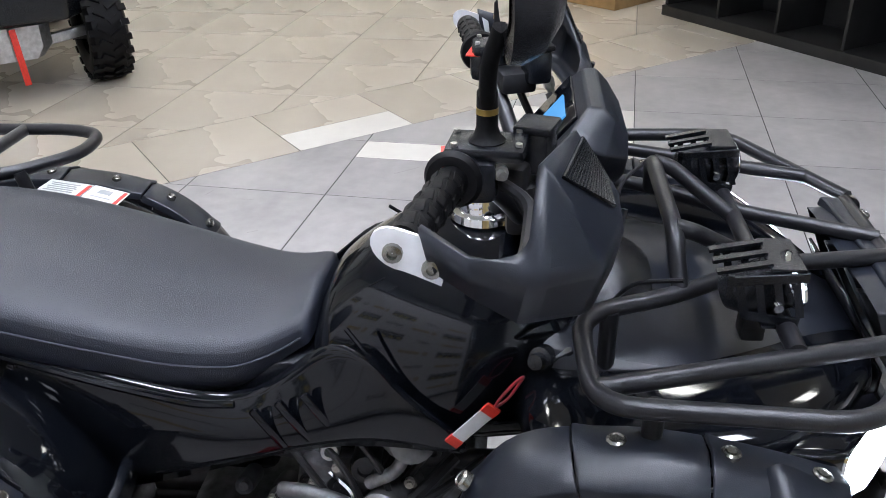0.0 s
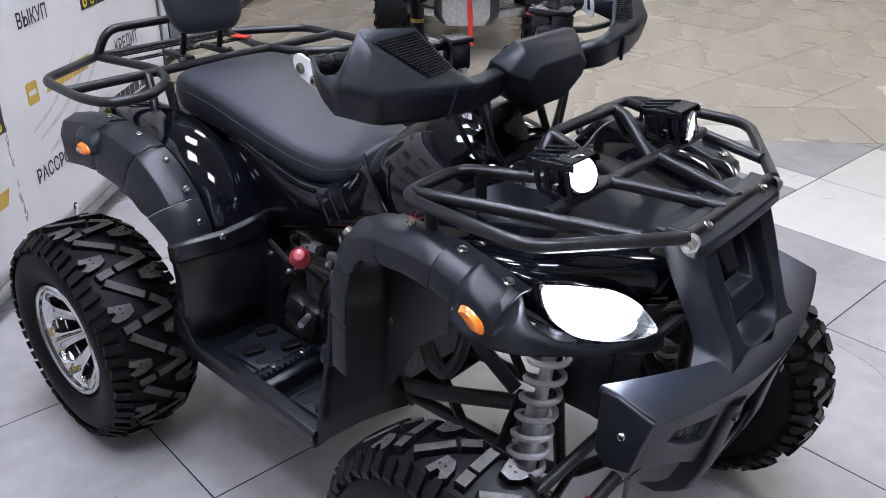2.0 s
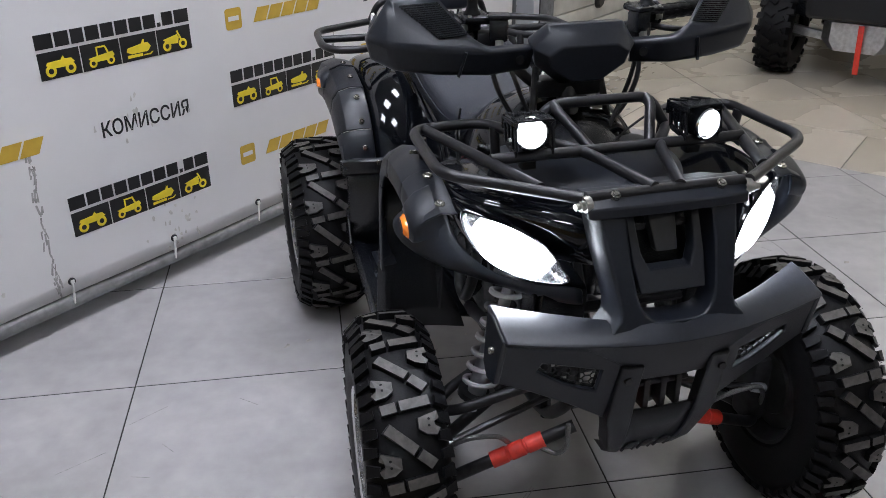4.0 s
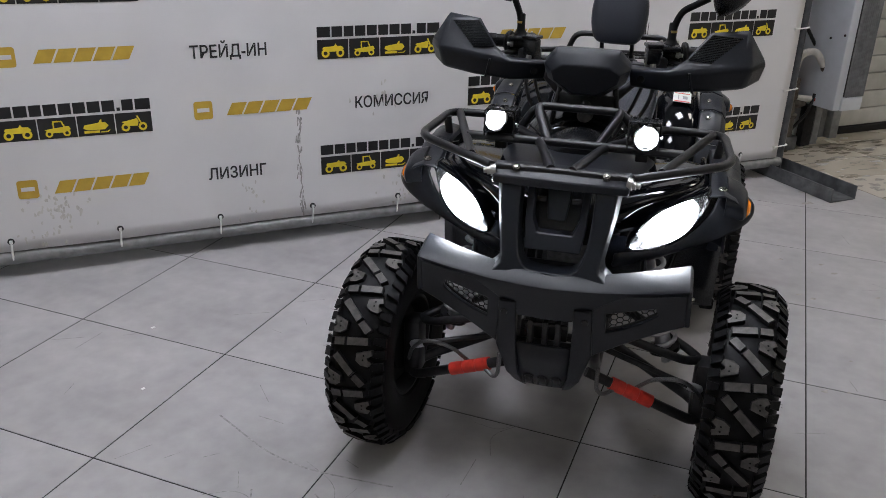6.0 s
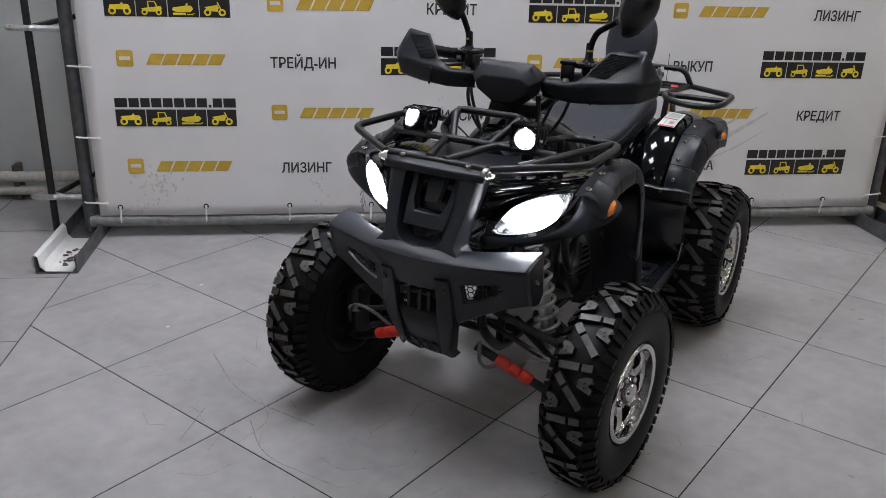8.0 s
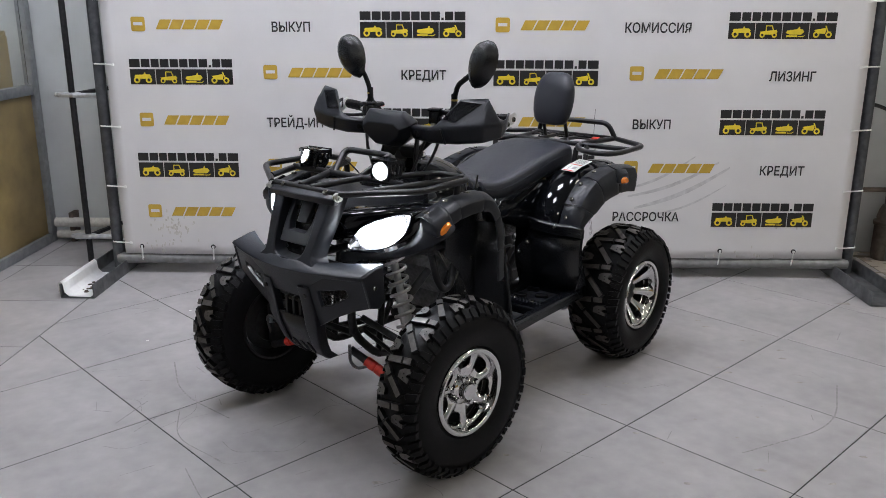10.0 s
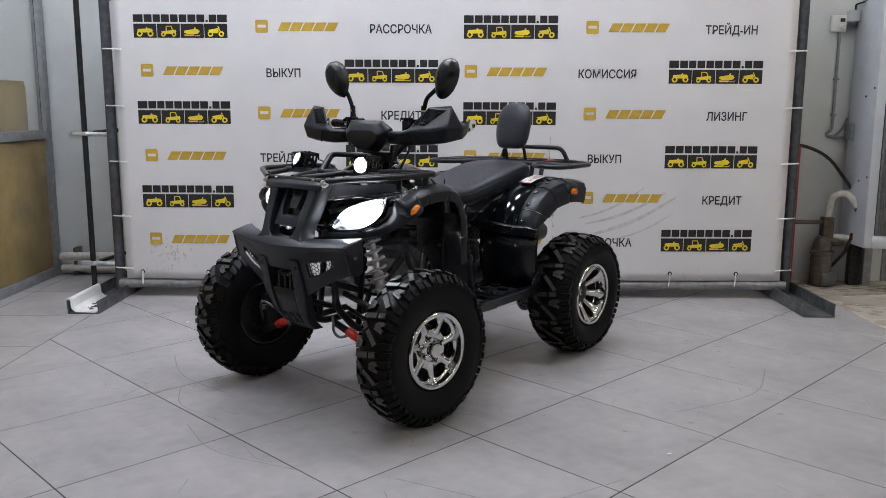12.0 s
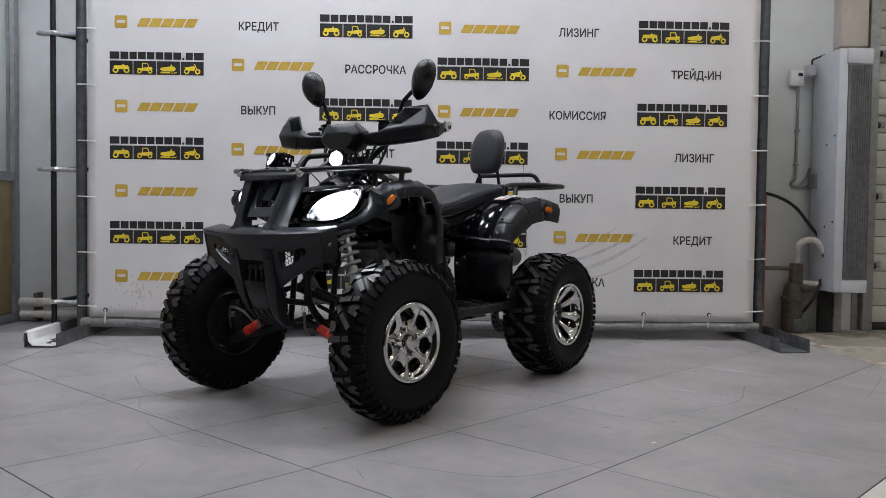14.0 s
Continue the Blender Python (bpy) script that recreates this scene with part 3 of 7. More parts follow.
# -- wheels --
def tyre_carcass(R, w, rim):
    """The smooth casing of a tyre round the y axis, with its rubber hairs."""
    bm = bmesh.new()
    h = w / 2
    body = R - 0.0135
    prof = [(rim - 0.004, -h * 0.70), (rim + 0.006, -h * 0.78), (rim + 0.009, -h * 0.86), (rim + 0.020, -h * 0.90), (rim + 0.037, -h * 0.97), (rim + (body - rim) * 0.5, -h * 1.0), (body - 0.055, -h * 0.985),
            (body - 0.046, -h * 0.97), (body - 0.038, -h * 0.93), (body - 0.021, -h * 0.82), (body - 0.003, -h * 0.5), (body, 0)]
    prof = prof + [(r, -y) for r, y in prof[-2::-1]]
    segs = 64
    rings = []
    for r, y in prof:
        rings.append([bm.verts.new((r * math.sin(a), y, r * math.cos(a))) for a in (2 * math.pi * j / segs for j in range(segs))])
    for a, b in zip(rings, rings[1:]):
        for j in range(segs):
            bm.faces.new((a[j], a[(j + 1) % segs], b[(j + 1) % segs], b[j]))
    rnd = random.Random(5)
    for i in range(200):
        a, y = rnd.random() * 6.283, rnd.choice((-1, 1)) * w * rnd.uniform(0.36, 0.49)
        p, q = tread_at(R, w, a, y, 0.002), tread_at(R, w, a + rnd.uniform(-0.02, 0.02), y * 1.05, rnd.uniform(0.009, 0.018))
        d = (q - p).normalized()
        u = d.orthogonal().normalized() * 0.0007
        v = d.cross(u)
        b0 = [bm.verts.new(p + u), bm.verts.new(p - u * 0.5 + v), bm.verts.new(p - u * 0.5 - v)]
        tip = bm.verts.new(q)
        for j in range(3):
            bm.faces.new((b0[j], b0[(j + 1) % 3], tip))
    return clean(bm)


def tread_at(R, w, ang, y, up):
    """A point on the tread, raised by up."""
    body, t = R - 0.0135, abs(y) / (w / 2)
    r = body - 0.003 * min(t / 0.5, 1) - 0.100 * max(0, t - 0.5) ** 1.6
    lean = max(0, t - 0.45) * 0.9
    r2, y2 = r + up * math.cos(lean), y + math.copysign(up * math.sin(lean), y)
    return Vector((r2 * math.sin(ang), y2, r2 * math.cos(ang)))


def tread_lugs(R, w, units):
    """Meshes of the blocks in one pitch of the tread, each with its worn top."""
    pitch = 2 * math.pi * (R - 0.0135) / units
    body = R - 0.0135
    out = []

    def lug(poly, up, worn, draft=0.90, pits=()):
        bm = bmesh.new()
        cx, cy = sum(p[0] for p in poly) / len(poly), sum(p[1] for p in poly) / len(poly)
        lo = [bm.verts.new(tread_at(R, w, p[0] / body, p[1], -0.004)) for p in poly]
        mid = [bm.verts.new(tread_at(R, w, (cx + (p[0] - cx) * 0.95) / body, cy + (p[1] - cy) * 0.95, up - 0.0012)) for p in poly]
        hi = [bm.verts.new(tread_at(R, w, (cx + (p[0] - cx) * draft) / body, cy + (p[1] - cy) * draft, up)) for p in poly]
        n = len(poly)
        bm.faces.new(hi).material_index = 1 if worn else 0
        for j in range(n):
            bm.faces.new((lo[j], lo[(j + 1) % n], mid[(j + 1) % n], mid[j]))
            bm.faces.new((mid[j], mid[(j + 1) % n], hi[(j + 1) % n], hi[j]))
        for pc, py in pits:
            ring = [bm.verts.new(tread_at(R, w, (pc + 0.0024 * math.cos(k * 1.0472)) / body, py + 0.0024 * math.sin(k * 1.0472), up + 0.0003)) for k in range(6)]
            bm.faces.new(ring)
        out.append(clean(bm))

    def turned(c, y, ang, pts):
        ca, sa = math.cos(ang), math.sin(ang)
        return [(c + u * ca - v * sa, y + u * sa + v * ca) for u, v in pts]

    half = w * 0.30
    # level bar, then a bar on the slant, each in two blocks; u runs round the wheel, v across it
    for c, ang, flip in ((0.0, 0.13, 1), (pitch * 0.47, -0.72, -1)):
        k = half / math.cos(ang) * (0.94 if abs(ang) < 0.3 else 0.84)
        for v0, v1 in ((-k, k * 0.30), (k * 0.36, k)):
            pts = [(-0.0098, v0), (0.0098, v0), (0.0098, v1), (-0.0098, v1)]
            if flip < 0:
                pts = [(u, -v) for u, v in pts]
            lug(turned(c, 0, ang, pts), 0.0132, True)
    # blocks shaped like an A with two pits
    for c, s in ((pitch * 0.27, 1), (pitch * 0.74, -1)):
        y0 = s * w * 0.225
        lug([(c + u * 0.8, y0 + s * v * w) for u, v in ((-0.025, -0.03), (-0.012, -0.12), (0.012, -0.12), (0.027, 0.105), (0.010, 0.12), (0.003, 0.065), (-0.005, 0.065), (-0.014, 0.125), (-0.028, 0.085))], 0.0128, True, 0.93, ((c - 0.005, y0 + s * w * 0.005), (c + 0.006, y0 + s * w * 0.01)))
    # pointed shoulder blocks
    for i in range(8):
        s = 1 if i % 2 else -1
        c, y0 = (0.06 + 0.125 * i) * pitch, s * w * (0.385 if i % 4 < 2 else 0.40)
        lug([(c + u, y0 + s * v * w) for u, v in ((-0.007, -0.060), (0.009, -0.055), (0.014, 0.085), (-0.012, 0.098))], 0.0105 if i % 4 < 2 else 0.0075, False)
    return out


def rim_meshes(w, rim, front):
    """Lip, barrel, pierced face and cap of an alloy wheel; the outer side is +y."""
    h = w * 0.40
    flip = Matrix.Rotation(radians(-90), 4, "X")
    barrel = lathe([(rim - 0.021, h - 0.030), (rim - 0.026, -h * 0.4), (rim - 0.006, -h), (rim + 0.002, -h)], 48, flip)
    inner = rim - (0.015 if front else 0.012)
    lip = lathe([(rim + 0.002, h + 0.004), (rim - 0.001, h + 0.009), (rim - 0.003, h + 0.010), (inner + 0.002, h + 0.008), (inner, h + 0.006), (inner + 0.001, h - 0.012), (inner - 0.001, h - 0.034), (rim - 0.024, h - 0.050)], 56, flip)
    face = bmesh.new()
    k = 7 if front else 9
    r0, r1 = 0.022, inner + 0.002

    def at(t, u, sector, lift):
        r = r0 + (r1 - r0) * t
        if front:
            y = h - 0.020 - 0.012 * (1 - t) ** 1.4
        else:
            y = h - 0.070 * (1 - t) ** 0.85 - 0.006
        a = 2 * math.pi * (sector + u) / k
        return Vector((r * math.sin(a), y + lift, r * math.cos(a)))

    tc, ta, ub = (0.690, 0.215, 0.325) if front else (0.60, 0.35, 0.25)
    per = 6
    border = [(i / per, -0.5) for i in range(per)] + [(1, -0.5 + i / per) for i in range(per)] + [(1 - i / per, 0.5) for i in range(per)] + [(0, 0.5 - i / per) for i in range(per)]
    for sec in range(k):
        loops = [[], [], [], []]
        for bt, bu in border:
            dt, du = bt - tc, bu
            e = (abs(dt / ta) ** 2.8 + abs(du / (ub * (0.88 + 0.22 * bt))) ** 2.8) ** (-1 / 2.8)
            e = min(e, 0.97)
            ht, hu = tc + dt * e, du * e
            mt, mu = (bt + ht) / 2, (bu + hu) / 2
            for lp, (t_, u_, l_) in zip(loops, ((bt, bu, 0.004), (mt, mu, 0.0025), (ht, hu, -0.003), (ht, hu, -0.014))):
                lp.append(face.verts.new(at(t_, u_, sec, l_)))
        n = len(border)
        for la, lb in zip(loops, loops[1:]):
            for j in range(n):
                face.faces.new((la[j], la[(j + 1) % n], lb[(j + 1) % n], lb[j]))
    bmesh.ops.remove_doubles(face, verts=face.verts, dist=0.0002)
    cap = bmesh.new()
    yc = (h - 0.022) if front else (h - 0.084)
    add_lathe(cap, [(0.052, yc - 0.03), (0.050, yc - 0.006), (0.040, yc + 0.000), (0.029, yc + 0.003), (0.028, yc + 0.020), (0.025, yc + 0.025), (0.012, yc + 0.027), (0.0005, yc + 0.027)], 28, flip)
    nut = lathe([(0.010, -0.006), (0.010, 0.010), (0.0075, 0.015), (0.0005, 0.016)], 6, flip)
    places = [(0.046 * math.sin(a), yc, 0.046 * math.cos(a)) for a in (j * math.pi / 2 + 0.39 for j in range(4))]
    return clean(barrel), clean(lip), clean(face), clean(cap), clean(nut), places


def wheel(name, front):
    R, w, rim = (0.289, 0.160, 0.140) if front else (0.284, 0.222, 0.145)
    top = part(name, tyre_carcass(R, w, rim), M_RUBBER, quad, "knobbly black tyre on a polished alloy rim")
    barrel, lip, face, cap, nut, places = rim_meshes(w, rim, front)
    # dark colour on the barrel so the gaps between the spokes read dark
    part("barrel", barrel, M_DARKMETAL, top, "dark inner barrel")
    part("rim", lip, M_RIMLIP, top, "bright alloy rim lip")
    part("spokes", face, M_RIM, top, "pierced polished spokes")
    part("hub_cap", cap, M_RIM, top)
    first = part("wheel_nut", nut, M_RIM, top)
    first.matrix_basis = Matrix.Translation(places[0])
    for p in places[1:]:
        ob = new("wheel_nut", first.data)
        ob.parent = top
        ob.matrix_basis = Matrix.Translation(p)
    # brake drum and dark hub inside
    bm = lathe([(0.0005, -0.04), (0.075, -0.04), (0.085, -0.02), (0.085, 0.015), (0.06, 0.03), (0.0005, 0.032)], 28, Matrix.Rotation(radians(-90), 4, "X"))
    part("hub", clean(bm), M_DARKMETAL, top)
    # plate added across the inside so the wheel's openings read dark
    bm = lathe([(0.0005, -0.034), (0.104, -0.034), (0.112, -0.028), (0.112, -0.022), (0.0005, -0.020)], 36, Matrix.Rotation(radians(-90), 4, "X"))
    part("brake_plate", clean(bm), M_DARKMETAL, top, "dark brake backing plate")
    units = 13
    for bm in tread_lugs(R, w, units):
        first = part("tread_lug", bm, [M_RUBBER, M_LUG], top, "", False)
        for i in range(1, units):
            ob = new("tread_lug", first.data)
            ob.parent = top
            ob.matrix_basis = Matrix.Rotation(2 * math.pi * i / units, 4, "Y")
    return top


FX, RX = 0.628, -0.570
fw = wheel("front_wheel", True)
rw = wheel("rear_wheel", False)
for src, x, y_left, y_right, steer in ((fw, FX, 0.470, -0.455, -4), (rw, RX, 0.404, -0.430, 0)):
    height = 0.2865 if src is fw else 0.2795
    src.matrix_basis = pose(x, y_left, height, 0, 0, steer)
    other = copy_thing(src, pose(x, y_right, height, 0, 20, 180 + steer))


# -- seat --
def seat_ring(x, hw, zt, zb, crown=0.015, low=0.75):
    return [Vector((x, hw * a, z)) for a, z in ((-0.45, zb), (-low, zb), (-0.97, zb + 0.02), (-1.0, zt - 0.050), (-0.97, zt - 0.014), (-0.84, zt + 0.001), (-0.40, zt + crown * 0.6),
            (0, zt + crown), (0.40, zt + crown * 0.6), (0.84, zt + 0.001), (0.97, zt - 0.014), (1.0, zt - 0.050), (0.97, zb + 0.02), (low, zb), (0.45, zb))]


rings = [seat_ring(*a) for a in ((-0.540, 0.132, 0.845, 0.785, 0.0), (-0.547, 0.152, 0.874, 0.778, 0.004), (-0.520, 0.166, 0.888, 0.774, 0.006), (-0.38, 0.170, 0.876, 0.758), (-0.22, 0.170, 0.834, 0.726),
         (-0.10, 0.158, 0.802, 0.702), (-0.02, 0.140, 0.791, 0.700), (0.025, 0.120, 0.800, 0.730), (0.060, 0.106, 0.814, 0.765), (0.074, 0.098, 0.810, 0.778))]
seat = smooth_mod(qpart("seat", loft(rings), M_SEAT, "padded black leatherette seat"), 2)
for s in (1, -1):
    part("seam", tube([(-0.50, 0.163 * s, 0.846), (-0.38, 0.171 * s, 0.840), (-0.22, 0.171 * s, 0.804), (-0.10, 0.159 * s, 0.772), (-0.02, 0.141 * s, 0.760), (0.025, 0.121 * s, 0.770), (0.058, 0.107 * s, 0.786)], 0.0016, 0.05, segs=6), M_SEAT, seat, "stitched seam")

# -- tank cover and side panels (gloss) --
def sym_ring(x, prof):
    """A closed ring at x from (y, z) of the left half, top first."""
    return [Vector((x, y, z)) for y, z in prof] + [Vector((x, -y, z)) for y, z in reversed(prof) if y > 0.001]


tank = [sym_ring(*a) for a in (
    (0.062, ((0.0, 0.806), (0.07, 0.800), (0.120, 0.772), (0.150, 0.715), (0.156, 0.65), (0.10, 0.62), (0.0, 0.62))),
    (0.100, ((0.0, 0.850), (0.074, 0.842), (0.132, 0.806), (0.166, 0.738), (0.172, 0.66), (0.11, 0.63), (0.0, 0.63))),
    (0.160, ((0.0, 0.895), (0.080, 0.886), (0.148, 0.842), (0.184, 0.755), (0.188, 0.68), (0.12, 0.64), (0.0, 0.64))),
    (0.22, ((0.0, 0.920), (0.086, 0.910), (0.158, 0.862), (0.196, 0.770), (0.192, 0.69), (0.13, 0.65), (0.0, 0.65))),
    (0.30, ((0.0, 0.926), (0.090, 0.916), (0.162, 0.868), (0.196, 0.780), (0.188, 0.70), (0.14, 0.66), (0.0, 0.66))),
    (0.37, ((0.0, 0.912), (0.086, 0.902), (0.152, 0.858), (0.172, 0.786), (0.160, 0.71), (0.15, 0.66), (0.0, 0.66))),
    (0.44, ((0.0, 0.880), (0.080, 0.872), (0.128, 0.842), (0.145, 0.792), (0.140, 0.72), (0.15, 0.66), (0.0, 0.66))))]
smooth_mod(qpart("tank_cover", loft(tank), M_GLOSS, "gloss black tank cover"), 2)
qpart("fuel_cap", lathe([(0.0005, 0.030), (0.022, 0.030), (0.030, 0.026), (0.033, 0.018), (0.034, 0.0), (0.042, -0.002), (0.044, -0.012)], 28, pose(0.290, 0, 0.932)), M_CHROME, "chrome fuel cap")

for s in (1, -1):
    # long side panel below the seat
    top = [(-0.32, 0.160, 0.796), (-0.18, 0.164, 0.760), (-0.06, 0.160, 0.730), (0.01, 0.154, 0.735), (0.065, 0.150, 0.782), (0.130, 0.168, 0.842), (0.200, 0.198, 0.780), (0.275, 0.203, 0.718)]
    mid = [(-0.32, 0.192, 0.730), (-0.18, 0.194, 0.705), (-0.06, 0.192, 0.690), (0.04, 0.190, 0.705), (0.11, 0.192, 0.745), (0.170, 0.198, 0.768), (0.220, 0.204, 0.738), (0.280, 0.206, 0.706)]
    low = [(-0.32, 0.182, 0.570), (-0.18, 0.184, 0.580), (-0.06, 0.186, 0.625), (0.05, 0.190, 0.668), (0.13, 0.196, 0.690), (0.180, 0.202, 0.696), (0.230, 0.205, 0.696), (0.285, 0.206, 0.692)]
    bm = bmesh.new()
    lines = [[bm.verts.new(mirror_y(p, s)) for p in ln] for ln in (top, mid, low)]
    for a, b in zip(lines, lines[1:]):
        for j in range(7):
            bm.faces.new((a[j], a[j + 1], b[j + 1], b[j]))
    thick(smooth_mod(qpart("side_panel", bm, M_GLOSS, "gloss black side panel"), 2), 0.004)
    # louvre slots on the panel
    for k in range(3):
        c = Vector((0.030 + 0.034 * k, 0.1885 * s, 0.703 + 0.014 * k))
        qpart("louvre", box(c, (0.013, 0.008, 0.070), Matrix.Rotation(radians(-32), 3, "Y"), 0.0035), M_GLOSS)
    qpart("panel_seam", tube([mirror_y(p, s) for p in ((0.136, 0.170, 0.846), (0.168, 0.188, 0.815), (0.205, 0.201, 0.774), (0.272, 0.206, 0.720))], 0.0030, 0.03, segs=6), M_GLOSS)
    # bright seam under the seat
    qpart("trim_strip", tube([mirror_y(p, s) for p in ((-0.330, 0.172, 0.790), (-0.18, 0.178, 0.753), (-0.07, 0.174, 0.724), (-0.02, 0.168, 0.722))], 0.005, 0.03, segs=8), M_GLOSS)

# -- front body --
hood = [sym_ring(*a) for a in (
    (0.33, ((0.0, 0.795), (0.12, 0.80), (0.22, 0.805), (0.30, 0.800), (0.33, 0.770), (0.29, 0.66), (0.0, 0.64))),
    (0.42, ((0.0, 0.810), (0.14, 0.81), (0.23, 0.825), (0.31, 0.835), (0.345, 0.805), (0.30, 0.66), (0.0, 0.64))),
    (0.54, ((0.0, 0.815), (0.16, 0.82), (0.24, 0.832), (0.32, 0.842), (0.355, 0.815), (0.31, 0.70), (0.0, 0.66))),
    (0.62, ((0.0, 0.812), (0.15, 0.820), (0.23, 0.832), (0.30, 0.838), (0.330, 0.822), (0.29, 0.72), (0.0, 0.67))),
    (0.68, ((0.0, 0.808), (0.12, 0.818), (0.19, 0.828), (0.245, 0.830), (0.262, 0.815), (0.23, 0.72), (0.0, 0.68))),
    (0.74, ((0.0, 0.800), (0.09, 0.810), (0.13, 0.815), (0.160, 0.812), (0.172, 0.795), (0.15, 0.72), (0.0, 0.70))),
    (0.775, ((0.0, 0.790), (0.07, 0.795), (0.09, 0.795), (0.110, 0.788), (0.120, 0.775), (0.10, 0.72), (0.0, 0.71))))]
smooth_mod(qpart("front_cowl", loft(hood), M_GLOSS, "gloss black front cowl"), 2)
lid = [[Vector((x, y * hw, z + dz)) for y, dz in ((-1, -0.03), (-0.97, 0.0), (-0.6, 0.012), (0, 0.016), (0.6, 0.012), (0.97, 0.0), (1, -0.03))]
       for x, hw, z in ((0.36, 0.17, 0.825), (0.40, 0.20, 0.838), (0.52, 0.21, 0.825), (0.64, 0.20, 0.812), (0.73, 0.16, 0.800), (0.765, 0.13, 0.785))]
thick(smooth_mod(qpart("storage_lid", loft(lid, False), M_MATTE, "matte black storage lid under the rack"), 2), 0.004)
# steering shroud in front of the tank
shroud = [sym_ring(*a) for a in ((0.40, ((0.0, 0.90), (0.05, 0.89), (0.10, 0.85), (0.13, 0.80), (0.0, 0.79))), (0.46, ((0.0, 0.895), (0.045, 0.885), (0.09, 0.85), (0.12, 0.80), (0.0, 0.79))), (0.52, ((0.0, 0.86), (0.04, 0.85), (0.08, 0.83), (0.11, 0.80), (0.0, 0.79))))]
smooth_mod(qpart("steering_shroud", loft(shroud), M_SATIN, "matte black steering shroud"), 1)


# -- flares round the wheels --
def flare(name, path, s, y_in, widths, segments, label, drop=1.0, foot=1.0):
    """path: (x, z, nx, nz) stations from the rear up and forward; the strip lies on it and rolls down outside, by less at its foot."""
    top = None
    for k in range(segments):
        n = len(path) - 1
        a, b = n * k / segments, n * (k + 1) / segments - (0.020 if k < segments - 1 else 0)
        st = []
        steps = 7
        for i in range(steps + 1):
            u = a + (b - a) * i / steps
            j = min(int(u), n - 1)
            f = u - j
            # Catmull-Rom through the stations
            P = [path[max(j - 1, 0)], path[j], path[j + 1], path[min(j + 2, n)]]
            q = [0.5 * (2 * P[1][c] + (P[2][c] - P[0][c]) * f + (2 * P[0][c] - 5 * P[1][c] + 4 * P[2][c] - P[3][c]) * f * f + (3 * P[1][c] - P[0][c] - 3 * P[2][c] + P[3][c]) * f ** 3) for c in range(len(P[0]))]
            L = math.hypot(q[2], q[3])
            q[2], q[3] = q[2] / L, q[3] / L
            st.append(q)
        rings = []
        for i, q in enumerate(st):
            u = a + (b - a) * i / steps
            wd = widths[0] + (widths[1] - widths[0]) * u / n
            roll = drop * (foot + (1 - foot) * min(1.0, u / 1.8))
            lift = 0.004 if i == 0 and k else 0.0
            sec = ((y_in - 0.004, -0.012), (y_in, 0.0), (y_in + wd * 0.42, 0.006), (y_in + wd * 0.78, -0.006), (y_in + wd * 0.95, -0.026), (y_in + wd, -0.062), (y_in + wd * 0.985, -0.078))
            rings.append([Vector((q[0] + q[2] * (o + lift), y * s, q[1] + q[3] * (o + lift))) for y, o in ((y, o * roll if o < -0.02 else o) for y, o in sec)])
        bm = loft(rings, False)
        ob = part(name if k == 0 else "flare_segment", clean(bm), M_MATTE, top or quad, label if k == 0 else "")
        thick(ob, 0.005, -1)
        bevelled(ob, 0.0015, 2)
        if k == 0:
            top = ob
    return top


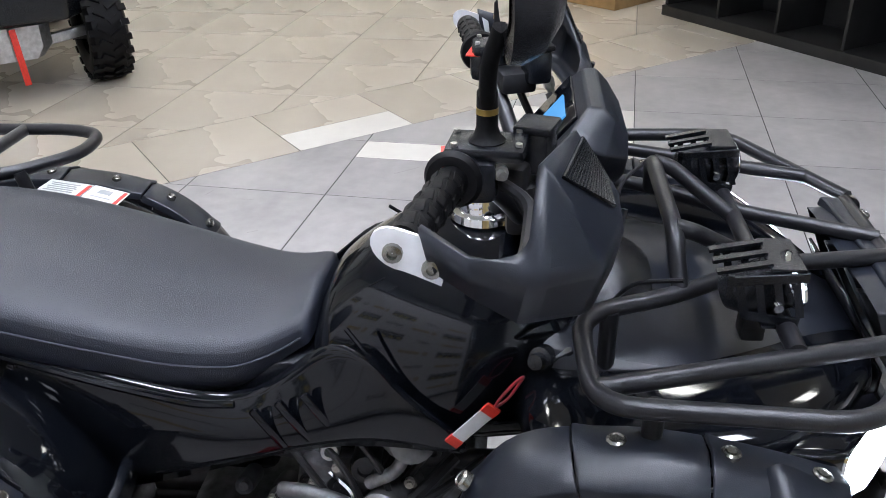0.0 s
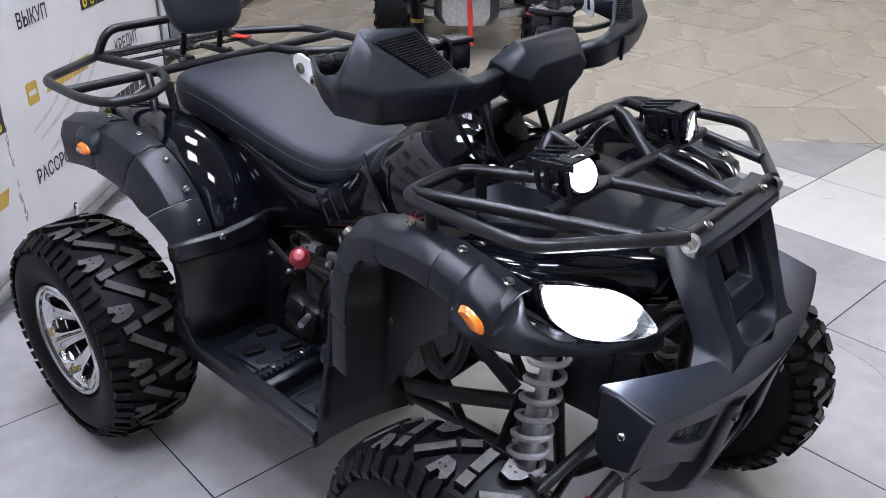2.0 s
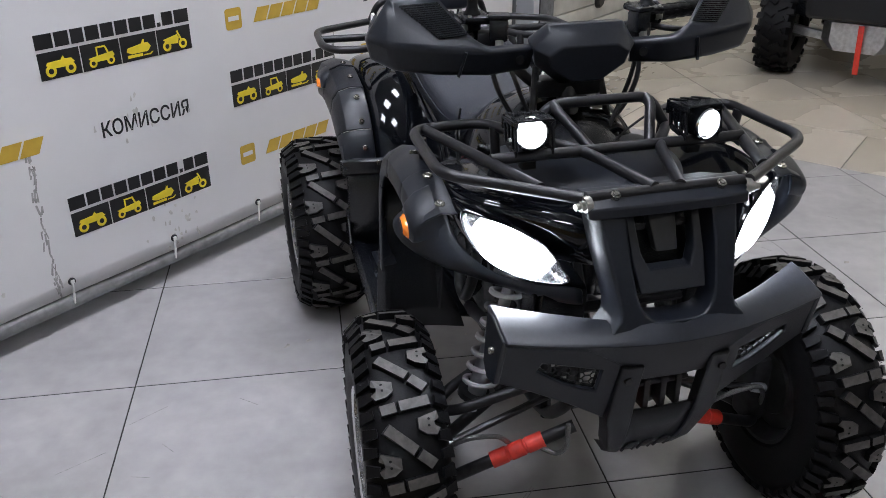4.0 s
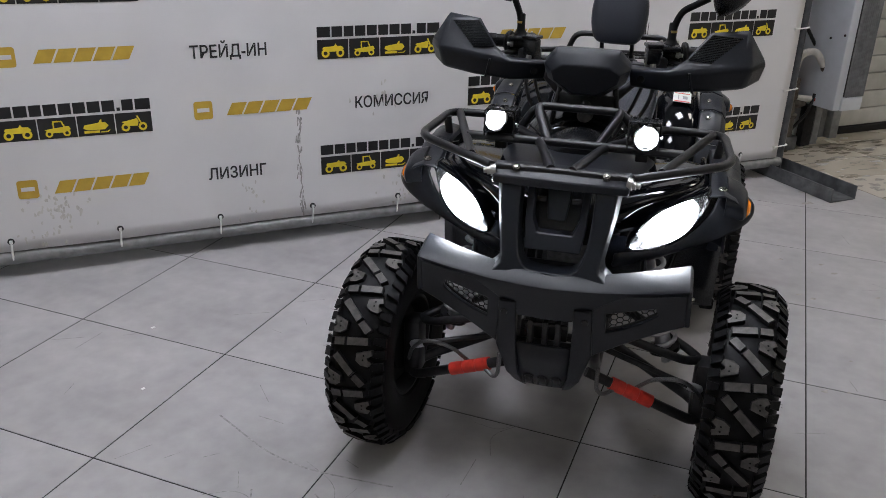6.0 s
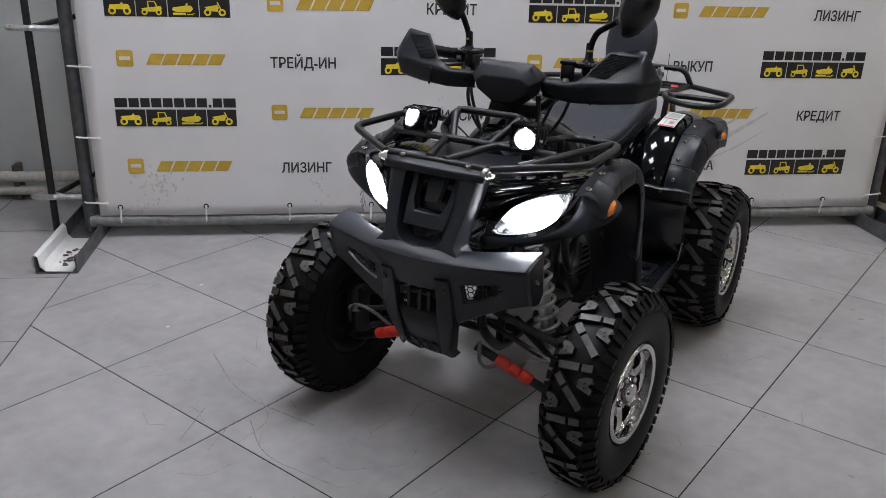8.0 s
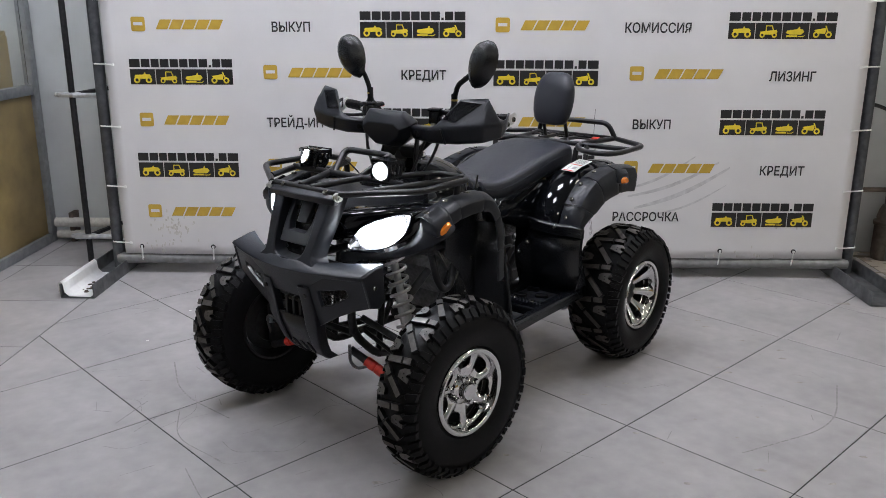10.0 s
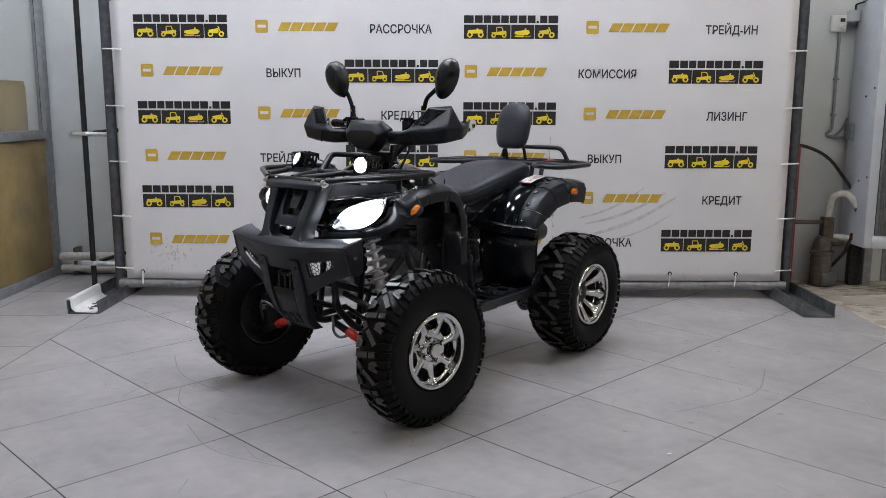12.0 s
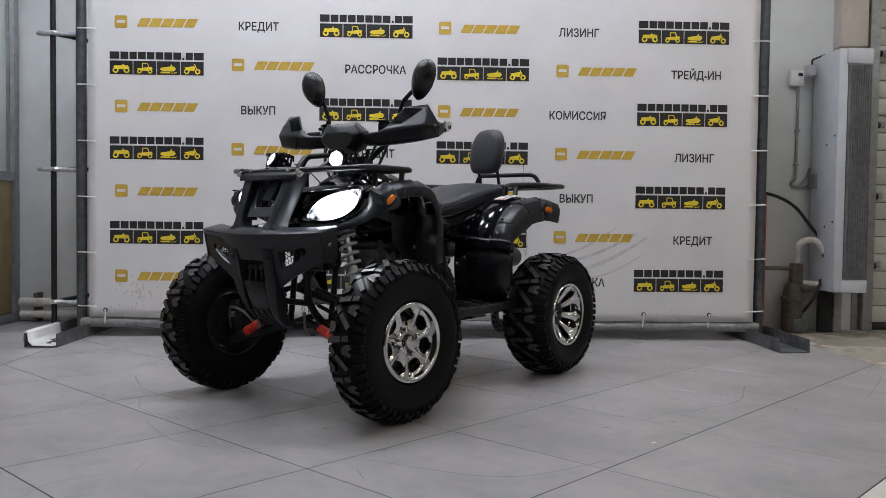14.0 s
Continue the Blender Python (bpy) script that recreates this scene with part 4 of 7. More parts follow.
FRONT_FLARE = [(0.268, 0.552, -0.95, 0.20), (0.272, 0.640, -0.95, 0.22), (0.280, 0.738, -0.92, 0.33), (0.336, 0.832, -0.55, 0.83), (0.440, 0.853, -0.05, 1.0), (0.545, 0.842, 0.15, 1.0), (0.655, 0.814, 0.3, 0.95)]
REAR_FLARE = [(-0.186, 0.600, 0.95, 0.25), (-0.203, 0.662, 0.9, 0.4), (-0.258, 0.735, 0.75, 0.65), (-0.338, 0.785, 0.4, 0.92), (-0.430, 0.806, 0.12, 1.0), (-0.540, 0.812, -0.05, 1.0), (-0.650, 0.796, -0.35, 0.95)]
for s in (1, -1):
    f = flare("front_fender_flare", FRONT_FLARE, s, 0.330, (0.080, 0.074), 5, "matte black segmented front fender flare", 0.72)
    for x, z, d in ((0.290, 0.794, (-0.75, 0, 0.6)), (0.436, 0.853, (-0.1, 0, 1)), (0.543, 0.844, (0.1, 0, 1)), (0.630, 0.822, (0.25, 0, 1))):
        bolt_at(f, (x, 0.357 * s, z + 0.002), d, 0.010)
    bracket = part("flare_bracket", clean(box((0.256, 0.372 * s, 0.545), (0.030, 0.055, 0.042), Matrix.Rotation(radians(8), 3, "Y"), 0.008)), M_MATTE, f)
    bolt_at(bracket, (0.240, 0.372 * s, 0.548), (-1, 0, 0.1), 0.008)
    f = flare("rear_fender_flare", REAR_FLARE, s, 0.318, (0.088, 0.094), 4, "matte black segmented rear fender flare", 1.3, 0.12)
    for x, z, d in ((-0.194, 0.652, (1, 0, 0.3)), (-0.232, 0.716, (0.9, 0, 0.5)), (-0.296, 0.766, (0.5, 0, 0.85)), (-0.392, 0.800, (0.2, 0, 1)), (-0.512, 0.812, (0, 0, 1))):
        bolt_at(f, (x, 0.344 * s, z + 0.004), d, 0.008)
    # gloss rear mudguard inside the flare
    rings = []
    for x, z, nx, nz in REAR_FLARE:
        rings.append([Vector((x + nx * o, y * s, z + nz * o)) for y, o in ((0.155, -0.060), (0.168, -0.015), (0.20, 0.012), (0.25, 0.016), (0.295, 0.006), (0.316, -0.02))])
    ob = qpart("rear_mudguard", loft(rings, False), M_GLOSS, "gloss black rear mudguard")
    smooth_mod(ob, 2)
    thick(ob, 0.004)
    # band and splash panel in front of the rear wheel
    rings = []
    for z, g in ((0.628, 0.004), (0.622, 0.010), (0.594, 0.010), (0.588, 0.004)):
        rings.append([Vector((x + g * nx, (y + g * ny) * s, z + dz)) for x, y, nx, ny, dz in ((-0.222, 0.395, 0, 1, -0.012), (-0.208, 0.392, 0.5, 0.9, -0.008), (-0.192, 0.370, 1, 0.5, 0), (-0.178, 0.31, 1, 0, 0.0), (-0.175, 0.24, 1, 0, 0.006), (-0.185, 0.16, 1, 0, 0.014))])
    ob = qpart("clamp_band", loft(rings, False), M_SATIN, "black band over the rear splash guard")
    thick(ob, 0.008, 1)
    for p, d in (((-0.166, 0.312, 0.621), (1, 0, 0)), ((-0.168, 0.205, 0.627), (1, 0.1, 0)), ((-0.203, 0.394, 0.617), (0.8, 0.6, 0))):
        bolt_at(ob, mirror_y(p, s), mirror_y(d, s), 0.008)
    rings = []
    for z, k in ((0.615, 0.0), (0.52, 0.010), (0.44, 0.004), (0.345, -0.03)):
        rings.append([Vector((x + k * (1 if x > -0.28 else 0.3), y * s, z)) for x, y in ((-0.254, 0.392), (-0.230, 0.391), (-0.203, 0.364), (-0.185, 0.30), (-0.182, 0.20), (-0.19, 0.12))])
    thick(qpart("rear_splash_guard", loft(rings, False), M_SATIN, "satin black splash guard before the rear wheel"), 0.004)
    # front splash guard down to the footboard
    rings = []
    for x, z, y0, y1 in ((0.290, 0.735, 0.30, 0.400), (0.276, 0.59, 0.28, 0.404), (0.250, 0.46, 0.25, 0.408), (0.238, 0.40, 0.22, 0.408), (0.232, 0.335, 0.20, 0.408)):
        rings.append([Vector((x + 0.045 * (1 - i / 5) ** 2, (y0 + (y1 - y0) * i / 5) * s, z)) for i in range(6)])
    thick(qpart("front_splash_guard", loft(rings, False), M_SATIN, "satin black splash guard behind the front wheel"), 0.004)
    # inner arch liner: a panel behind the wheel with a swept lower edge
    outline = [(0.236, 0.345), (0.262, 0.380), (0.300, 0.440), (0.338, 0.500), (0.376, 0.560), (0.425, 0.606), (0.462, 0.640), (0.474, 0.700), (0.560, 0.716), (0.600, 0.790), (0.470, 0.828), (0.380, 0.825), (0.310, 0.790), (0.270, 0.700), (0.248, 0.560)]
    bm = add_prism(bmesh.new(), outline, lambda u, v, c: Vector((u, (0.250 + 0.14 * (v - 0.34) + c) * s, v)), 0.004)
    liner = qpart("arch_liner", bm, M_SATIN, "black inner arch liner", False)
    bolt_at(liner, (0.325, 0.292 * s, 0.605), (0, s, 0), 0.008)
    part("liner_hose", tube([mirror_y(p, s) for p in ((0.350, 0.235, 0.570), (0.372, 0.240, 0.505), (0.410, 0.240, 0.495), (0.440, 0.235, 0.540), (0.455, 0.225, 0.630))], 0.013, 0.03, segs=10), M_HOSEBLACK, liner, "black breather hose")


# -- headlights and grille --
def front_x(y):
    return 0.888 - 0.70 * abs(y)


LENS = [(0.152, 0.703), (0.168, 0.740), (0.200, 0.780), (0.252, 0.808), (0.318, 0.826), (0.344, 0.824), (0.334, 0.776), (0.303, 0.732), (0.256, 0.703), (0.196, 0.694)]
cy, cz = sum(p[0] for p in LENS) / len(LENS), sum(p[1] for p in LENS) / len(LENS)
LENS = [(cy - 0.004 + (y - cy) * 0.84, cz + 0.002 + (z - cz) * 0.86) for y, z in LENS]


def rounded(poly, n=4):
    """A closed smooth curve through the corners."""
    out = []
    k = len(poly)
    for i in range(k):
        P = [poly[i - 1], poly[i], poly[(i + 1) % k], poly[(i + 2) % k]]
        for j in range(n):
            f = j / n
            out.append(tuple(0.5 * (2 * P[1][c] + (P[2][c] - P[0][c]) * f + (2 * P[0][c] - 5 * P[1][c] + 4 * P[2][c] - P[3][c]) * f * f + (3 * P[1][c] - P[0][c] - 3 * P[2][c] + P[3][c]) * f ** 3) for c in (0, 1)))
    return out


LENS = rounded(LENS)
for s in (1, -1):
    def ring(k, dx):
        return [Vector((front_x(cy + (y - cy) * k) + dx, (cy + (y - cy) * k) * s, cz + (z - cz) * k)) for y, z in LENS]
    # dark bezel
    head = qpart("headlight", loft([ring(1.09, -0.05), ring(1.09, -0.008), ring(1.02, 0.002), ring(0.95, -0.004)], True, False), M_GLOSS, "headlight in a gloss bezel, switched on")
    part("reflector", clean(loft([ring(0.97, 0.000), ring(0.93, -0.012), ring(0.55, -0.022)], True, False)), M_REFLECTOR, head, "dim reflector surround")
    part("lens_rim", clean(loft([ring(0.985, 0.001), ring(0.975, 0.005), ring(0.955, 0.001)], True, False)), M_RIM, head, "thin bright rim")
    bulb = rounded([(cy - 0.062, cz - 0.034), (cy - 0.056, cz - 0.004), (cy - 0.022, cz + 0.026), (cy + 0.024, cz + 0.042), (cy + 0.044, cz + 0.034), (cy + 0.040, cz - 0.004), (cy + 0.016, cz - 0.034), (cy - 0.030, cz - 0.044)], 3)
    by, bz = cy - 0.003, cz - 0.002

    def bulb_ring(k, dx):
        return [Vector((front_x(by + (y - by) * k) + dx, (by + (y - by) * k) * s, bz + (z - bz) * k)) for y, z in bulb]
    bm = loft([bulb_ring(1.0, -0.020), bulb_ring(0.97, -0.004), bulb_ring(0.65, 0.003), bulb_ring(0.2, 0.006)], True, False)
    bm.faces.new([v for v in bm.verts][-len(bulb):])
    part("bulb_glass", clean(bm), M_HEAD, head, "glowing white lamp glass")
    bm = loft([ring(0.99, 0.008), ring(0.8, 0.018), ring(0.4, 0.022), ring(0.1, 0.023)], True, False)
    bm.faces.new([v for v in bm.verts][-len(LENS):])
    cover = part("cover", clean(bm), M_LENS, head, "clear lamp cover")
    cover.visible_shadow = False
    # cheek below the headlight, down to the arch
    rings = []
    for p, q in (((0.585, 0.365, 0.836), (0.580, 0.440, 0.780)), ((0.640, 0.356, 0.824), (0.622, 0.434, 0.758)), ((0.655, 0.346, 0.806), (0.645, 0.400, 0.733)), ((0.644, 0.336, 0.765), (0.656, 0.345, 0.702)),
                 ((0.662, 0.302, 0.720), (0.670, 0.285, 0.678)), ((0.694, 0.255, 0.692), (0.700, 0.230, 0.664)), ((0.740, 0.190, 0.690), (0.738, 0.180, 0.656)), ((0.776, 0.130, 0.698), (0.776, 0.125, 0.656))):
        p, q = Vector(p), Vector(q)
        rings.append([mirror_y(p.lerp(q, t) + Vector((0.005, 0.008, 0.0)) * (4 * t * (1 - t)), s) for t in (0, 0.33, 0.66, 1)])
    ob = qpart("headlight_cheek", loft(rings, False), M_MATTE, "black cheek panel under the headlight")
    smooth_mod(ob, 2)
    thick(ob, 0.004)

# centre grille behind the bull bar: a nose panel with a U-shaped slot round a tongue
rings = [[Vector((x, y, z)) for y in (-0.076, -0.04, 0, 0.04, 0.076)] for x, z in ((0.735, 0.858), (0.765, 0.800), (0.800, 0.745), (0.800, 0.715), (0.740, 0.690))]
grille = thick(qpart("grille_panel", loft(rings, False), M_SATIN, "dark plastic nose panel with a U-shaped slot"), 0.004)


def nose_x(z):
    return 0.778 + 0.56 * (0.86 - z)


hoop = [(-0.072, 0.858), (-0.069, 0.765), (-0.062, 0.714), (0.062, 0.714), (0.069, 0.765), (0.072, 0.858)]
slot = [(-0.056, 0.858), (-0.051, 0.776), (-0.039, 0.749), (0.039, 0.749), (0.051, 0.776), (0.056, 0.858)]
bm = bmesh.new()
faces = [[[bm.verts.new((nose_x(z) + dx, y, z)) for y, z in line] for line in (hoop, slot)] for dx in (-0.030, 0.0)]
for o, q in faces:
    for k in range(5):
        bm.faces.new((o[k], o[k + 1], q[k + 1], q[k]))
for line in (0, 1):
    for k in range(5):
        bm.faces.new((faces[0][line][k], faces[0][line][k + 1], faces[1][line][k + 1], faces[1][line][k]))
for k in (0, 5):
    bm.faces.new((faces[0][0][k], faces[0][1][k], faces[1][1][k], faces[1][0][k]))
bevelled(part("nose_frame", clean(bm), M_MATTE, grille, "matte plastic frame round the slot"), 0.003, 2)
bm = add_prism(bmesh.new(), [(-0.030, 0.858), (-0.021, 0.774), (0.021, 0.774), (0.030, 0.858)], lambda u, v, c: Vector((nose_x(v) - 0.004 - c, u, v)), 0.020)
bevelled(part("nose_tongue", clean(bm), M_MATTE, grille), 0.003, 2)
for y in (-0.040, 0.040):
    part("slot_web", clean(box((0.790, y, 0.812), (0.006, 0.024, 0.014), None, 0.002)), M_SATIN, grille)


# -- bull bar: one moulded frame round an open window, standing clear of the nose --
def bump_x(y):
    return 0.925 - 0.056 * (abs(y) / 0.305) ** 1.8


def bar_x(y, z):
    return min(0.812 + 0.42 * (0.86 - z), bump_x(y) - 0.008)


OUTER = [(0.0, 0.880), (0.10, 0.880), (0.142, 0.874), (0.134, 0.80), (0.122, 0.735), (0.116, 0.700), (0.119, 0.682), (0.138, 0.666), (0.155, 0.652), (0.08, 0.648), (0.0, 0.648)]
INNER = [(0.0, 0.848), (0.05, 0.848), (0.082, 0.844), (0.081, 0.79), (0.078, 0.75), (0.074, 0.72), (0.069, 0.702), (0.060, 0.686), (0.046, 0.677), (0.02, 0.674), (0.0, 0.674)]


def both(half):
    return half + [(-y, z) for y, z in half[-2:0:-1]]


loops = []
for half, back in ((OUTER, 0.062), (OUTER, 0.022), (OUTER, 0.0), (INNER, 0.0), (INNER, 0.008), (INNER, 0.050)):
    k = 0.92 if (half is OUTER and back == 0.0) else 1.0
    loops.append([Vector((bar_x(y, z) - back, y * k, z)) for y, z in both(half)])
bull = qpart("bull_bar", loft(loops, True, False), M_MATTE, "matte black moulded plastic bull bar")
bevelled(bull, 0.004, 3)
dish = [[Vector((x, y * w, z)) for y in (-1, -0.6, 0, 0.6, 1)] for x, z, w in ((0.893, 0.676, 0.050), (0.870, 0.664, 0.054), (0.838, 0.662, 0.056))]
thick(part("window_dish", clean(loft(dish, False)), M_MATTE, bull), 0.004)
rings = []
for y, dx in ((-0.152, -0.008), (-0.145, -0.003), (-0.08, 0.0), (0, 0.002), (0.08, 0.0), (0.145, -0.003), (0.152, -0.008)):
    rings.append([Vector((0.802 + dx + u, y, 0.882 + v)) for u, v in ((-0.035, -0.010), (-0.032, 0.004), (-0.006, 0.003), (0.022, -0.016), (0.024, -0.034), (0.008, -0.034), (-0.004, -0.016))])
top = qpart("bull_bar_top", loft(rings), M_MATTE, "matte black top plate of the bull bar")
bevelled(top, 0.003, 2)
for s in (1, -1):
    bolt_at(top, (0.805, 0.100 * s, 0.882), (0.5, 0, 1), 0.009)
    nut = lathe([(0.0005, 0.018), (0.006, 0.018), (0.006, 0.010), (0.010, 0.010), (0.010, 0.002), (0.014, 0.002), (0.014, -0.01)], 12, axis_to((0.806, 0.156 * s, 0.872), (0.2, s, -0.1)))
    part("clamp_nut", clean(nut), M_BOLT, top)


# -- front bumper: a shelf with winged ends over a sloping face, two posts and a chin --
def shelf_z(y):
    return 0.658 + 0.010 * (abs(y) / 0.300) ** 2


def face_x(y, z):
    return bump_x(y) - 0.008 - 0.26 * (shelf_z(y) - z)


rings = []
for y in (-0.310, -0.306, -0.27, -0.22, -0.17, -0.115, -0.06, 0, 0.06, 0.115, 0.17, 0.22, 0.27, 0.306, 0.310):
    x, z, e = bump_x(y), shelf_z(y), 0.005 if abs(y) > 0.308 else 0.0
    deep = 0.022 + 0.076 * min(1.0, abs(y) / 0.305)
    low = 0.020 + 0.078 * max(0.0, min(1.0, (0.135 - abs(y)) / 0.05))
    rings.append([Vector((x - deep, y, z + 0.018 - e)), Vector((x - deep * 0.75, y, z + 0.016 - e)), Vector((x - 0.006 - e, y, z - e)), Vector((x - e, y, z - 0.006)), Vector((x - 0.008 - 0.26 * low, y, z - low + e)), Vector((x - 0.030 - 0.26 * low, y, z - low + e)), Vector((x - 0.034, y, z - 0.012)), Vector((x - deep, y, z + 0.006))])
bump = qpart("front_bumper", loft(rings), M_MATTE, "matte black winged front bumper")
bevelled(bump, 0.0025, 2)
for s in (1, -1):
    outline = [(0.085, 0.650), (0.150, 0.652), (0.225, 0.656), (0.305, 0.661), (0.310, 0.560), (0.256, 0.542), (0.180, 0.506), (0.108, 0.462)]
    hole = [(0.134, 0.592), (0.165, 0.598), (0.205, 0.606), (0.240, 0.612), (0.247, 0.592), (0.215, 0.570), (0.175, 0.550), (0.137, 0.538)]
    bm = bmesh.new()
    front, back, hole_front, hole_back = [[bm.verts.new((face_x(y, z) - d, y * s, z)) for y, z in line] for line, d in ((outline, 0), (outline, 0.014), (hole, 0), (hole, 0.014))]
    for k in range(8):
        n = (k + 1) % 8
        for quad_ in ((front[k], front[n], hole_front[n], hole_front[k]), (back[k], back[n], hole_back[n], hole_back[k]), (front[k], front[n], back[n], back[k]), (hole_front[k], hole_front[n], hole_back[n], hole_back[k])):
            bm.faces.new(quad_)
    bevelled(part("bumper_wing", clean(bm), M_MATTE, bump), 0.003, 2)
    x, z1 = bump_x(0.300), shelf_z(0.300)
    bm = add_prism(bmesh.new(), [(x - 0.097, z1 + 0.014), (x - 0.070, z1 + 0.013), (x - 0.008, z1 - 0.004), (x - 0.034, 0.562), (x - 0.072, 0.553), (x - 0.096, 0.575)], lambda u, v, c: Vector((u, (0.312 + 0.06 * (z1 - v) - c) * s, v)), 0.012)
    bevelled(part("wing_end", clean(bm), M_MATTE, bump), 0.004, 3)
    rings = []
    for z, y0, y1, x in ((0.600, 0.065, 0.106, 0.906), (0.540, 0.065, 0.108, 0.892), (0.470, 0.064, 0.112, 0.880), (0.430, 0.062, 0.101, 0.868), (0.380, 0.058, 0.089, 0.848), (0.345, 0.050, 0.072, 0.822), (0.312, 0.044, 0.062, 0.780)):
        rings.append([Vector((x - 0.045, y1 * s, z)), Vector((x - 0.006, y1 * s, z)), Vector((x, (y1 - 0.010) * s, z)), Vector((x, y0 * s, z)), Vector((x - 0.028, y0 * s, z))])
    bevelled(part("bumper_post", clean(loft(rings)), M_MATTE, bump), 0.003, 2)
    part("cap_screw", clean(lathe([(0.0005, 0.004), (0.007, 0.004), (0.008, 0.0), (0.008, -0.01)], 12, axis_to((0.900, 0.092 * s, 0.570), (1, 0, 0)))), M_DARKMETAL, bump)
    bolt_at(bump, (0.818, 0.3155 * s, 0.622), (0.0, s, 0), 0.007)
    # open honeycomb mesh in the wing's window
    window = part("mesh_rim", clean(tube([(face_x(y, z) - 0.018, y * s, z) for y, z in hole], 0.003, 0.004, True, 6)), M_DARKMETAL, bump, "honeycomb mesh in the bumper wing")
    for i in range(9):
        for j in range(6):
            y = 0.140 + 0.0130 * i
            z = 0.540 + 0.0150 * j + (0.0075 if i % 2 else 0)
            if z > 0.592 + 0.19 * (y - 0.134) - 0.002 or z < 0.538 + 0.48 * (y - 0.137) + 0.002:
                continue
            pts = []
            for k in range(6):
                t = k * math.pi / 3
                yy, zz = y + 0.0086 * math.cos(t), z + 0.0086 * math.sin(t)
                pts.append(Vector((face_x(yy, zz) - 0.014, yy * s, zz)))
            part("mesh_cell", clean(add_tube(bmesh.new(), pts, 0.0014, 0, True, 4)), M_DARKMETAL, window)
# chin plate
rings = []
for z, x, w in ((0.482, 0.880, 0.082), (0.430, 0.864, 0.080), (0.38, 0.844, 0.072), (0.345, 0.818, 0.060), (0.312, 0.776, 0.052)):
    rings.append([Vector((x - 0.006 * t * t, t * w, z)) for t in (-1, -0.5, 0, 0.5, 1)])
ob = part("chin_plate", clean(loft(rings, False)), M_MATTE, bump)
thick(ob, 0.006)
for y in (-0.034, 0.0, 0.034):
    part("chin_slot", clean(box((0.833, y, 0.365), (0.008, 0.016, 0.030), Matrix.Rotation(radians(35), 3, "Y"), 0.004)), M_HOSEBLACK, bump)
    part("slot_rim", clean(tube([(0.822, y - 0.011, 0.346), (0.843, y - 0.011, 0.377), (0.847, y, 0.384), (0.843, y + 0.011, 0.377), (0.822, y + 0.011, 0.346)], 0.003, 0.006, False, 6)), M_MATTE, bump)
part("winch_plate", clean(box((0.835, 0, 0.520), (0.010, 0.10, 0.080), None, 0.003)), M_DARKMETAL, bump, "dark winch mount behind the opening")
for y in (-0.034, 0.0, 0.030):
    part("winch_bracket", clean(box((0.852, y, 0.508), (0.036, 0.012, 0.065), None, 0.003)), M_DARKMETAL, bump)
part("winch_bar", clean(tube([(0.860, -0.05, 0.530), (0.860, 0.05, 0.530)], 0.006, 0, segs=8)), M_DARKMETAL, bump)


# -- racks --
def rack(name, label, lines, r):
    first = None
    for pts, closed, rad in lines:
        ob = part(name if first is None else "rail", clean(tube(pts, r, rad, closed, 12)), M_TUBE, first or quad, label if first is None else "")
        first = first or ob
    return first


sy = lambda pts: pts + [(x, -y, z) for x, y, z in reversed(pts)]
Z = 0.897
lines = []
for s in (1, -1):
    lines += [([(0.802, 0.158 * s, 0.882), (0.666, 0.366 * s, Z), (0.412, 0.356 * s, Z), (0.405, 0.200 * s, Z), (0.520, 0.152 * s, Z), (0.620, 0.078 * s, Z), (0.798, 0.024 * s, 0.886)], False, 0.045),
              ([(0.416, 0.330 * s, Z), (0.757, 0.215 * s, Z - 0.008)], False, 0),
              ([(0.470, 0.350 * s, Z), (0.470, 0.342 * s, 0.84)], False, 0),
              ([(0.440, 0.190 * s, Z), (0.440, 0.185 * s, 0.82)], False, 0)]
lines += [([(0.622, 0.258, Z), (0.622, -0.258, Z)], False, 0),
          ([(0.796, 0.150, 0.880), (0.796, -0.150, 0.880)], False, 0),
          (sy([(0.522, 0.146, Z), (0.515, 0.108, 0.958)]), False, 0.030)]
for s in (1, -1):
    lines += [([(0.516, 0.098 * s, 0.957), (0.540, 0.098 * s, 0.950), (0.618, 0.060 * s, Z)], False, 0.02)]
rack("front_rack", "black tubular steel front rack", lines, 0.0105)
Z = 0.876
lines = []
for s in (1, -1):
    # one teardrop loop a side, a foot and a brace to the flare
    lines += [([(-0.815, 0.196 * s, Z), (-0.600, 0.158 * s, Z), (-0.490, 0.198 * s, Z), (-0.412, 0.290 * s, Z), (-0.424, 0.382 * s, Z), (-0.500, 0.405 * s, Z), (-0.702, 0.394 * s, Z), (-0.815, 0.206 * s, Z)], False, 0.045),
              ([(-0.480, 0.206 * s, Z), (-0.462, 0.204 * s, 0.800)], False, 0),
              ([(-0.575, 0.200 * s, Z), (-0.520, 0.222 * s, 0.790)], False, 0)]
lines += [([(-0.578, 0.400, Z), (-0.578, -0.400, Z)], False, 0),
          ([(-0.815, 0.200, Z), (-0.815, -0.200, Z)], False, 0),
          ([(-0.813, 0.200, Z), (-0.796, 0.172, 0.944), (-0.796, -0.172, 0.944), (-0.813, -0.200, Z)], False, 0.04)]
rr = rack("rear_rack", "black tubular steel rear rack with a low hoop", lines, 0.0110)
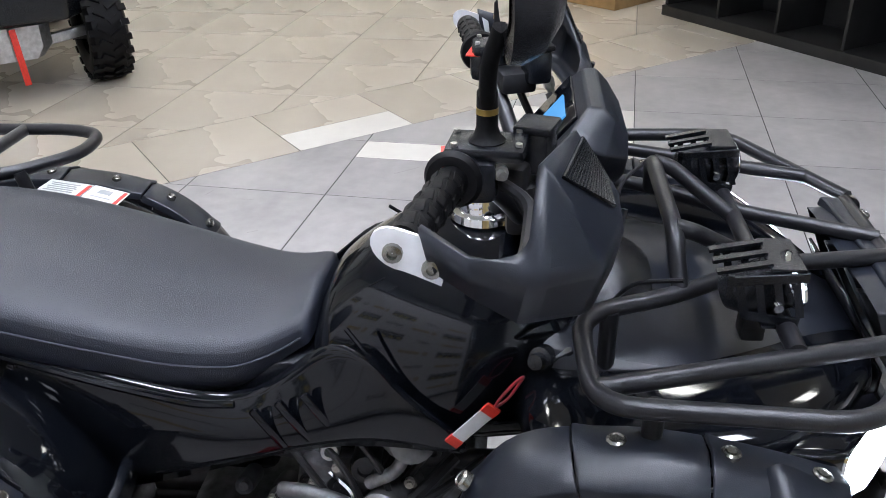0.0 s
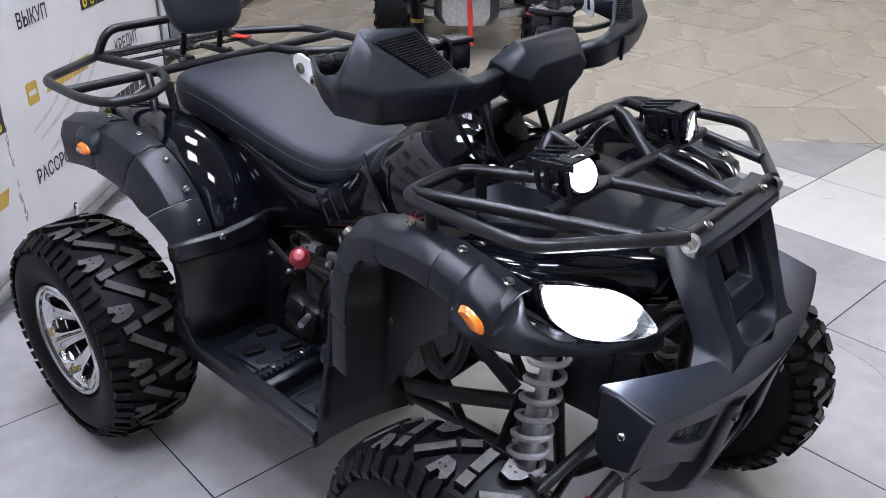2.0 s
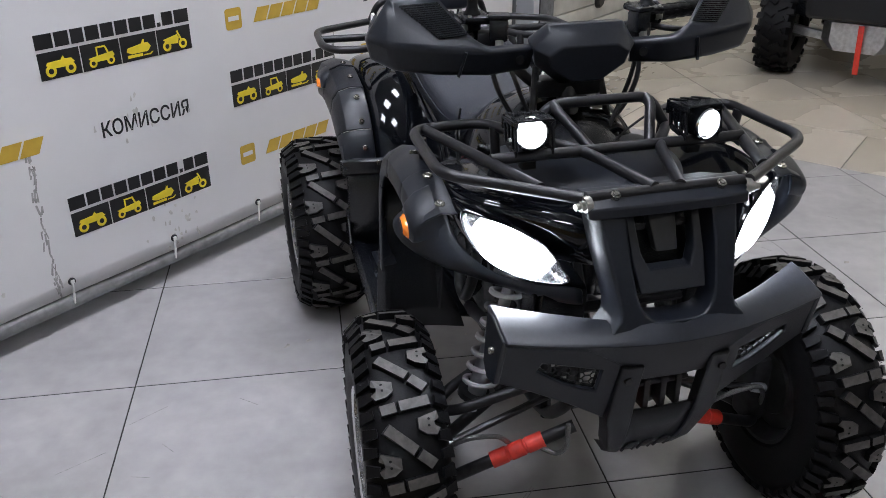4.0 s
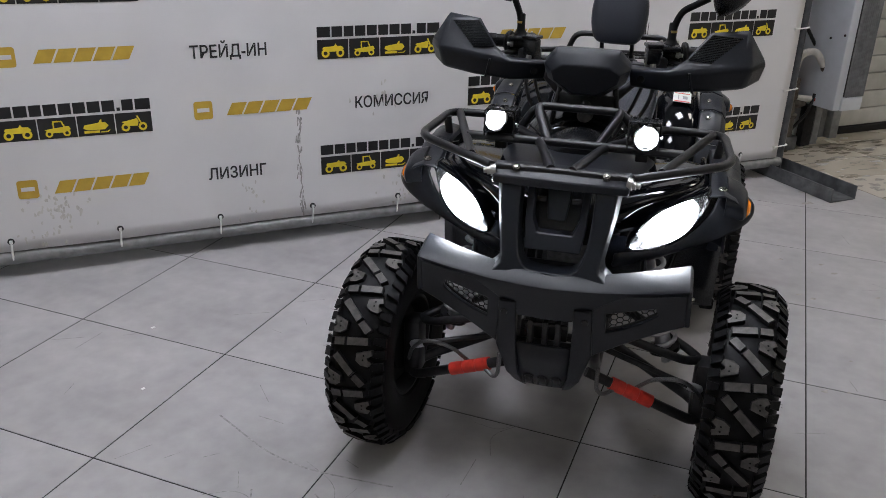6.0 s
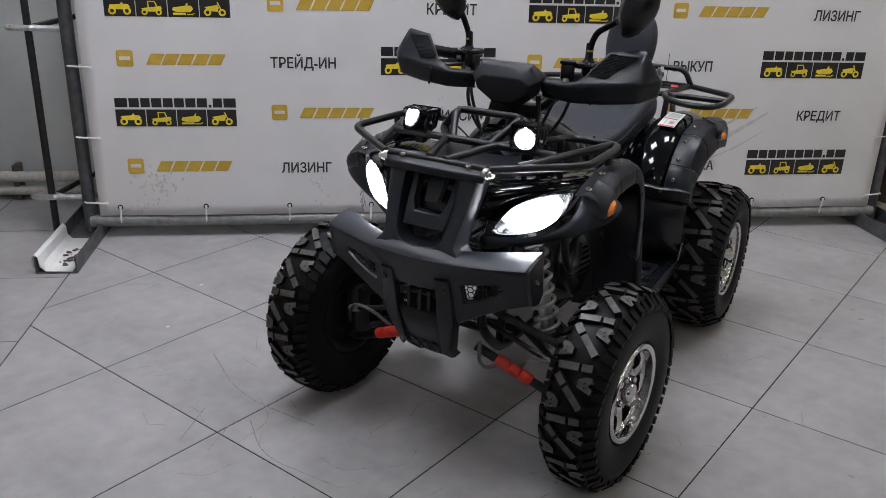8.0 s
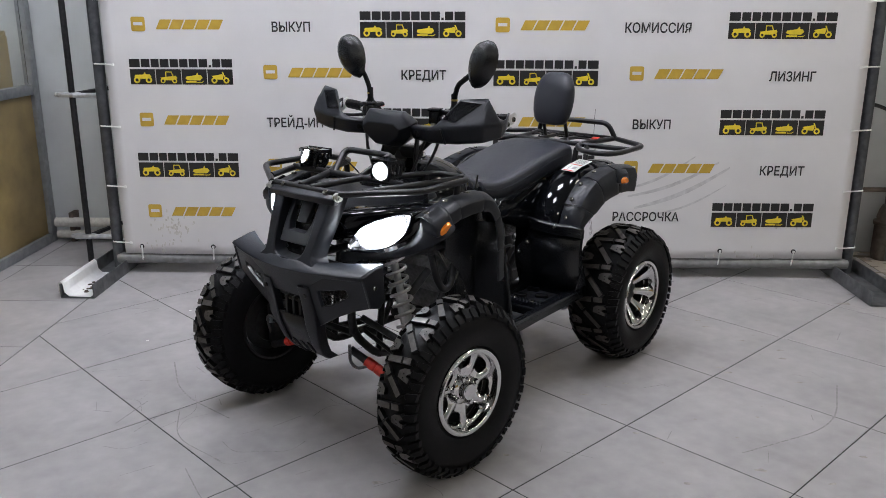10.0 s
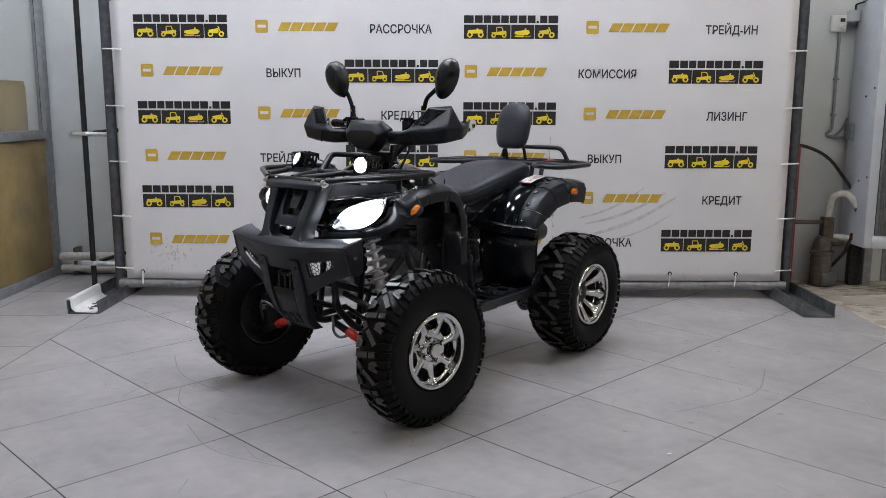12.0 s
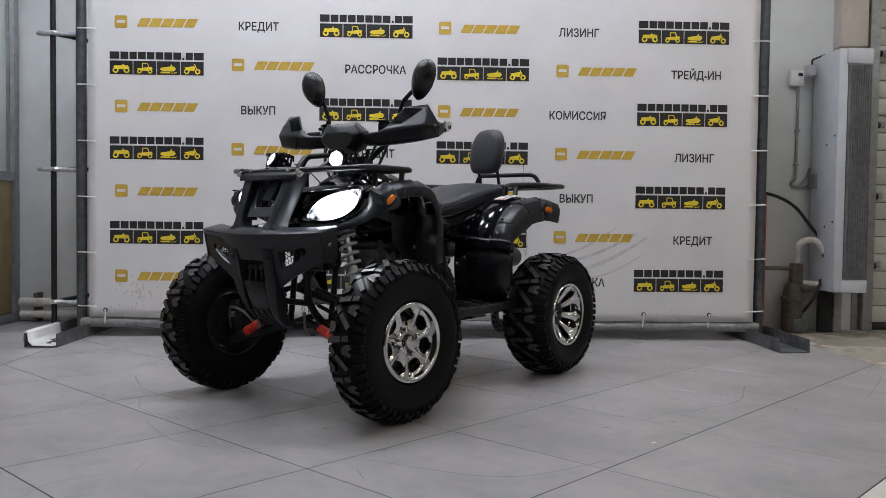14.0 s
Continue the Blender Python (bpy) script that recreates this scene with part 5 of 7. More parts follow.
for x, y0, y1 in ((-0.716, -0.178, 0.178), (-0.785, -0.186, 0.186)):
    bm = bmesh.new()
    for dx in (-0.0085, 0.0085):
        add_box(bm, (x + dx, (y0 + y1) / 2, 0.878), (0.005, y1 - y0, 0.004))
    for k in range(8):
        add_box(bm, (x, y0 + (y1 - y0) * k / 7, 0.878), (0.012, 0.010, 0.004))
    part("slotted_bar", clean(bm), M_DARKMETAL, rr)
part("red_tag", box((-0.700, 0.165, 0.888), (0.05, 0.028, 0.003), Matrix.Rotation(0.3, 3, "Z")), M_RED, rr, "small red tag")
part("whip", tube([(-0.800, 0.10, 0.88), (-0.800, 0.101, 1.00)], 0.0012, 0, segs=5), M_DARKMETAL, rr)

# -- backrest --
rings = []
turn = Matrix.Rotation(radians(-9), 3, "Z")
for z, hw, x, t in ((0.942, 0.056, -0.600, 0.016), (0.948, 0.078, -0.600, 0.032), (0.980, 0.098, -0.605, 0.042), (1.05, 0.107, -0.616, 0.045), (1.11, 0.099, -0.626, 0.042), (1.150, 0.074, -0.633, 0.034), (1.166, 0.044, -0.636, 0.018)):
    rings.append([turn @ Vector((x + 0.61 + t * a, hw * b, z)) - Vector((0.615, 0, 0)) for a, b in ((1, -0.6), (1.05, 0), (1, 0.6), (0.7, 0.95), (0, 1.02), (-0.6, 0.92), (-0.8, 0), (-0.6, -0.92), (0, -1.02), (0.7, -0.95))])
back = smooth_mod(qpart("backrest", loft(rings), M_SEAT, "padded black backrest"), 2)
for y in (-0.055, 0.055):
    part("post", tube([(-0.650, y, 0.875), (-0.622, y, 0.97)], 0.008, 0, segs=8), M_DARKMETAL, back)
    part("clamp", box((-0.664, y, 0.880), (0.110, 0.024, 0.014), None, 0.004), M_DARKMETAL, back)
    part("knob", clean(lathe([(0.0005, 0.0), (0.010, 0.0), (0.010, 0.012), (0.0005, 0.014)], 10, axis_to((-0.628, y * 1.3, 0.880), (0.5, y, -0.4)))), M_DARKMETAL, back)

# -- handlebar, pod, guards, mirrors --
bar = qpart("handlebar", tube(sy([(0.243, 0.380, 1.074), (0.280, 0.200, 1.068), (0.320, 0.120, 1.000), (0.345, 0.055, 0.935)]), 0.0115, 0.05, segs=12), M_TUBE, "black steel handlebar")
part("steering_stem", tube([(0.345, 0, 0.95), (0.42, 0, 0.80)], 0.022, 0, segs=14), M_DARKMETAL, bar)
part("bar_clamp", box((0.345, 0, 0.945), (0.05, 0.15, 0.04), None, 0.008), M_DARKMETAL, bar)
for s in (1, -1):
    part("riser", tube([(0.350, 0.07 * s, 0.99), (0.390, 0.09 * s, 0.86)], 0.008, 0, segs=8), M_DARKMETAL, bar)
    grip = part("grip", tube([mirror_y(p, s) for p in ((0.243, 0.376, 1.074), (0.272, 0.238, 1.070))], 0.0165, 0, segs=18), M_RUBBER, bar, "black ribbed rubber grip")
    bm = bmesh.new()
    for i in range(5):
        for j in range(8):
            a = 2 * math.pi * j / 8
            y = 0.258 + 0.025 * i
            c = Vector((0.272 - 0.029 * (y - 0.238) / 0.14, y, 1.070 + 0.004 * (y - 0.238) / 0.14))
            q = c + Vector((math.cos(a), 0, math.sin(a))) * 0.0152
            add_box(bm, mirror_y(q, s), (0.0036, 0.0215, 0.0098), Matrix.Rotation(-a, 3, "Y"), 0.0012)
    tagged(part("grip_rubber", bm, M_RUBBER, grip), "", "", "", "stuff")
    part("collar", clean(lathe([(0.017, -0.006), (0.028, -0.004), (0.030, 0.002), (0.026, 0.008), (0.017, 0.009)], 24, axis_to(mirror_y((0.273, 0.232, 1.070), s), mirror_y((-0.2, 1, 0.03), s)))), M_RUBBER, grip)
    # switch housing and fluid reservoir
    sw = part("switch_housing", clean(box(mirror_y((0.288, 0.205, 1.062), s), (0.052, 0.052, 0.046), Matrix.Rotation(-0.12 * s, 3, "Z"), 0.010)), M_SATIN, bar, "black switch housing")
    part("red_line", clean(box(mirror_y((0.268, 0.200, 1.080), s), (0.020, 0.056, 0.0016), Matrix.Rotation(-0.12 * s, 3, "Z"))), M_RED, sw)
    lid_ = part("reservoir", clean(box(mirror_y((0.304, 0.192, 1.089), s), (0.082, 0.058, 0.016), Matrix.Rotation(0.10 * s, 3, "Z"), 0.007)), M_SATIN, bar, "flat black fluid reservoir")
    for a, b in ((-0.032, -0.020), (0.032, 0.020), (-0.032, 0.020), (0.032, -0.020)):
        part("screw", clean(lathe([(0.0005, 0.002), (0.0035, 0.002), (0.0035, -0.002)], 8, pose(0.304 + a, 0.192 * s + b, 1.098))), M_BOLT, lid_)
    part("lever_bolt", clean(lathe([(0.0005, 0.012), (0.005, 0.012), (0.005, 0.004), (0.008, 0.004), (0.008, -0.004)], 10, axis_to(mirror_y((0.318, 0.218, 1.072), s), mirror_y((0.3, 1, 0), s)))), M_BOLT, lid_)
    tall = part("second_reservoir", clean(box(mirror_y((0.354, 0.156, 1.072), s), (0.036, 0.038, 0.046), Matrix.Rotation(0.3 * s, 3, "Z"), 0.007)), M_SATIN, bar)
    part("reservoir_cap", clean(box(mirror_y((0.354, 0.156, 1.099), s), (0.041, 0.043, 0.009), Matrix.Rotation(0.3 * s, 3, "Z"), 0.003)), M_SATIN, tall)
    part("banjo_bolt", clean(lathe([(0.0005, 0.014), (0.006, 0.014), (0.006, 0.006), (0.0085, 0.006), (0.0085, -0.008)], 6, axis_to(mirror_y((0.372, 0.160, 1.046), s), mirror_y((0.3, 0.1, -1), s)))), M_BOLT, bar)
    part("perch", clean(box(mirror_y((0.325, 0.165, 1.050), s), (0.050, 0.050, 0.030), Matrix.Rotation(0.3 * s, 3, "Z"), 0.006)), M_DARKMETAL, bar)
    part("brake_lever", tube([mirror_y(p, s) for p in ((0.315, 0.200, 1.055), (0.350, 0.240, 1.050), (0.345, 0.340, 1.046), (0.335, 0.385, 1.044))], 0.0065, 0.03, segs=8), M_DARKMETAL, bar, "dark brake lever")
    part("cable", tube([mirror_y(p, s) for p in ((0.372, 0.150, 1.035), (0.395, 0.130, 0.97), (0.40, 0.10, 0.90), (0.42, 0.06, 0.83))], 0.005, 0.05, segs=8), M_HOSEBLACK, bar)
    part("cable", tube([mirror_y(p, s) for p in ((0.330, 0.170, 1.035), (0.365, 0.165, 0.96), (0.375, 0.120, 0.88), (0.40, 0.04, 0.84))], 0.0055, 0.05, segs=8), M_HOSEBLACK, bar)
    # hand guard
    V = {"c0": (0.424, 0.104, 1.046), "c1": (0.438, 0.200, 1.050), "c2": (0.434, 0.300, 1.058), "c3": (0.410, 0.395, 1.066), "c4": (0.356, 0.434, 1.075), "c5": (0.306, 0.416, 1.078), "c6": (0.258, 0.392, 1.097),
         "b0": (0.415, 0.112, 1.002), "b1": (0.428, 0.200, 0.998), "b2": (0.424, 0.300, 1.006), "b3": (0.398, 0.384, 1.012), "b4": (0.348, 0.422, 1.026), "b5": (0.304, 0.410, 1.042), "b6": (0.262, 0.390, 1.060),
         "r0": (0.398, 0.106, 1.050), "r1": (0.414, 0.200, 1.054), "v1": (0.386, 0.290, 1.143), "v2": (0.361, 0.388, 1.143), "v3": (0.421, 0.232, 1.071), "v4": (0.427, 0.302, 1.067), "g": (0.367, 0.374, 1.136), "w": (0.383, 0.383, 1.106), "v6": (0.344, 0.412, 1.088),
         "u0": (0.395, 0.118, 1.000), "u1": (0.404, 0.200, 0.997), "u2": (0.400, 0.290, 1.000), "u3": (0.378, 0.366, 1.010), "u4": (0.335, 0.398, 1.024)}
    F = ("c0 c1 b1 b0", "c1 c2 b2 b1", "c2 c3 b3 b2", "c3 c4 b4 b3", "c4 c5 b5 b4", "c5 c6 b6 b5", "c0 r0 r1 c1", "r1 v3 c1", "c1 v3 v4 c2", "v1 g v4 v3", "v1 v2 g", "v2 w g", "g w v4", "w c3 c2 v4", "w v2 c4 c3", "v2 v6 c4", "v6 c5 c4",
         "b0 b1 u1 u0", "b1 b2 u2 u1", "b2 b3 u3 u2", "b3 b4 u4 u3")
    bm = bmesh.new()
    vs = {k: bm.verts.new(mirror_y(p, s)) for k, p in V.items()}
    for f in F:
        bm.faces.new([vs[k] for k in f.split()])
    guard = part("hand_guard", clean(bm), M_MATTE, quad, "matte black plastic hand guard with a ribbed vent")
    edge = bevelled(guard, 0.009, 4).modifiers["edge"]
    edge.angle_limit = radians(14)
    thick(guard, 0.006, -1)
    part("guard_rib", tube([mirror_y(p, s) for p in ((0.438, 0.250, 1.050), (0.428, 0.262, 1.001))], 0.0035, 0, segs=6), M_MATTE, guard)
    part("plug", clean(lathe([(0.0005, 0.003), (0.009, 0.003), (0.010, -0.002)], 12, axis_to(mirror_y((0.424, 0.135, 1.025), s), mirror_y((1, -0.2, 0), s)))), M_RUBBER, guard)
    # ribbed vent panel on its upper face
    A, B, C, D = (Vector(p) for p in ((0.418, 0.242, 1.078), (0.422, 0.298, 1.074), (0.370, 0.368, 1.132), (0.389, 0.294, 1.138)))
    bm = bmesh.new()
    nrm = (B - A).cross(D - A).normalized()
    if nrm.z < 0:
        nrm = -nrm
    for i in range(17):
        t = 0.03 + 0.94 * i / 16
        p, q = A.lerp(D, t), B.lerp(C, t)
        add_tube(bm, [mirror_y(p + nrm * 0.002, s), mirror_y(q + nrm * 0.002, s)], 0.0020, 0, segs=6)
    tagged(part("vent_ribs", clean(bm), M_SATIN, guard, "ribbed vent panel"), "", "", "", "stuff")
    # pale end bracket with two screws
    poly = [(-0.002 + 0.024 * math.cos(radians(a)), 0.002 + 0.021 * math.sin(radians(a))) for a in range(90, 281, 19)] + [(0.014, -0.020), (0.038, -0.024), (0.041, -0.012), (0.040, 0.002), (0.038, 0.014), (0.020, 0.022)]
    bm = add_prism(bmesh.new(), poly, lambda u, v, w: mirror_y((0.242 + u * 0.9, 0.388 + w, 1.074 + v * 0.9 - 0.25 * u), s), 0.004)
    br = part("end_bracket", clean(bm), M_WHITE, guard, "scuffed white metal end bracket", False)
    for u, v in ((-0.004, 0.0), (0.036, -0.006)):
        part("screw", clean(lathe([(0.0005, 0.001), (0.004, 0.001), (0.0045, 0.004), (0.0085, 0.003), (0.009, -0.002)], 12, axis_to(mirror_y((0.240 + u * 0.8, 0.393, 1.073 + v - 0.2 * u), s), (0, s, 0)))), M_SCREW, guard)
    # mirror
    stem = [(0.304, 0.197, 1.098), (0.304, 0.200, 1.145), (0.306, 0.214, 1.180), (0.318, 0.276 if s > 0 else 0.226, 1.216)]
    mir = qpart("mirror", add_tube(bmesh.new(), [mirror_y(p, s) for p in stem], 0.0088, 0.05, segs=10), M_RUBBER, "black round-headed mirror on a rubber stem")
    part("boot", clean(lathe([(0.019, 0.0), (0.014, 0.005), (0.0110, 0.014), (0.0105, 0.05), (0.009, 0.052)], 16, pose(0.304, 0.197 * s, 1.098))), M_RUBBER, mir)
    part("brass_ring", clean(lathe([(0.009, 0), (0.0112, 0.0), (0.0112, 0.006), (0.009, 0.006)], 14, pose(0.304, 0.198 * s, 1.126))), M_BRASS, mir)
    c = Vector((0.336, 0.338, 1.262)) if s > 0 else Vector((0.340, 0.258, 1.270))
    fwd = Vector((1, -0.15, 0.10)).normalized()
    upv = Vector((0.0, 0.42, 1.0)).normalized()
    side = upv.cross(fwd).normalized()
    rings = []
    for k, dx in ((0.80, -0.020), (0.98, -0.018), (1.0, -0.006), (0.90, 0.014), (0.62, 0.028), (0.25, 0.034)):
        ring_ = []
        for j in range(20):
            a = 2 * math.pi * j / 20
            ra, rb = 0.051, 0.069 if math.sin(a) > 0 else 0.078 + 0.016 * (1 - abs(math.cos(a)))
            ring_.append(mirror_y(c + side * (ra * k * math.cos(a)) + upv * (rb * k * math.sin(a)) + fwd * dx, s))
        rings.append(ring_)
    part("mirror_head", clean(loft(rings)), M_SATIN, mir)
    glass_ring = [mirror_y(c + side * (0.041 * math.cos(a)) + upv * (0.058 * math.sin(a)) - fwd * 0.0215, s) for a in (2 * math.pi * j / 20 for j in range(20))]
    bm = bmesh.new()
    bm.faces.new([bm.verts.new(p) for p in glass_ring])
    part("mirror_glass", clean(bm), M_CHROME, mir, "mirror glass")

rings = [[Vector((x + k * (z - 1.0), y, z)) for y, z in poly] for x, k, poly in (
    (0.333, 0.85, [(-0.085, 1.028), (-0.104, 1.060), (-0.075, 1.092), (0.075, 1.092), (0.104, 1.060), (0.085, 1.028), (0.05, 1.003), (-0.05, 1.003)]),
    (0.350, 0.85, [(-0.090, 1.022), (-0.110, 1.057), (-0.080, 1.092), (0.080, 1.092), (0.110, 1.057), (0.090, 1.022), (0.05, 0.992), (-0.05, 0.992)]),
    (0.415, 0.35, [(-0.100, 1.010), (-0.110, 1.048), (-0.078, 1.078), (0.078, 1.078), (0.110, 1.048), (0.100, 1.010), (0.04, 0.965), (-0.04, 0.965)]),
    (0.455, 0.1, [(-0.078, 1.012), (-0.086, 1.036), (-0.058, 1.052), (0.058, 1.052), (0.086, 1.036), (0.078, 1.012), (0.030, 0.980), (-0.030, 0.980)]))]
pod = bevelled(qpart("instrument_pod", loft(rings), M_MATTE, "matte black instrument pod"), 0.003, 2)
rot = Matrix.Rotation(radians(-49.6), 3, "Y")
nrm = Vector((-0.762, 0, 0.648))
part("dial_face", clean(box(Vector((0.3735, 0, 1.0476)) + nrm * 0.002, (0.082, 0.158, 0.006), rot, 0.002)), M_GLOSS, pod)
part("display", clean(box(Vector((0.3765, -0.012, 1.051)) + nrm * 0.005, (0.046, 0.078, 0.004), rot)), M_SCREEN, pod, "blue digital display, switched on")

# -- spot lamps on the rack --
for s in (1, -1):
    c = Vector((0.608, 0.164 if s > 0 else -0.178, 0.931))
    m = Matrix.Translation(c) @ (pose(0, 0, 0, 0, 90, 14) if s > 0 else pose(0, 0, 0, 0, 64, -20))
    lamp = qpart("spot_lamp", lathe([(0.0005, -0.050), (0.018, -0.050), (0.026, -0.036), (0.029, -0.010), (0.030, 0.016), (0.031, 0.018), (0.032, 0.026)], 28, m), M_SATIN, "round auxiliary lamp in a slotted black cage")
    part("bezel", clean(lathe([(0.028, 0.016), (0.031, 0.018), (0.031, 0.028), (0.028, 0.031), (0.027, 0.028), (0.0255, 0.012), (0.0235, 0.000)], 28, m)), M_CHROME, lamp)
    part("lamp_glass", clean(lathe([(0.0235, 0.000), (0.019, 0.006), (0.010, 0.010), (0.0005, 0.011)], 28, m)), M_FOG, lamp, "lit lamp glass")
    for dy in (-0.036, 0.036):
        bm = box(c + Vector((-0.014, dy, 0.025)), (0.082, 0.004, 0.011), Matrix.Rotation(radians(-5), 3, "Y"), 0.001)
        add_box(bm, c + Vector((-0.004, dy, -0.022)), (0.058, 0.004, 0.011), Matrix.Rotation(radians(8), 3, "Y"), 0.001)
        for dx in (0.020, 0.001, -0.018, -0.037):
            add_box(bm, c + Vector((dx, dy, 0.001)), (0.008, 0.004, 0.042), Matrix.Rotation(radians(-14), 3, "Y"))
        add_box(bm, c + Vector((-0.051, dy, 0.016)), (0.006, 0.004, 0.026))
        part("cage_cheek", clean(bm), M_SATIN, lamp, "slotted cage cheek", False)
    for dy in (-0.024, 0, 0.024):
        part("cage_slat", clean(box(c + Vector((-0.036, dy, 0.032)), (0.056, 0.009, 0.004), Matrix.Rotation(radians(-12), 3, "Y"))), M_SATIN, lamp, "", False)
    for dz in (0.035, -0.034):
        part("cage_cap", clean(box(c + Vector((0.006, 0, dz)), (0.036, 0.070, 0.004), None, 0.001)), M_SATIN, lamp, "", False)
    glass_ = part("front_glass", clean(lathe([(0.027, 0.028), (0.020, 0.030), (0.0005, 0.031)], 28, m)), M_LENS, lamp, "clear front glass")
    glass_.visible_shadow = False
    part("mount", clean(box(c + Vector((-0.012, 0, -0.050)), (0.026, 0.030, 0.034), None, 0.004)), M_DARKMETAL, lamp)
    for dy in (-0.039, 0.039):
        part("screw", clean(lathe([(0.0005, 0.004), (0.005, 0.004), (0.006, -0.001)], 8, axis_to(c + Vector((0.0, dy, -0.006)), (0, dy, 0)))), M_CHROME, lamp)
    part("wire", tube([c + Vector(p) for p in ((-0.09, 0, 0), (-0.13, -0.03 * s, -0.02), (-0.14, -0.08 * s, -0.06), (-0.16, -0.10 * s, -0.10))], 0.0028, 0.04, segs=6), M_HOSEBLACK, lamp)

# -- indicators --
for s in (1, -1):
    for x, y, z, d in ((0.610, 0.396, 0.786, 0.05), (-0.505, 0.400, 0.768, -0.05)):
        o = Vector((x, y * s, z))
        tilt = (-0.40 if d > 0 else 0.15)

        def lean(u, v, k):
            return o + Vector((u * math.cos(tilt) - v * math.sin(tilt), k * s, u * math.sin(tilt) + v * math.cos(tilt)))
        rings = []
        for k, w, h, du, dv in ((-0.030, 0.052, 0.036, -0.006, 0.012), (0.000, 0.046, 0.030, -0.004, 0.008), (0.014, 0.040, 0.024, 0.0, 0.004), (0.020, 0.032, 0.018, 0.0, 0.002)):
            rings.append([lean(du + w * u, dv + h * v, k) for u, v in rounded([(-1, -0.6), (-0.7, -1), (0.7, -0.9), (1, -0.4), (0.75, 0.7), (-0.5, 1.0), (-0.9, 0.7)], 3)])
        ind = qpart("indicator", loft(rings), M_MATTE, "indicator in a black wedge housing")
        rings = []
        for k, f in ((0.012, 1.0), (0.022, 0.96), (0.029, 0.62)):
            rings.append([lean(0.030 * u * f, -0.003 + 0.0155 * v * f, k) for u, v in rounded([(-1, -0.2), (-0.7, -0.8), (0.2, -1), (0.9, -0.7), (1, 0), (0.6, 0.7), (-0.4, 0.9)], 3)])
        part("amber_lens", clean(loft(rings)), M_AMBER, ind, "amber lens")

# -- footboards --
for s in (1, -1):
    rings = []
    for x, y in ((-0.283, 0.378), (-0.12, 0.384), (0.05, 0.391), (0.222, 0.402)):
        rings.append([Vector((x, (y + u) * s, 0.345 + v)) for u, v in ((-0.028, 0.008), (-0.022, 0.013), (0.004, 0.013), (0.012, 0.006), (0.012, -0.022), (0.006, -0.026), (-0.024, -0.026), (-0.028, -0.020))])
    fb = qpart("footboard", loft(rings), M_SATIN, "black footboard with raised treads")
    bevelled(fb, 0.002, 2)
    for x0, x1, z in ((-0.285, 0.022, 0.342), (0.022, 0.085, 0.305), (0.085, 0.225, 0.338)):
        part("foot_plate", clean(box(mirror_y(((x0 + x1) / 2, 0.270, z), s), (x1 - x0 - 0.002, 0.190, 0.008), None, 0.002)), M_SATIN, fb)
    for x in (0.022, 0.085):
        part("step_wall", clean(box(mirror_y((x, 0.270, 0.322), s), (0.006, 0.190, 0.044), None, 0.001)), M_SATIN, fb)
    # tread pads with raised ovals; thin black ovals paint the shade of holes
    for x0, x1, y0, y1, z in ((-0.165, -0.030, 0.205, 0.345, 0.349), (0.095, 0.200, 0.245, 0.362, 0.345)):
        part("tread_pad", clean(box(mirror_y(((x0 + x1) / 2, (y0 + y1) / 2, z), s), (x1 - x0, y1 - y0, 0.008), None, 0.003)), M_MATTE, fb)
        nx, ny = (3, 2) if x0 < 0 else (2, 2)
        for i in range(nx):
            for j in range(ny):
                x, y = x0 + (x1 - x0) * (i + 0.5) / nx, y0 + (y1 - y0) * (j + 0.5) / ny
                hole = (i + j) % 2
                pill = [(0.015 * math.cos(t), 0.012 * math.sin(t) + math.copysign(0.014, math.sin(t))) for t in (math.pi * (k + 0.5) / 8 for k in range(16))]
                tilt = 0.35 * s
                bm = add_prism(bmesh.new(), pill, lambda u, v, c: Vector((x + u * math.cos(tilt) - v * math.sin(tilt), y * s + u * math.sin(tilt) + v * math.cos(tilt), z + (0.0045 if hole else 0.003) + c)), 0.0008 if hole else 0.012)
                ob = part("tread_hole" if hole else "tread_oval", clean(bm), M_HOSEBLACK if hole else M_RUBBER, fb, "", False)
                if not hole:
                    bevelled(ob, 0.002, 2)
    bm = box(mirror_y((-0.011, 0.285, 0.351), s), (0.026, 0.165, 0.012), None, 0.002)
    for k in range(11):
        for dx in (-0.010, 0.010):
            add_box(bm, mirror_y((-0.011 + dx, 0.210 + 0.015 * k, 0.360), s), (0.005, 0.008, 0.008), None, 0.0, 0.6)
    part("toothed_strip", clean(bm), M_MATTE, fb, "", False)
    for y in (0.243, 0.322):
        bolt_at(fb, mirror_y((-0.011, y, 0.358), s), (0, 0, 1), 0.008)
    # inner wall rising to the lever plate
    bm = add_prism(bmesh.new(), [(-0.168, 0.566), (-0.120, 0.552), (-0.076, 0.530), (-0.076, 0.506), (-0.104, 0.478), (-0.130, 0.440), (-0.122, 0.400), (-0.085, 0.370), (-0.020, 0.356), (0.075, 0.346), (0.075, 0.330), (-0.200, 0.330), (-0.200, 0.520)], lambda u, v, c: Vector((u, (0.196 + c) * s, v)), 0.005)
    wall = part("inner_wall", clean(bm), M_SATIN, fb, "", False)
    for x, z in ((-0.146, 0.546), (-0.088, 0.520)):
        bolt_at(wall, (x, 0.202 * s, z), (0, s, 0), 0.007)
    part("brace", tube([mirror_y(p, s) for p in ((0.10, 0.30, 0.30), (0.14, 0.10, 0.28))], 0.012, 0, segs=8), M_DARKMETAL, fb)
    part("brace", tube([mirror_y(p, s) for p in ((-0.20, 0.30, 0.325), (-0.18, 0.10, 0.28))], 0.012, 0, segs=8), M_DARKMETAL, fb)

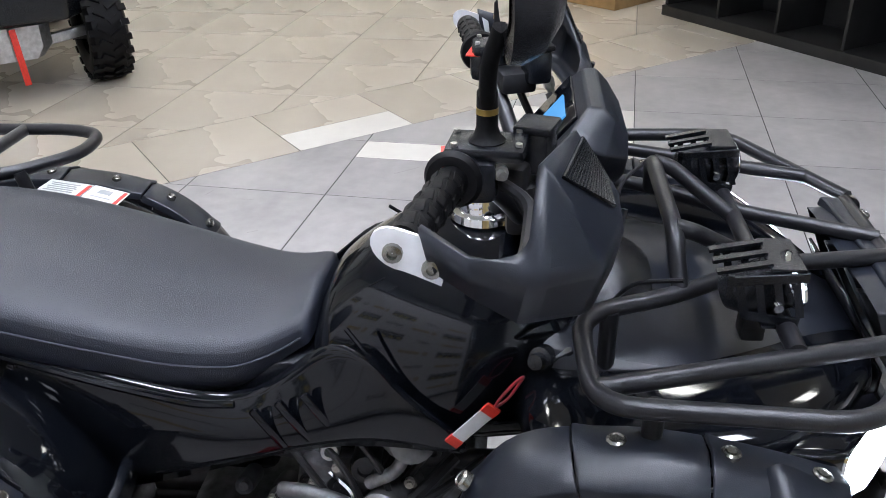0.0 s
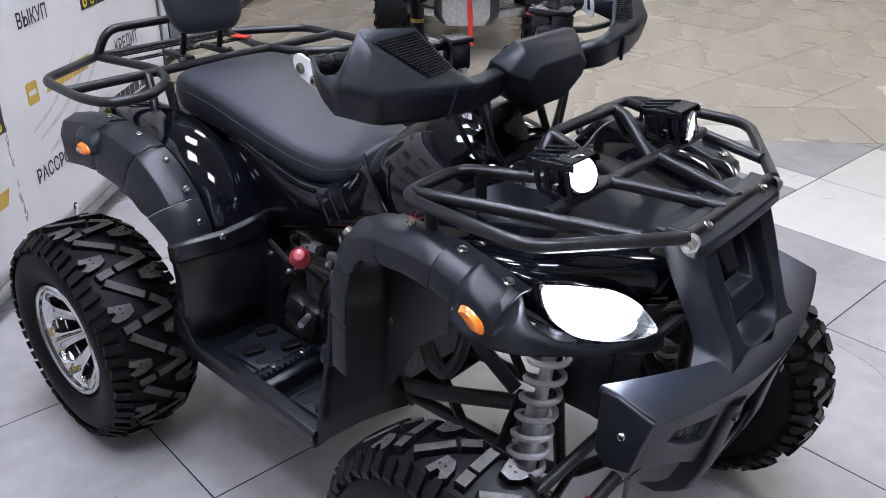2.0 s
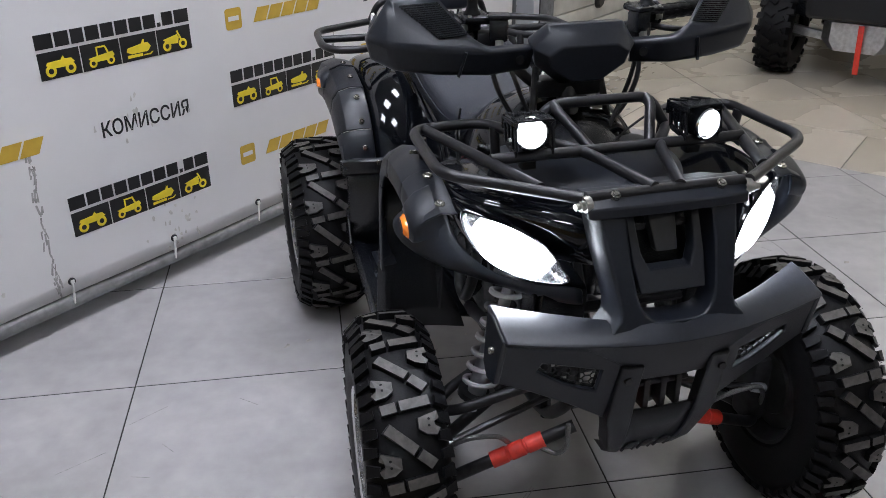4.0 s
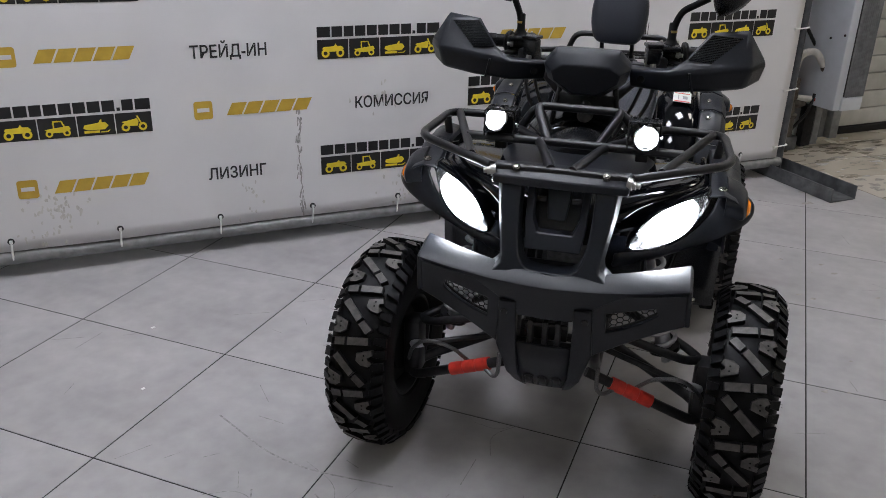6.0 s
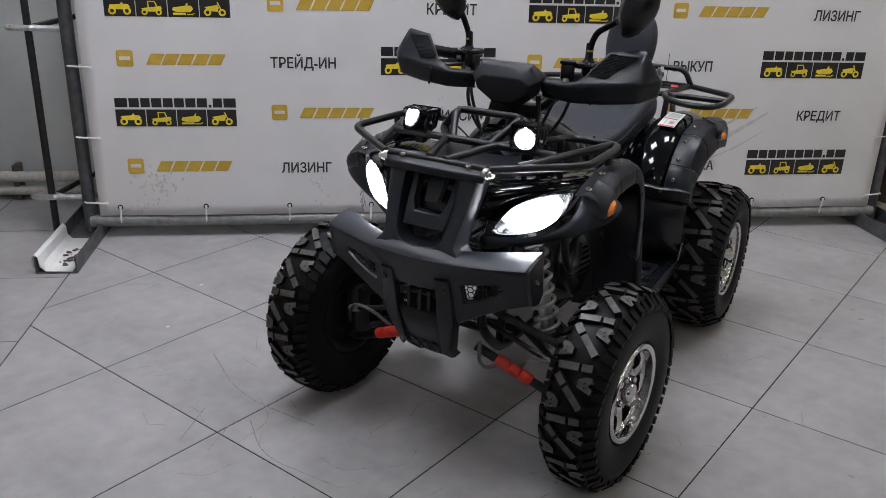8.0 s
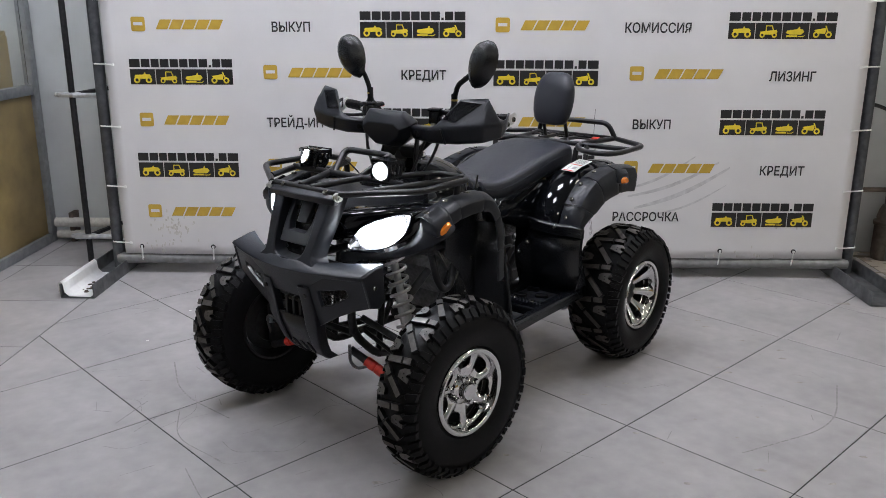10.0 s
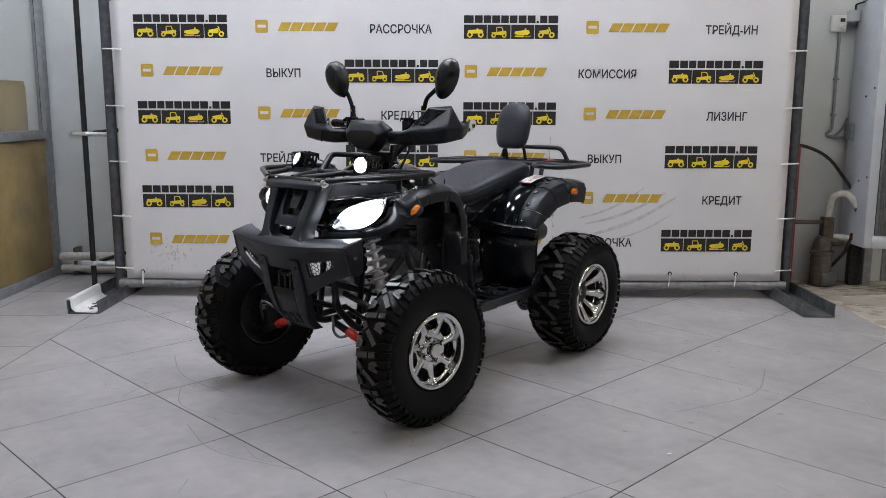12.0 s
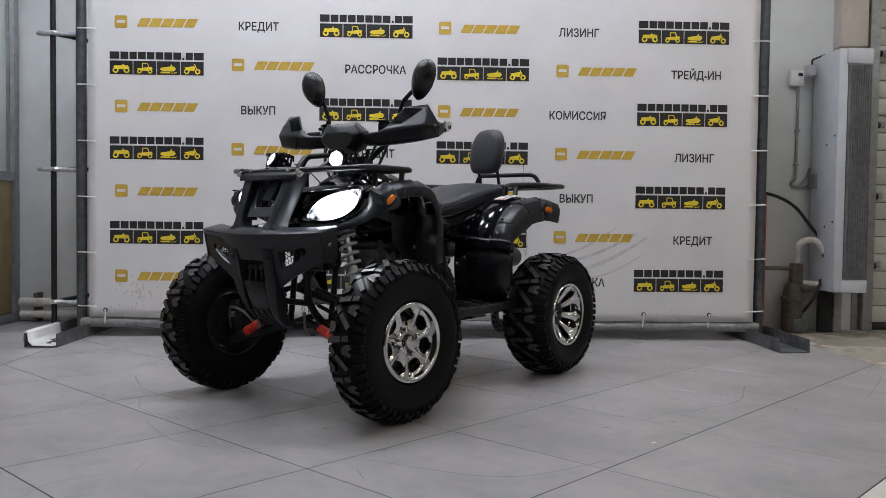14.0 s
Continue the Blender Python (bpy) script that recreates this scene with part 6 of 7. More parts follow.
for s in (1, -1):
    bm = add_prism(bmesh.new(), [(-0.275, 0.375), (-0.195, 0.372), (-0.262, 0.455)], lambda a, b, c: Vector((a, (0.400 - 0.06 * (b - 0.37) - c) * s, b)), 0.004)
    qpart("gusset", bm, M_SATIN, "satin black gusset behind the footboard", False)
for s in (1, -1):
    inner = qpart("inner_fender", box((0.685, 0.150 * s, 0.605), (0.11, 0.10, 0.165), Matrix.Rotation(radians(8), 3, "Y"), 0.02), M_SATIN, "black inner fender behind the bumper")
    part("inner_rib", clean(box((0.70, 0.204 * s, 0.61), (0.05, 0.008, 0.13), Matrix.Rotation(radians(8), 3, "Y"), 0.003)), M_SATIN, inner)
qpart("inner_body", box((-0.10, 0, 0.685), (0.48, 0.25, 0.15), None, 0.02), M_SATIN, "black inner body under the seat")

# -- frame, engine, suspension --
chassis = qpart("chassis", tube([(0.72, 0.11, 0.40), (0.60, 0.11, 0.28), (-0.45, 0.12, 0.27), (-0.60, 0.12, 0.42), (-0.50, 0.13, 0.70), (0.10, 0.12, 0.60), (0.72, 0.11, 0.62)], 0.014, 0.06, True, 10), M_DARKMETAL, "black tubular steel chassis")
part("chassis_rail", tube([(0.72, -0.11, 0.40), (0.60, -0.11, 0.28), (-0.45, -0.12, 0.27), (-0.60, -0.12, 0.42), (-0.50, -0.13, 0.70), (0.10, -0.12, 0.60), (0.72, -0.11, 0.62)], 0.014, 0.06, True, 10), M_DARKMETAL, chassis)
for p, q in (((0.72, 0.11, 0.40), (0.72, -0.11, 0.40)), ((0.72, 0.11, 0.62), (0.72, -0.11, 0.62)), ((0.45, 0.11, 0.28), (0.45, -0.11, 0.28)), ((0.15, 0.11, 0.60), (0.35, 0.11, 0.275)), ((0.15, -0.11, 0.60), (0.35, -0.11, 0.275)),
             ((0.72, 0.11, 0.40), (0.72, 0.11, 0.62)), ((0.72, -0.11, 0.40), (0.72, -0.11, 0.62)), ((0.60, 0.11, 0.28), (0.56, 0.11, 0.62)), ((0.60, -0.11, 0.28), (0.56, -0.11, 0.62))):
    part("cross_tube", tube([p, q], 0.012, 0, segs=8), M_DARKMETAL, chassis)
part("skid_plate", clean(box((-0.12, 0, 0.255), (0.66, 0.24, 0.006))), M_DARKMETAL, chassis)
for y in (-0.150, 0.150):
    part("side_tube", tube([(0.16, y, 0.318), (0.30, y, 0.352), (0.54, y * 0.86, 0.432)], 0.017, 0.05, segs=10), M_DARKMETAL, chassis)
    part("side_tube", tube([(0.385, y, 0.545), (0.500, y * 0.9, 0.450)], 0.015, 0, segs=10), M_DARKMETAL, chassis)
engine = qpart("engine", box((0.03, 0.0, 0.40), (0.34, 0.26, 0.20), None, 0.03), M_CAST, "cast alloy engine with black fan cover")
part("cylinder_head", clean(box((0.20, 0.0, 0.49), (0.14, 0.18, 0.16), Matrix.Rotation(radians(35), 3, "Y"), 0.02)), M_CAST, engine)
for i in range(6):
    part("cooling_fin", clean(box((0.155 + 0.016 * i, 0, 0.465 + 0.010 * i), (0.006, 0.22, 0.17), Matrix.Rotation(radians(35), 3, "Y"), 0.002)), M_CAST, engine)
part("carburettor", clean(lathe([(0.0005, -0.05), (0.026, -0.05), (0.030, -0.02), (0.024, 0.0), (0.032, 0.01), (0.032, 0.045), (0.0005, 0.05)], 20, axis_to((0.195, -0.150, 0.672), (0.3, -0.6, 0.4)))), M_CAST, engine, "alloy carburettor")
for i, (x, y, z, r) in enumerate(((0.145, -0.165, 0.628, 0.020), (0.098, -0.160, 0.650, 0.013), (0.235, -0.170, 0.668, 0.012), (0.165, -0.165, 0.700, 0.009))):
    part("engine_boss", clean(lathe([(0.0005, 0.006), (r * 0.5, 0.006), (r * 0.55, 0.012), (r * 0.9, 0.012), (r, 0.006), (r, -0.05)], 16, axis_to((x, y, z), (0.1, -1, 0.25)))), M_DARKMETAL if i % 2 == 0 else M_ZINC, engine)
part("cast_cover", clean(box((0.12, -0.130, 0.560), (0.16, 0.05, 0.09), Matrix.Rotation(0.2, 3, "Y"), 0.014)), M_CAST, engine)
for i in range(3):
    part("fuel_hose", tube([(0.04 + 0.05 * i, -0.16, 0.66), (0.07 + 0.05 * i, -0.185, 0.64), (0.10 + 0.04 * i, -0.18, 0.58), (0.08 + 0.04 * i, -0.15, 0.52)], 0.005, 0.03, segs=8), M_HOSEBLACK, engine)
part("air_box", clean(box((-0.12, 0, 0.60), (0.24, 0.20, 0.12), None, 0.02)), M_SATIN, engine)
for s in (1, -1):
    m = axis_to((0.098 if s < 0 else 0.145, 0.165 * s, 0.452 if s < 0 else 0.425), (0.15, s, 0.15))
    fan = part("fan_cover", clean(lathe([(0.102, -0.06), (0.104, 0.0), (0.096, 0.022), (0.074, 0.030), (0.072, 0.016)], 36, m)), M_SATIN, engine, "round black fan cover")
    for i in range(8):
        u = -0.063 + 0.018 * i
        ln = 2 * math.sqrt(max(0.072 ** 2 - u * u, 0))
        bmx = box((0, 0, 0), (ln, 0.008, 0.010))
        bmesh.ops.transform(bmx, matrix=m @ Matrix.Translation((0, u, 0.022)), verts=bmx.verts)
        part("fan_slat", clean(bmx), M_SATIN, fan)
    volute = [m @ Vector((0.100 * math.cos(t), 0.100 * math.sin(t), -0.010)) for t in (0.3 + 0.26 * k for k in range(22))]
    part("volute", clean(add_tube(bmesh.new(), volute, 0.024, 0, False, 12, True, [0.014 + 0.0006 * k for k in range(22)])), M_SATIN, fan)
    if s < 0:
        # starter motor, linkage blocks and bright castings beside the fan
        part("starter_motor", clean(lathe([(0.0005, 0.05), (0.020, 0.05), (0.028, 0.044), (0.028, -0.02), (0.034, -0.022), (0.034, -0.05), (0.0005, -0.05)], 20, axis_to((0.175, -0.165, 0.570), (-0.2, -1, 0.35)))), M_CAST, engine, "grey cast starter motor")
        for pts, r in (([(0.030, -0.178, 0.590), (0.075, -0.192, 0.602), (0.120, -0.186, 0.578), (0.140, -0.180, 0.545)], 0.011), ([(0.060, -0.176, 0.540), (0.105, -0.190, 0.548), (0.150, -0.184, 0.530)], 0.008), ([(0.150, -0.180, 0.612), (0.190, -0.186, 0.640), (0.205, -0.176, 0.676)], 0.009)):
            part("bright_casting", clean(tube(pts, r, 0.02, segs=10)), M_CAST, engine, "alloy casting")
        for k in range(7):
            part("castle_bolt", clean(lathe([(0.0005, 0.006), (0.0045, 0.006), (0.005, 0.0), (0.007, 0.0), (0.007, -0.01)], 8, axis_to((0.01 + 0.032 * k, -0.170 - 0.004 * (k % 3), 0.560 + 0.022 * (k % 4)), (0.1, -1, 0.4)))), M_BOLT, engine)
        part("terminal", clean(lathe([(0.0005, 0.012), (0.012, 0.012), (0.013, -0.006)], 12, axis_to((0.165, -0.217, 0.588), (-0.2, -1, 0.35)))), M_DARKMETAL, engine)
        for x, z, w_, h_ in ((-0.075, 0.425, 0.05, 0.06), (-0.03, 0.405, 0.04, 0.09), (-0.085, 0.375, 0.07, 0.035)):
            part("linkage_block", clean(box((x, -0.185, z), (w_, 0.04, h_), Matrix.Rotation(0.3, 3, "Y"), 0.006)), M_DARKMETAL, engine)
        part("linkage_pin", clean(lathe([(0.0005, 0.03), (0.008, 0.03), (0.008, -0.03)], 10, axis_to((-0.02, -0.215, 0.43), (0.4, -1, 0)))), M_ZINC, engine)
        for x, z, r in ((0.02, 0.555, 0.018), (0.06, 0.585, 0.013), (0.105, 0.575, 0.022), (0.13, 0.615, 0.011), (-0.03, 0.57, 0.014)):
            part("cast_boss", clean(lathe([(0.0005, 0.016), (r * 0.45, 0.016), (r * 0.5, 0.010), (r * 0.85, 0.012), (r, 0.004), (r, -0.05)], 16, axis_to((x, -0.150, z), (0.1, -1, 0.5)))), M_DARKMETAL, engine)
    else:
        part("crankcase_cover", clean(lathe([(0.0005, 0.03), (0.05, 0.03), (0.072, 0.02), (0.076, -0.02)], 28, axis_to((-0.06, 0.125 * s, 0.40), (0, s, 0)))), M_DARKMETAL, engine)
    for i in range(5):
        rnd = random.Random(i * 7 + s)
        pts = [(0.30 - 0.10 * i * 0.4, 0.13 * s, 0.62), (0.22 - 0.03 * i, (0.17 + 0.02 * rnd.random()) * s, 0.575 - 0.01 * i), (0.10 - 0.05 * i, (0.165 + 0.02 * rnd.random()) * s, 0.52 + 0.03 * rnd.random()), (0.02 - 0.02 * i, 0.12 * s, 0.45 + 0.05 * rnd.random())]
        part("hose", tube(pts, 0.006 + 0.003 * (i % 2), 0.06, segs=8), M_HOSEBLACK, engine)
    part("pipe_union", clean(lathe([(0.0005, 0.03), (0.012, 0.03), (0.012, 0.0), (0.016, 0.0), (0.016, -0.025), (0.0005, -0.03)], 14, axis_to((0.06, 0.165 * s, 0.555), (0.4, s, 0.2)))), M_ZINC, engine)
    part("clip", tube([(0.09, 0.15 * s, 0.60), (0.13, 0.175 * s, 0.585), (0.12, 0.18 * s, 0.55), (0.08, 0.17 * s, 0.545)], 0.004, 0.02, segs=6), M_CHROME, engine)
lever = qpart("gear_lever", tube([(-0.15, -0.200, 0.575), (-0.06, -0.225, 0.565), (-0.01, -0.240, 0.585)], 0.005, 0.02, segs=8), M_DARKMETAL, "gear lever with a dark red knob")
part("knob", clean(lathe([(0.0005, 0.026), (0.012, 0.024), (0.021, 0.014), (0.023, 0.0), (0.019, -0.014), (0.009, -0.021), (0.0005, -0.022)], 10, axis_to((0.006, -0.242, 0.600), (0.5, -0.5, 0.8)))), M_KNOB, lever, "dark red plastic knob")

for s in (1, -1):
    # front shock absorber
    a, b = Vector((0.622, 0.198 * s, 0.690)), Vector((0.620, 0.288 * s, 0.350))
    d = (b - a).normalized()
    L = (b - a).length
    m = axis_to(a, d)
    shock = qpart("shock_absorber", lathe([(0.0005, 0.0), (0.012, 0.0), (0.012, L * 0.45), (0.020, L * 0.45), (0.020, L * 0.92), (0.012, L * 0.94), (0.012, L), (0.0005, L)], 16, m), M_ZINC, "shock absorber with a pale grey coil spring")
    pts = []
    turns, n = 8, 14
    for i in range(turns * n + 1):
        t = i / (turns * n)
        ang = 2 * math.pi * i / n
        pts.append(m @ Vector((0.032 * math.cos(ang), 0.032 * math.sin(ang), L * (0.10 + 0.78 * t))))
    part("spring", clean(add_tube(bmesh.new(), pts, 0.0058, 0, False, 8)), M_SPRING, shock, "pale grey coil spring")
    for h in (0.09, 0.89):
        part("spring_seat", clean(lathe([(0.012, -0.006), (0.039, -0.006), (0.039, 0.006), (0.012, 0.006)], 20, axis_to(a + d * L * h, d))), M_DARKMETAL, shock)
    # wishbones, knuckle, tie rod, brake hose
    arm = qpart("lower_wishbone", tube([mirror_y(p, s) for p in ((0.712, 0.095, 0.335), (0.670, 0.370, 0.215), (0.630, 0.400, 0.210), (0.570, 0.370, 0.218), (0.462, 0.095, 0.320))], 0.0135, 0.04, segs=10), M_DARKMETAL, "black lower wishbone")
    p0, p1 = Vector((0.712, 0.095 * s, 0.335)), Vector((0.670, 0.370 * s, 0.215))
    dd = (p1 - p0).normalized()
    part("red_sleeve", clean(lathe([(0.013, -0.058), (0.0175, -0.058), (0.0175, -0.022), (0.0155, -0.020), (0.0155, -0.016), (0.0175, -0.014), (0.0175, 0.016), (0.0155, 0.018), (0.0155, 0.022), (0.0175, 0.024), (0.0175, 0.058), (0.013, 0.058)], 16, axis_to(p0.lerp(p1, 0.42), dd))), M_RED, arm, "red plastic sleeve")
    part("upper_wishbone", tube([mirror_y(p, s) for p in ((0.692, 0.130, 0.450), (0.650, 0.330, 0.375), (0.620, 0.375, 0.365), (0.580, 0.330, 0.378), (0.512, 0.130, 0.445))], 0.0115, 0.04, segs=10), M_DARKMETAL, arm)
    part("tie_rod", tube([mirror_y(p, s) for p in ((0.652, 0.10, 0.385), (0.680, 0.370, 0.315))], 0.008, 0, segs=8), M_DARKMETAL, arm)
    part("rod_end", clean(lathe([(0.0005, -0.02), (0.010, -0.02), (0.012, 0.0), (0.010, 0.014), (0.0005, 0.02)], 12, axis_to(mirror_y((0.680, 0.365, 0.318), s), (0, s, -0.2)))), M_ZINC, arm)
    part("knuckle", clean(box(mirror_y((0.630, 0.385, 0.290), s), (0.07, 0.05, 0.17), None, 0.015)), M_DARKMETAL, arm)
    part("brake_hose", tube([mirror_y(p, s) for p in ((0.672, 0.220, 0.285), (0.712, 0.260, 0.345), (0.720, 0.330, 0.360), (0.680, 0.380, 0.300), (0.660, 0.392, 0.255))], 0.0055, 0.05, segs=8), M_BRAID, arm, "braided brake hose")
    part("brake_hose", tube([mirror_y(p, s) for p in ((0.697, 0.185, 0.300), (0.732, 0.140, 0.285), (0.747, 0.125, 0.310), (0.747, 0.125, 0.370))], 0.0055, 0.04, segs=8), M_BRAID, arm)
axle = qpart("rear_axle", tube([(RX, -0.34, 0.288), (RX, 0.34, 0.288)], 0.022, 0, segs=14), M_DARKMETAL, "rear axle with drilled brake disc")
disc = lathe([(0.030, -0.003), (0.092, -0.003), (0.092, 0.003), (0.030, 0.003)], 40, axis_to((RX + 0.11, 0.20, 0.27), (0, 1, 0)))
bmd = clean(disc)
dob = part("brake_disc", bmd, M_ZINC, axle, "drilled steel brake disc")
for k in range(16):
    a = 2 * math.pi * k / 16
    for rr_ in (0.060, 0.078):
        part("drilling", clean(lathe([(0.0005, 0.0), (0.006, 0.0), (0.006, -0.0072), (0.0005, -0.0072)], 8, axis_to((RX + 0.11 + rr_ * math.cos(a + rr_ * 9), 0.2036, 0.27 + rr_ * math.sin(a + rr_ * 9)), (0, 1, 0)))), M_DARKMETAL, dob)
part("swing_arm", tube([(-0.15, 0.10, 0.33), (RX, 0.14, 0.288)], 0.024, 0, segs=10), M_DARKMETAL, axle)
part("swing_arm", tube([(-0.15, -0.10, 0.33), (RX, -0.14, 0.288)], 0.024, 0, segs=10), M_DARKMETAL, axle)
part("sprocket", clean(lathe([(0.02, -0.004), (0.085, -0.004), (0.085, 0.004), (0.02, 0.004)], 30, axis_to((RX, -0.16, 0.288), (0, 1, 0)))), M_DARKMETAL, axle)
qpart("tail_section", box((-0.50, 0, 0.73), (0.26, 0.30, 0.10), None, 0.03), M_SATIN, "black tail section under the rear rack")
qpart("muffler", lathe([(0.0005, 0.0), (0.035, 0.0), (0.048, 0.02), (0.048, 0.30), (0.03, 0.33), (0.0005, 0.33)], 20, axis_to((-0.42, 0.10, 0.50), (-1, 0.0, 0.1))), M_DARKMETAL, "dark steel muffler")

# -- labels, key and tag --
def label_plate(p, u, v, w, h, bars, name_label):
    u, v = Vector(u).normalized(), Vector(v)
    nrm = u.cross(v).normalized()
    v = nrm.cross(u).normalized()
    o = Vector(p)
    ob = qpart("warning_label", add_prism(bmesh.new(), [(-w / 2, -h / 2), (w / 2, -h / 2), (w / 2, h / 2), (-w / 2, h / 2)], lambda a, b, c: o + u * a + v * b + nrm * c, 0.0012), M_LABEL, name_label, False)
    for a, b, bw, bh, m_ in bars:
        part("printed_bar", clean(add_prism(bmesh.new(), [(a - bw / 2, b - bh / 2), (a + bw / 2, b - bh / 2), (a + bw / 2, b + bh / 2), (a - bw / 2, b + bh / 2)], lambda x, y, c: o + u * x + v * y + nrm * (0.0014 + c), 0.0006)), m_, ob, "", False)
    return ob


for x, bars in ((-0.395, [(-0.005, 0.018 - 0.008 * i, 0.05 - 0.006 * (i % 2), 0.003, M_LABELGREY) for i in range(5)] + [(0.034, 0, 0.006, 0.05, M_RED)]),
                (-0.325, [(-0.004, 0.010, 0.022, 0.016, M_LABELGREY), (-0.004, -0.012, 0.034, 0.003, M_LABELGREY), (0.026, 0, 0.006, 0.05, M_RED)])):
    label_plate((x - 0.045, 0.254, 0.8245 if x < -0.36 else 0.8125), (1, 0, -0.14 if x < -0.36 else -0.24), (0, 1, -0.06), 0.075 if x < -0.36 else 0.062, 0.060, bars, "pale warning label with red bars")
key = qpart("ignition_key", lathe([(0.0005, 0.0), (0.014, 0.0), (0.014, 0.018), (0.009, 0.02), (0.009, 0.035), (0.0005, 0.036)], 14, axis_to((0.372, -0.168, 0.818), (-0.35, -0.85, 0.30))), M_SATIN, "ignition lock with key and paper tag")
part("key_ring", tube([(0.349, -0.203, 0.814), (0.338, -0.214, 0.812), (0.321, -0.222, 0.794), (0.314, -0.222, 0.779), (0.330, -0.212, 0.785)], 0.0018, 0.02, True, 6), M_KNOB, key)
part("bracket_strip", clean(box((0.385, -0.156, 0.808), (0.06, 0.05, 0.03), Matrix.Rotation(radians(-30), 3, "Y"), 0.008)), M_SATIN, key)
o, u, v = Vector((0.314, -0.222, 0.781)), Vector((-0.62, 0.10, -0.78)).normalized(), Vector((0.78, 0.0, -0.62)).normalized()
w_ = u.cross(v)
part("paper_tag", clean(add_prism(bmesh.new(), [(0, -0.0085), (0.080, -0.0085), (0.080, 0.0085), (0, 0.0085)], lambda a, b, c: o + u * a + v * b + w_ * c, 0.002)), M_LABEL, key, "white paper tag with red ends")
for a in (0.006, 0.076):
    part("tag_edge", clean(add_prism(bmesh.new(), [(a - 0.007, -0.009), (a + 0.007, -0.009), (a + 0.007, 0.009), (a - 0.007, 0.009)], lambda x, y, c: o + u * x + v * y + w_ * (c - 0.001), 0.004)), M_RED, key)

# ---- west side: glazed partition ----
part_w = thing("glazed_partition", "grey aluminium partition with yellowed plywood panels and glass above", "partition", pose(0, 0, 0), "", "structure")
for y in (0.66, -1.0, -2.7, -4.4):
    part("post", clean(box((WEST, y, 1.5), (0.06, 0.07, 3.0), None, 0.004)), M_ALU, part_w)
for y0, y1 in ((0.62, -0.96), (-1.04, -2.66), (-2.74, -4.36)):
    c, ln = (y0 + y1) / 2, y0 - y1
    for z, h in ((0.03, 0.06), (0.97, 0.06), (2.9, 0.06)):
        part("rail", clean(box((WEST, c, z), (0.055, ln, h), None, 0.004)), M_ALU, part_w)
    part("lower_panel", clean(box((WEST, c, 0.50), (0.018, ln - 0.004, 0.876), None, 0.002)), M_PLY, part_w, "yellowed plywood panel")
    g = part("glass_pane", clean(box((WEST, c, 1.935), (0.008, ln - 0.004, 1.866))), M_GLASS, part_w, "clear glass pane")
    g.visible_shadow = False
cab = thing("cupboard", "dull brown cupboard standing behind the glass", "cupboard", pose(-3.10, 0.30, 0))
part("carcass", clean(box((0, 0, 0.66), (0.30, 0.60, 1.32), None, 0.006)), M_PLY, cab)
part("door", clean(box((0.156, 0, 0.66), (0.014, 0.57, 1.26), None, 0.004)), M_PLY, cab)
chair = thing("chair_back", "dark bent-tube chair standing behind the glass", "chair", pose(-3.02, -0.22, 0))
part("frame", clean(tube([(0.05, -0.16, 0.0), (0.02, -0.16, 1.30), (0.0, -0.10, 1.38), (0.0, 0.10, 1.38), (0.02, 0.16, 1.30), (0.05, 0.16, 0.0)], 0.016, 0.06, segs=8)), M_DARKMETAL, chair)
part("seat", clean(box((-0.05, 0, 0.46), (0.16, 0.34, 0.05), None, 0.012)), M_SEAT, chair)
skirt = thing("heating_pipe", "rusty cream heating pipes along the foot of the wall", "pipe", pose(0, 0, 0))
part("pipe", clean(tube([(-2.80, 0.63, 0.135), (-0.6, 0.63, 0.135)], 0.030, 0, segs=12)), M_HOSE, skirt)
part("pipe", clean(tube([(-2.80, 0.64, 0.055), (-0.6, 0.64, 0.055)], 0.026, 0, segs=12)), M_HOSE, skirt)
for x in (-2.7, -1.8, -0.8):
    part("bracket", clean(box((x, 0.672, 0.10), (0.03, 0.085, 0.19), None, 0.003)), M_PIPE, skirt)

# ---- east side: sectional door, air curtain, pump ----
door = thing("door_1", "white sectional garage door with dirty lower panels", "garage door", pose(0, 0, 0), "", "structure")
z = 0.05
k = 0
while z < 3.0:
    part("panel", clean(box((5.0, BACK_E + 0.03, z + 0.058), (4.1, 0.05, 0.112), None, 0.010)), M_DOORPANEL, door)
    z += 0.118
    k += 1
part("bottom_seal", clean(box((5.0, BACK_E + 0.02, 0.024), (4.1, 0.06, 0.044), None, 0.008)), M_HOSEBLACK, door, "black rubber seal")
for x in (2.90, 7.08):
    part("track", clean(box((x, BACK_E - 0.02, 1.5), (0.07, 0.09, 3.0), None, 0.006)), M_ALU, door)
    part("jamb", clean(box((x - 0.06 if x < 5 else x + 0.05, BACK_E + 0.02, 1.5), (0.045, 0.07, 3.0), None, 0.004)), M_ALU, door)
for z in (0.45, 0.92, 1.40, 1.88):
    part("hinge", clean(box((2.965, BACK_E - 0.012, z), (0.075, 0.035, 0.045), None, 0.006)), M_ALU, door)
    part("roller", clean(lathe([(0.0005, -0.012), (0.022, -0.012), (0.022, 0.012), (0.0005, 0.012)], 14, axis_to((2.945, BACK_E - 0.035, z - 0.008), (1, 0, 0)))), M_DARKMETAL, door)
part("handle", clean(lathe([(0.0005, 0.03), (0.045, 0.03), (0.06, 0.015), (0.062, -0.004)], 20, axis_to((4.15, BACK_E, 0.31), (0, -1, 0)))), M_DARKMETAL, door, "dark round handle")
column = tagged(part("column", clean(box((2.73, BACK_E - 0.06, 2.75), (0.18, 0.12, 1.7), None, 0.006)), M_CARTONPAINT), "cream boxed column above the air curtain", "column", "", "structure")
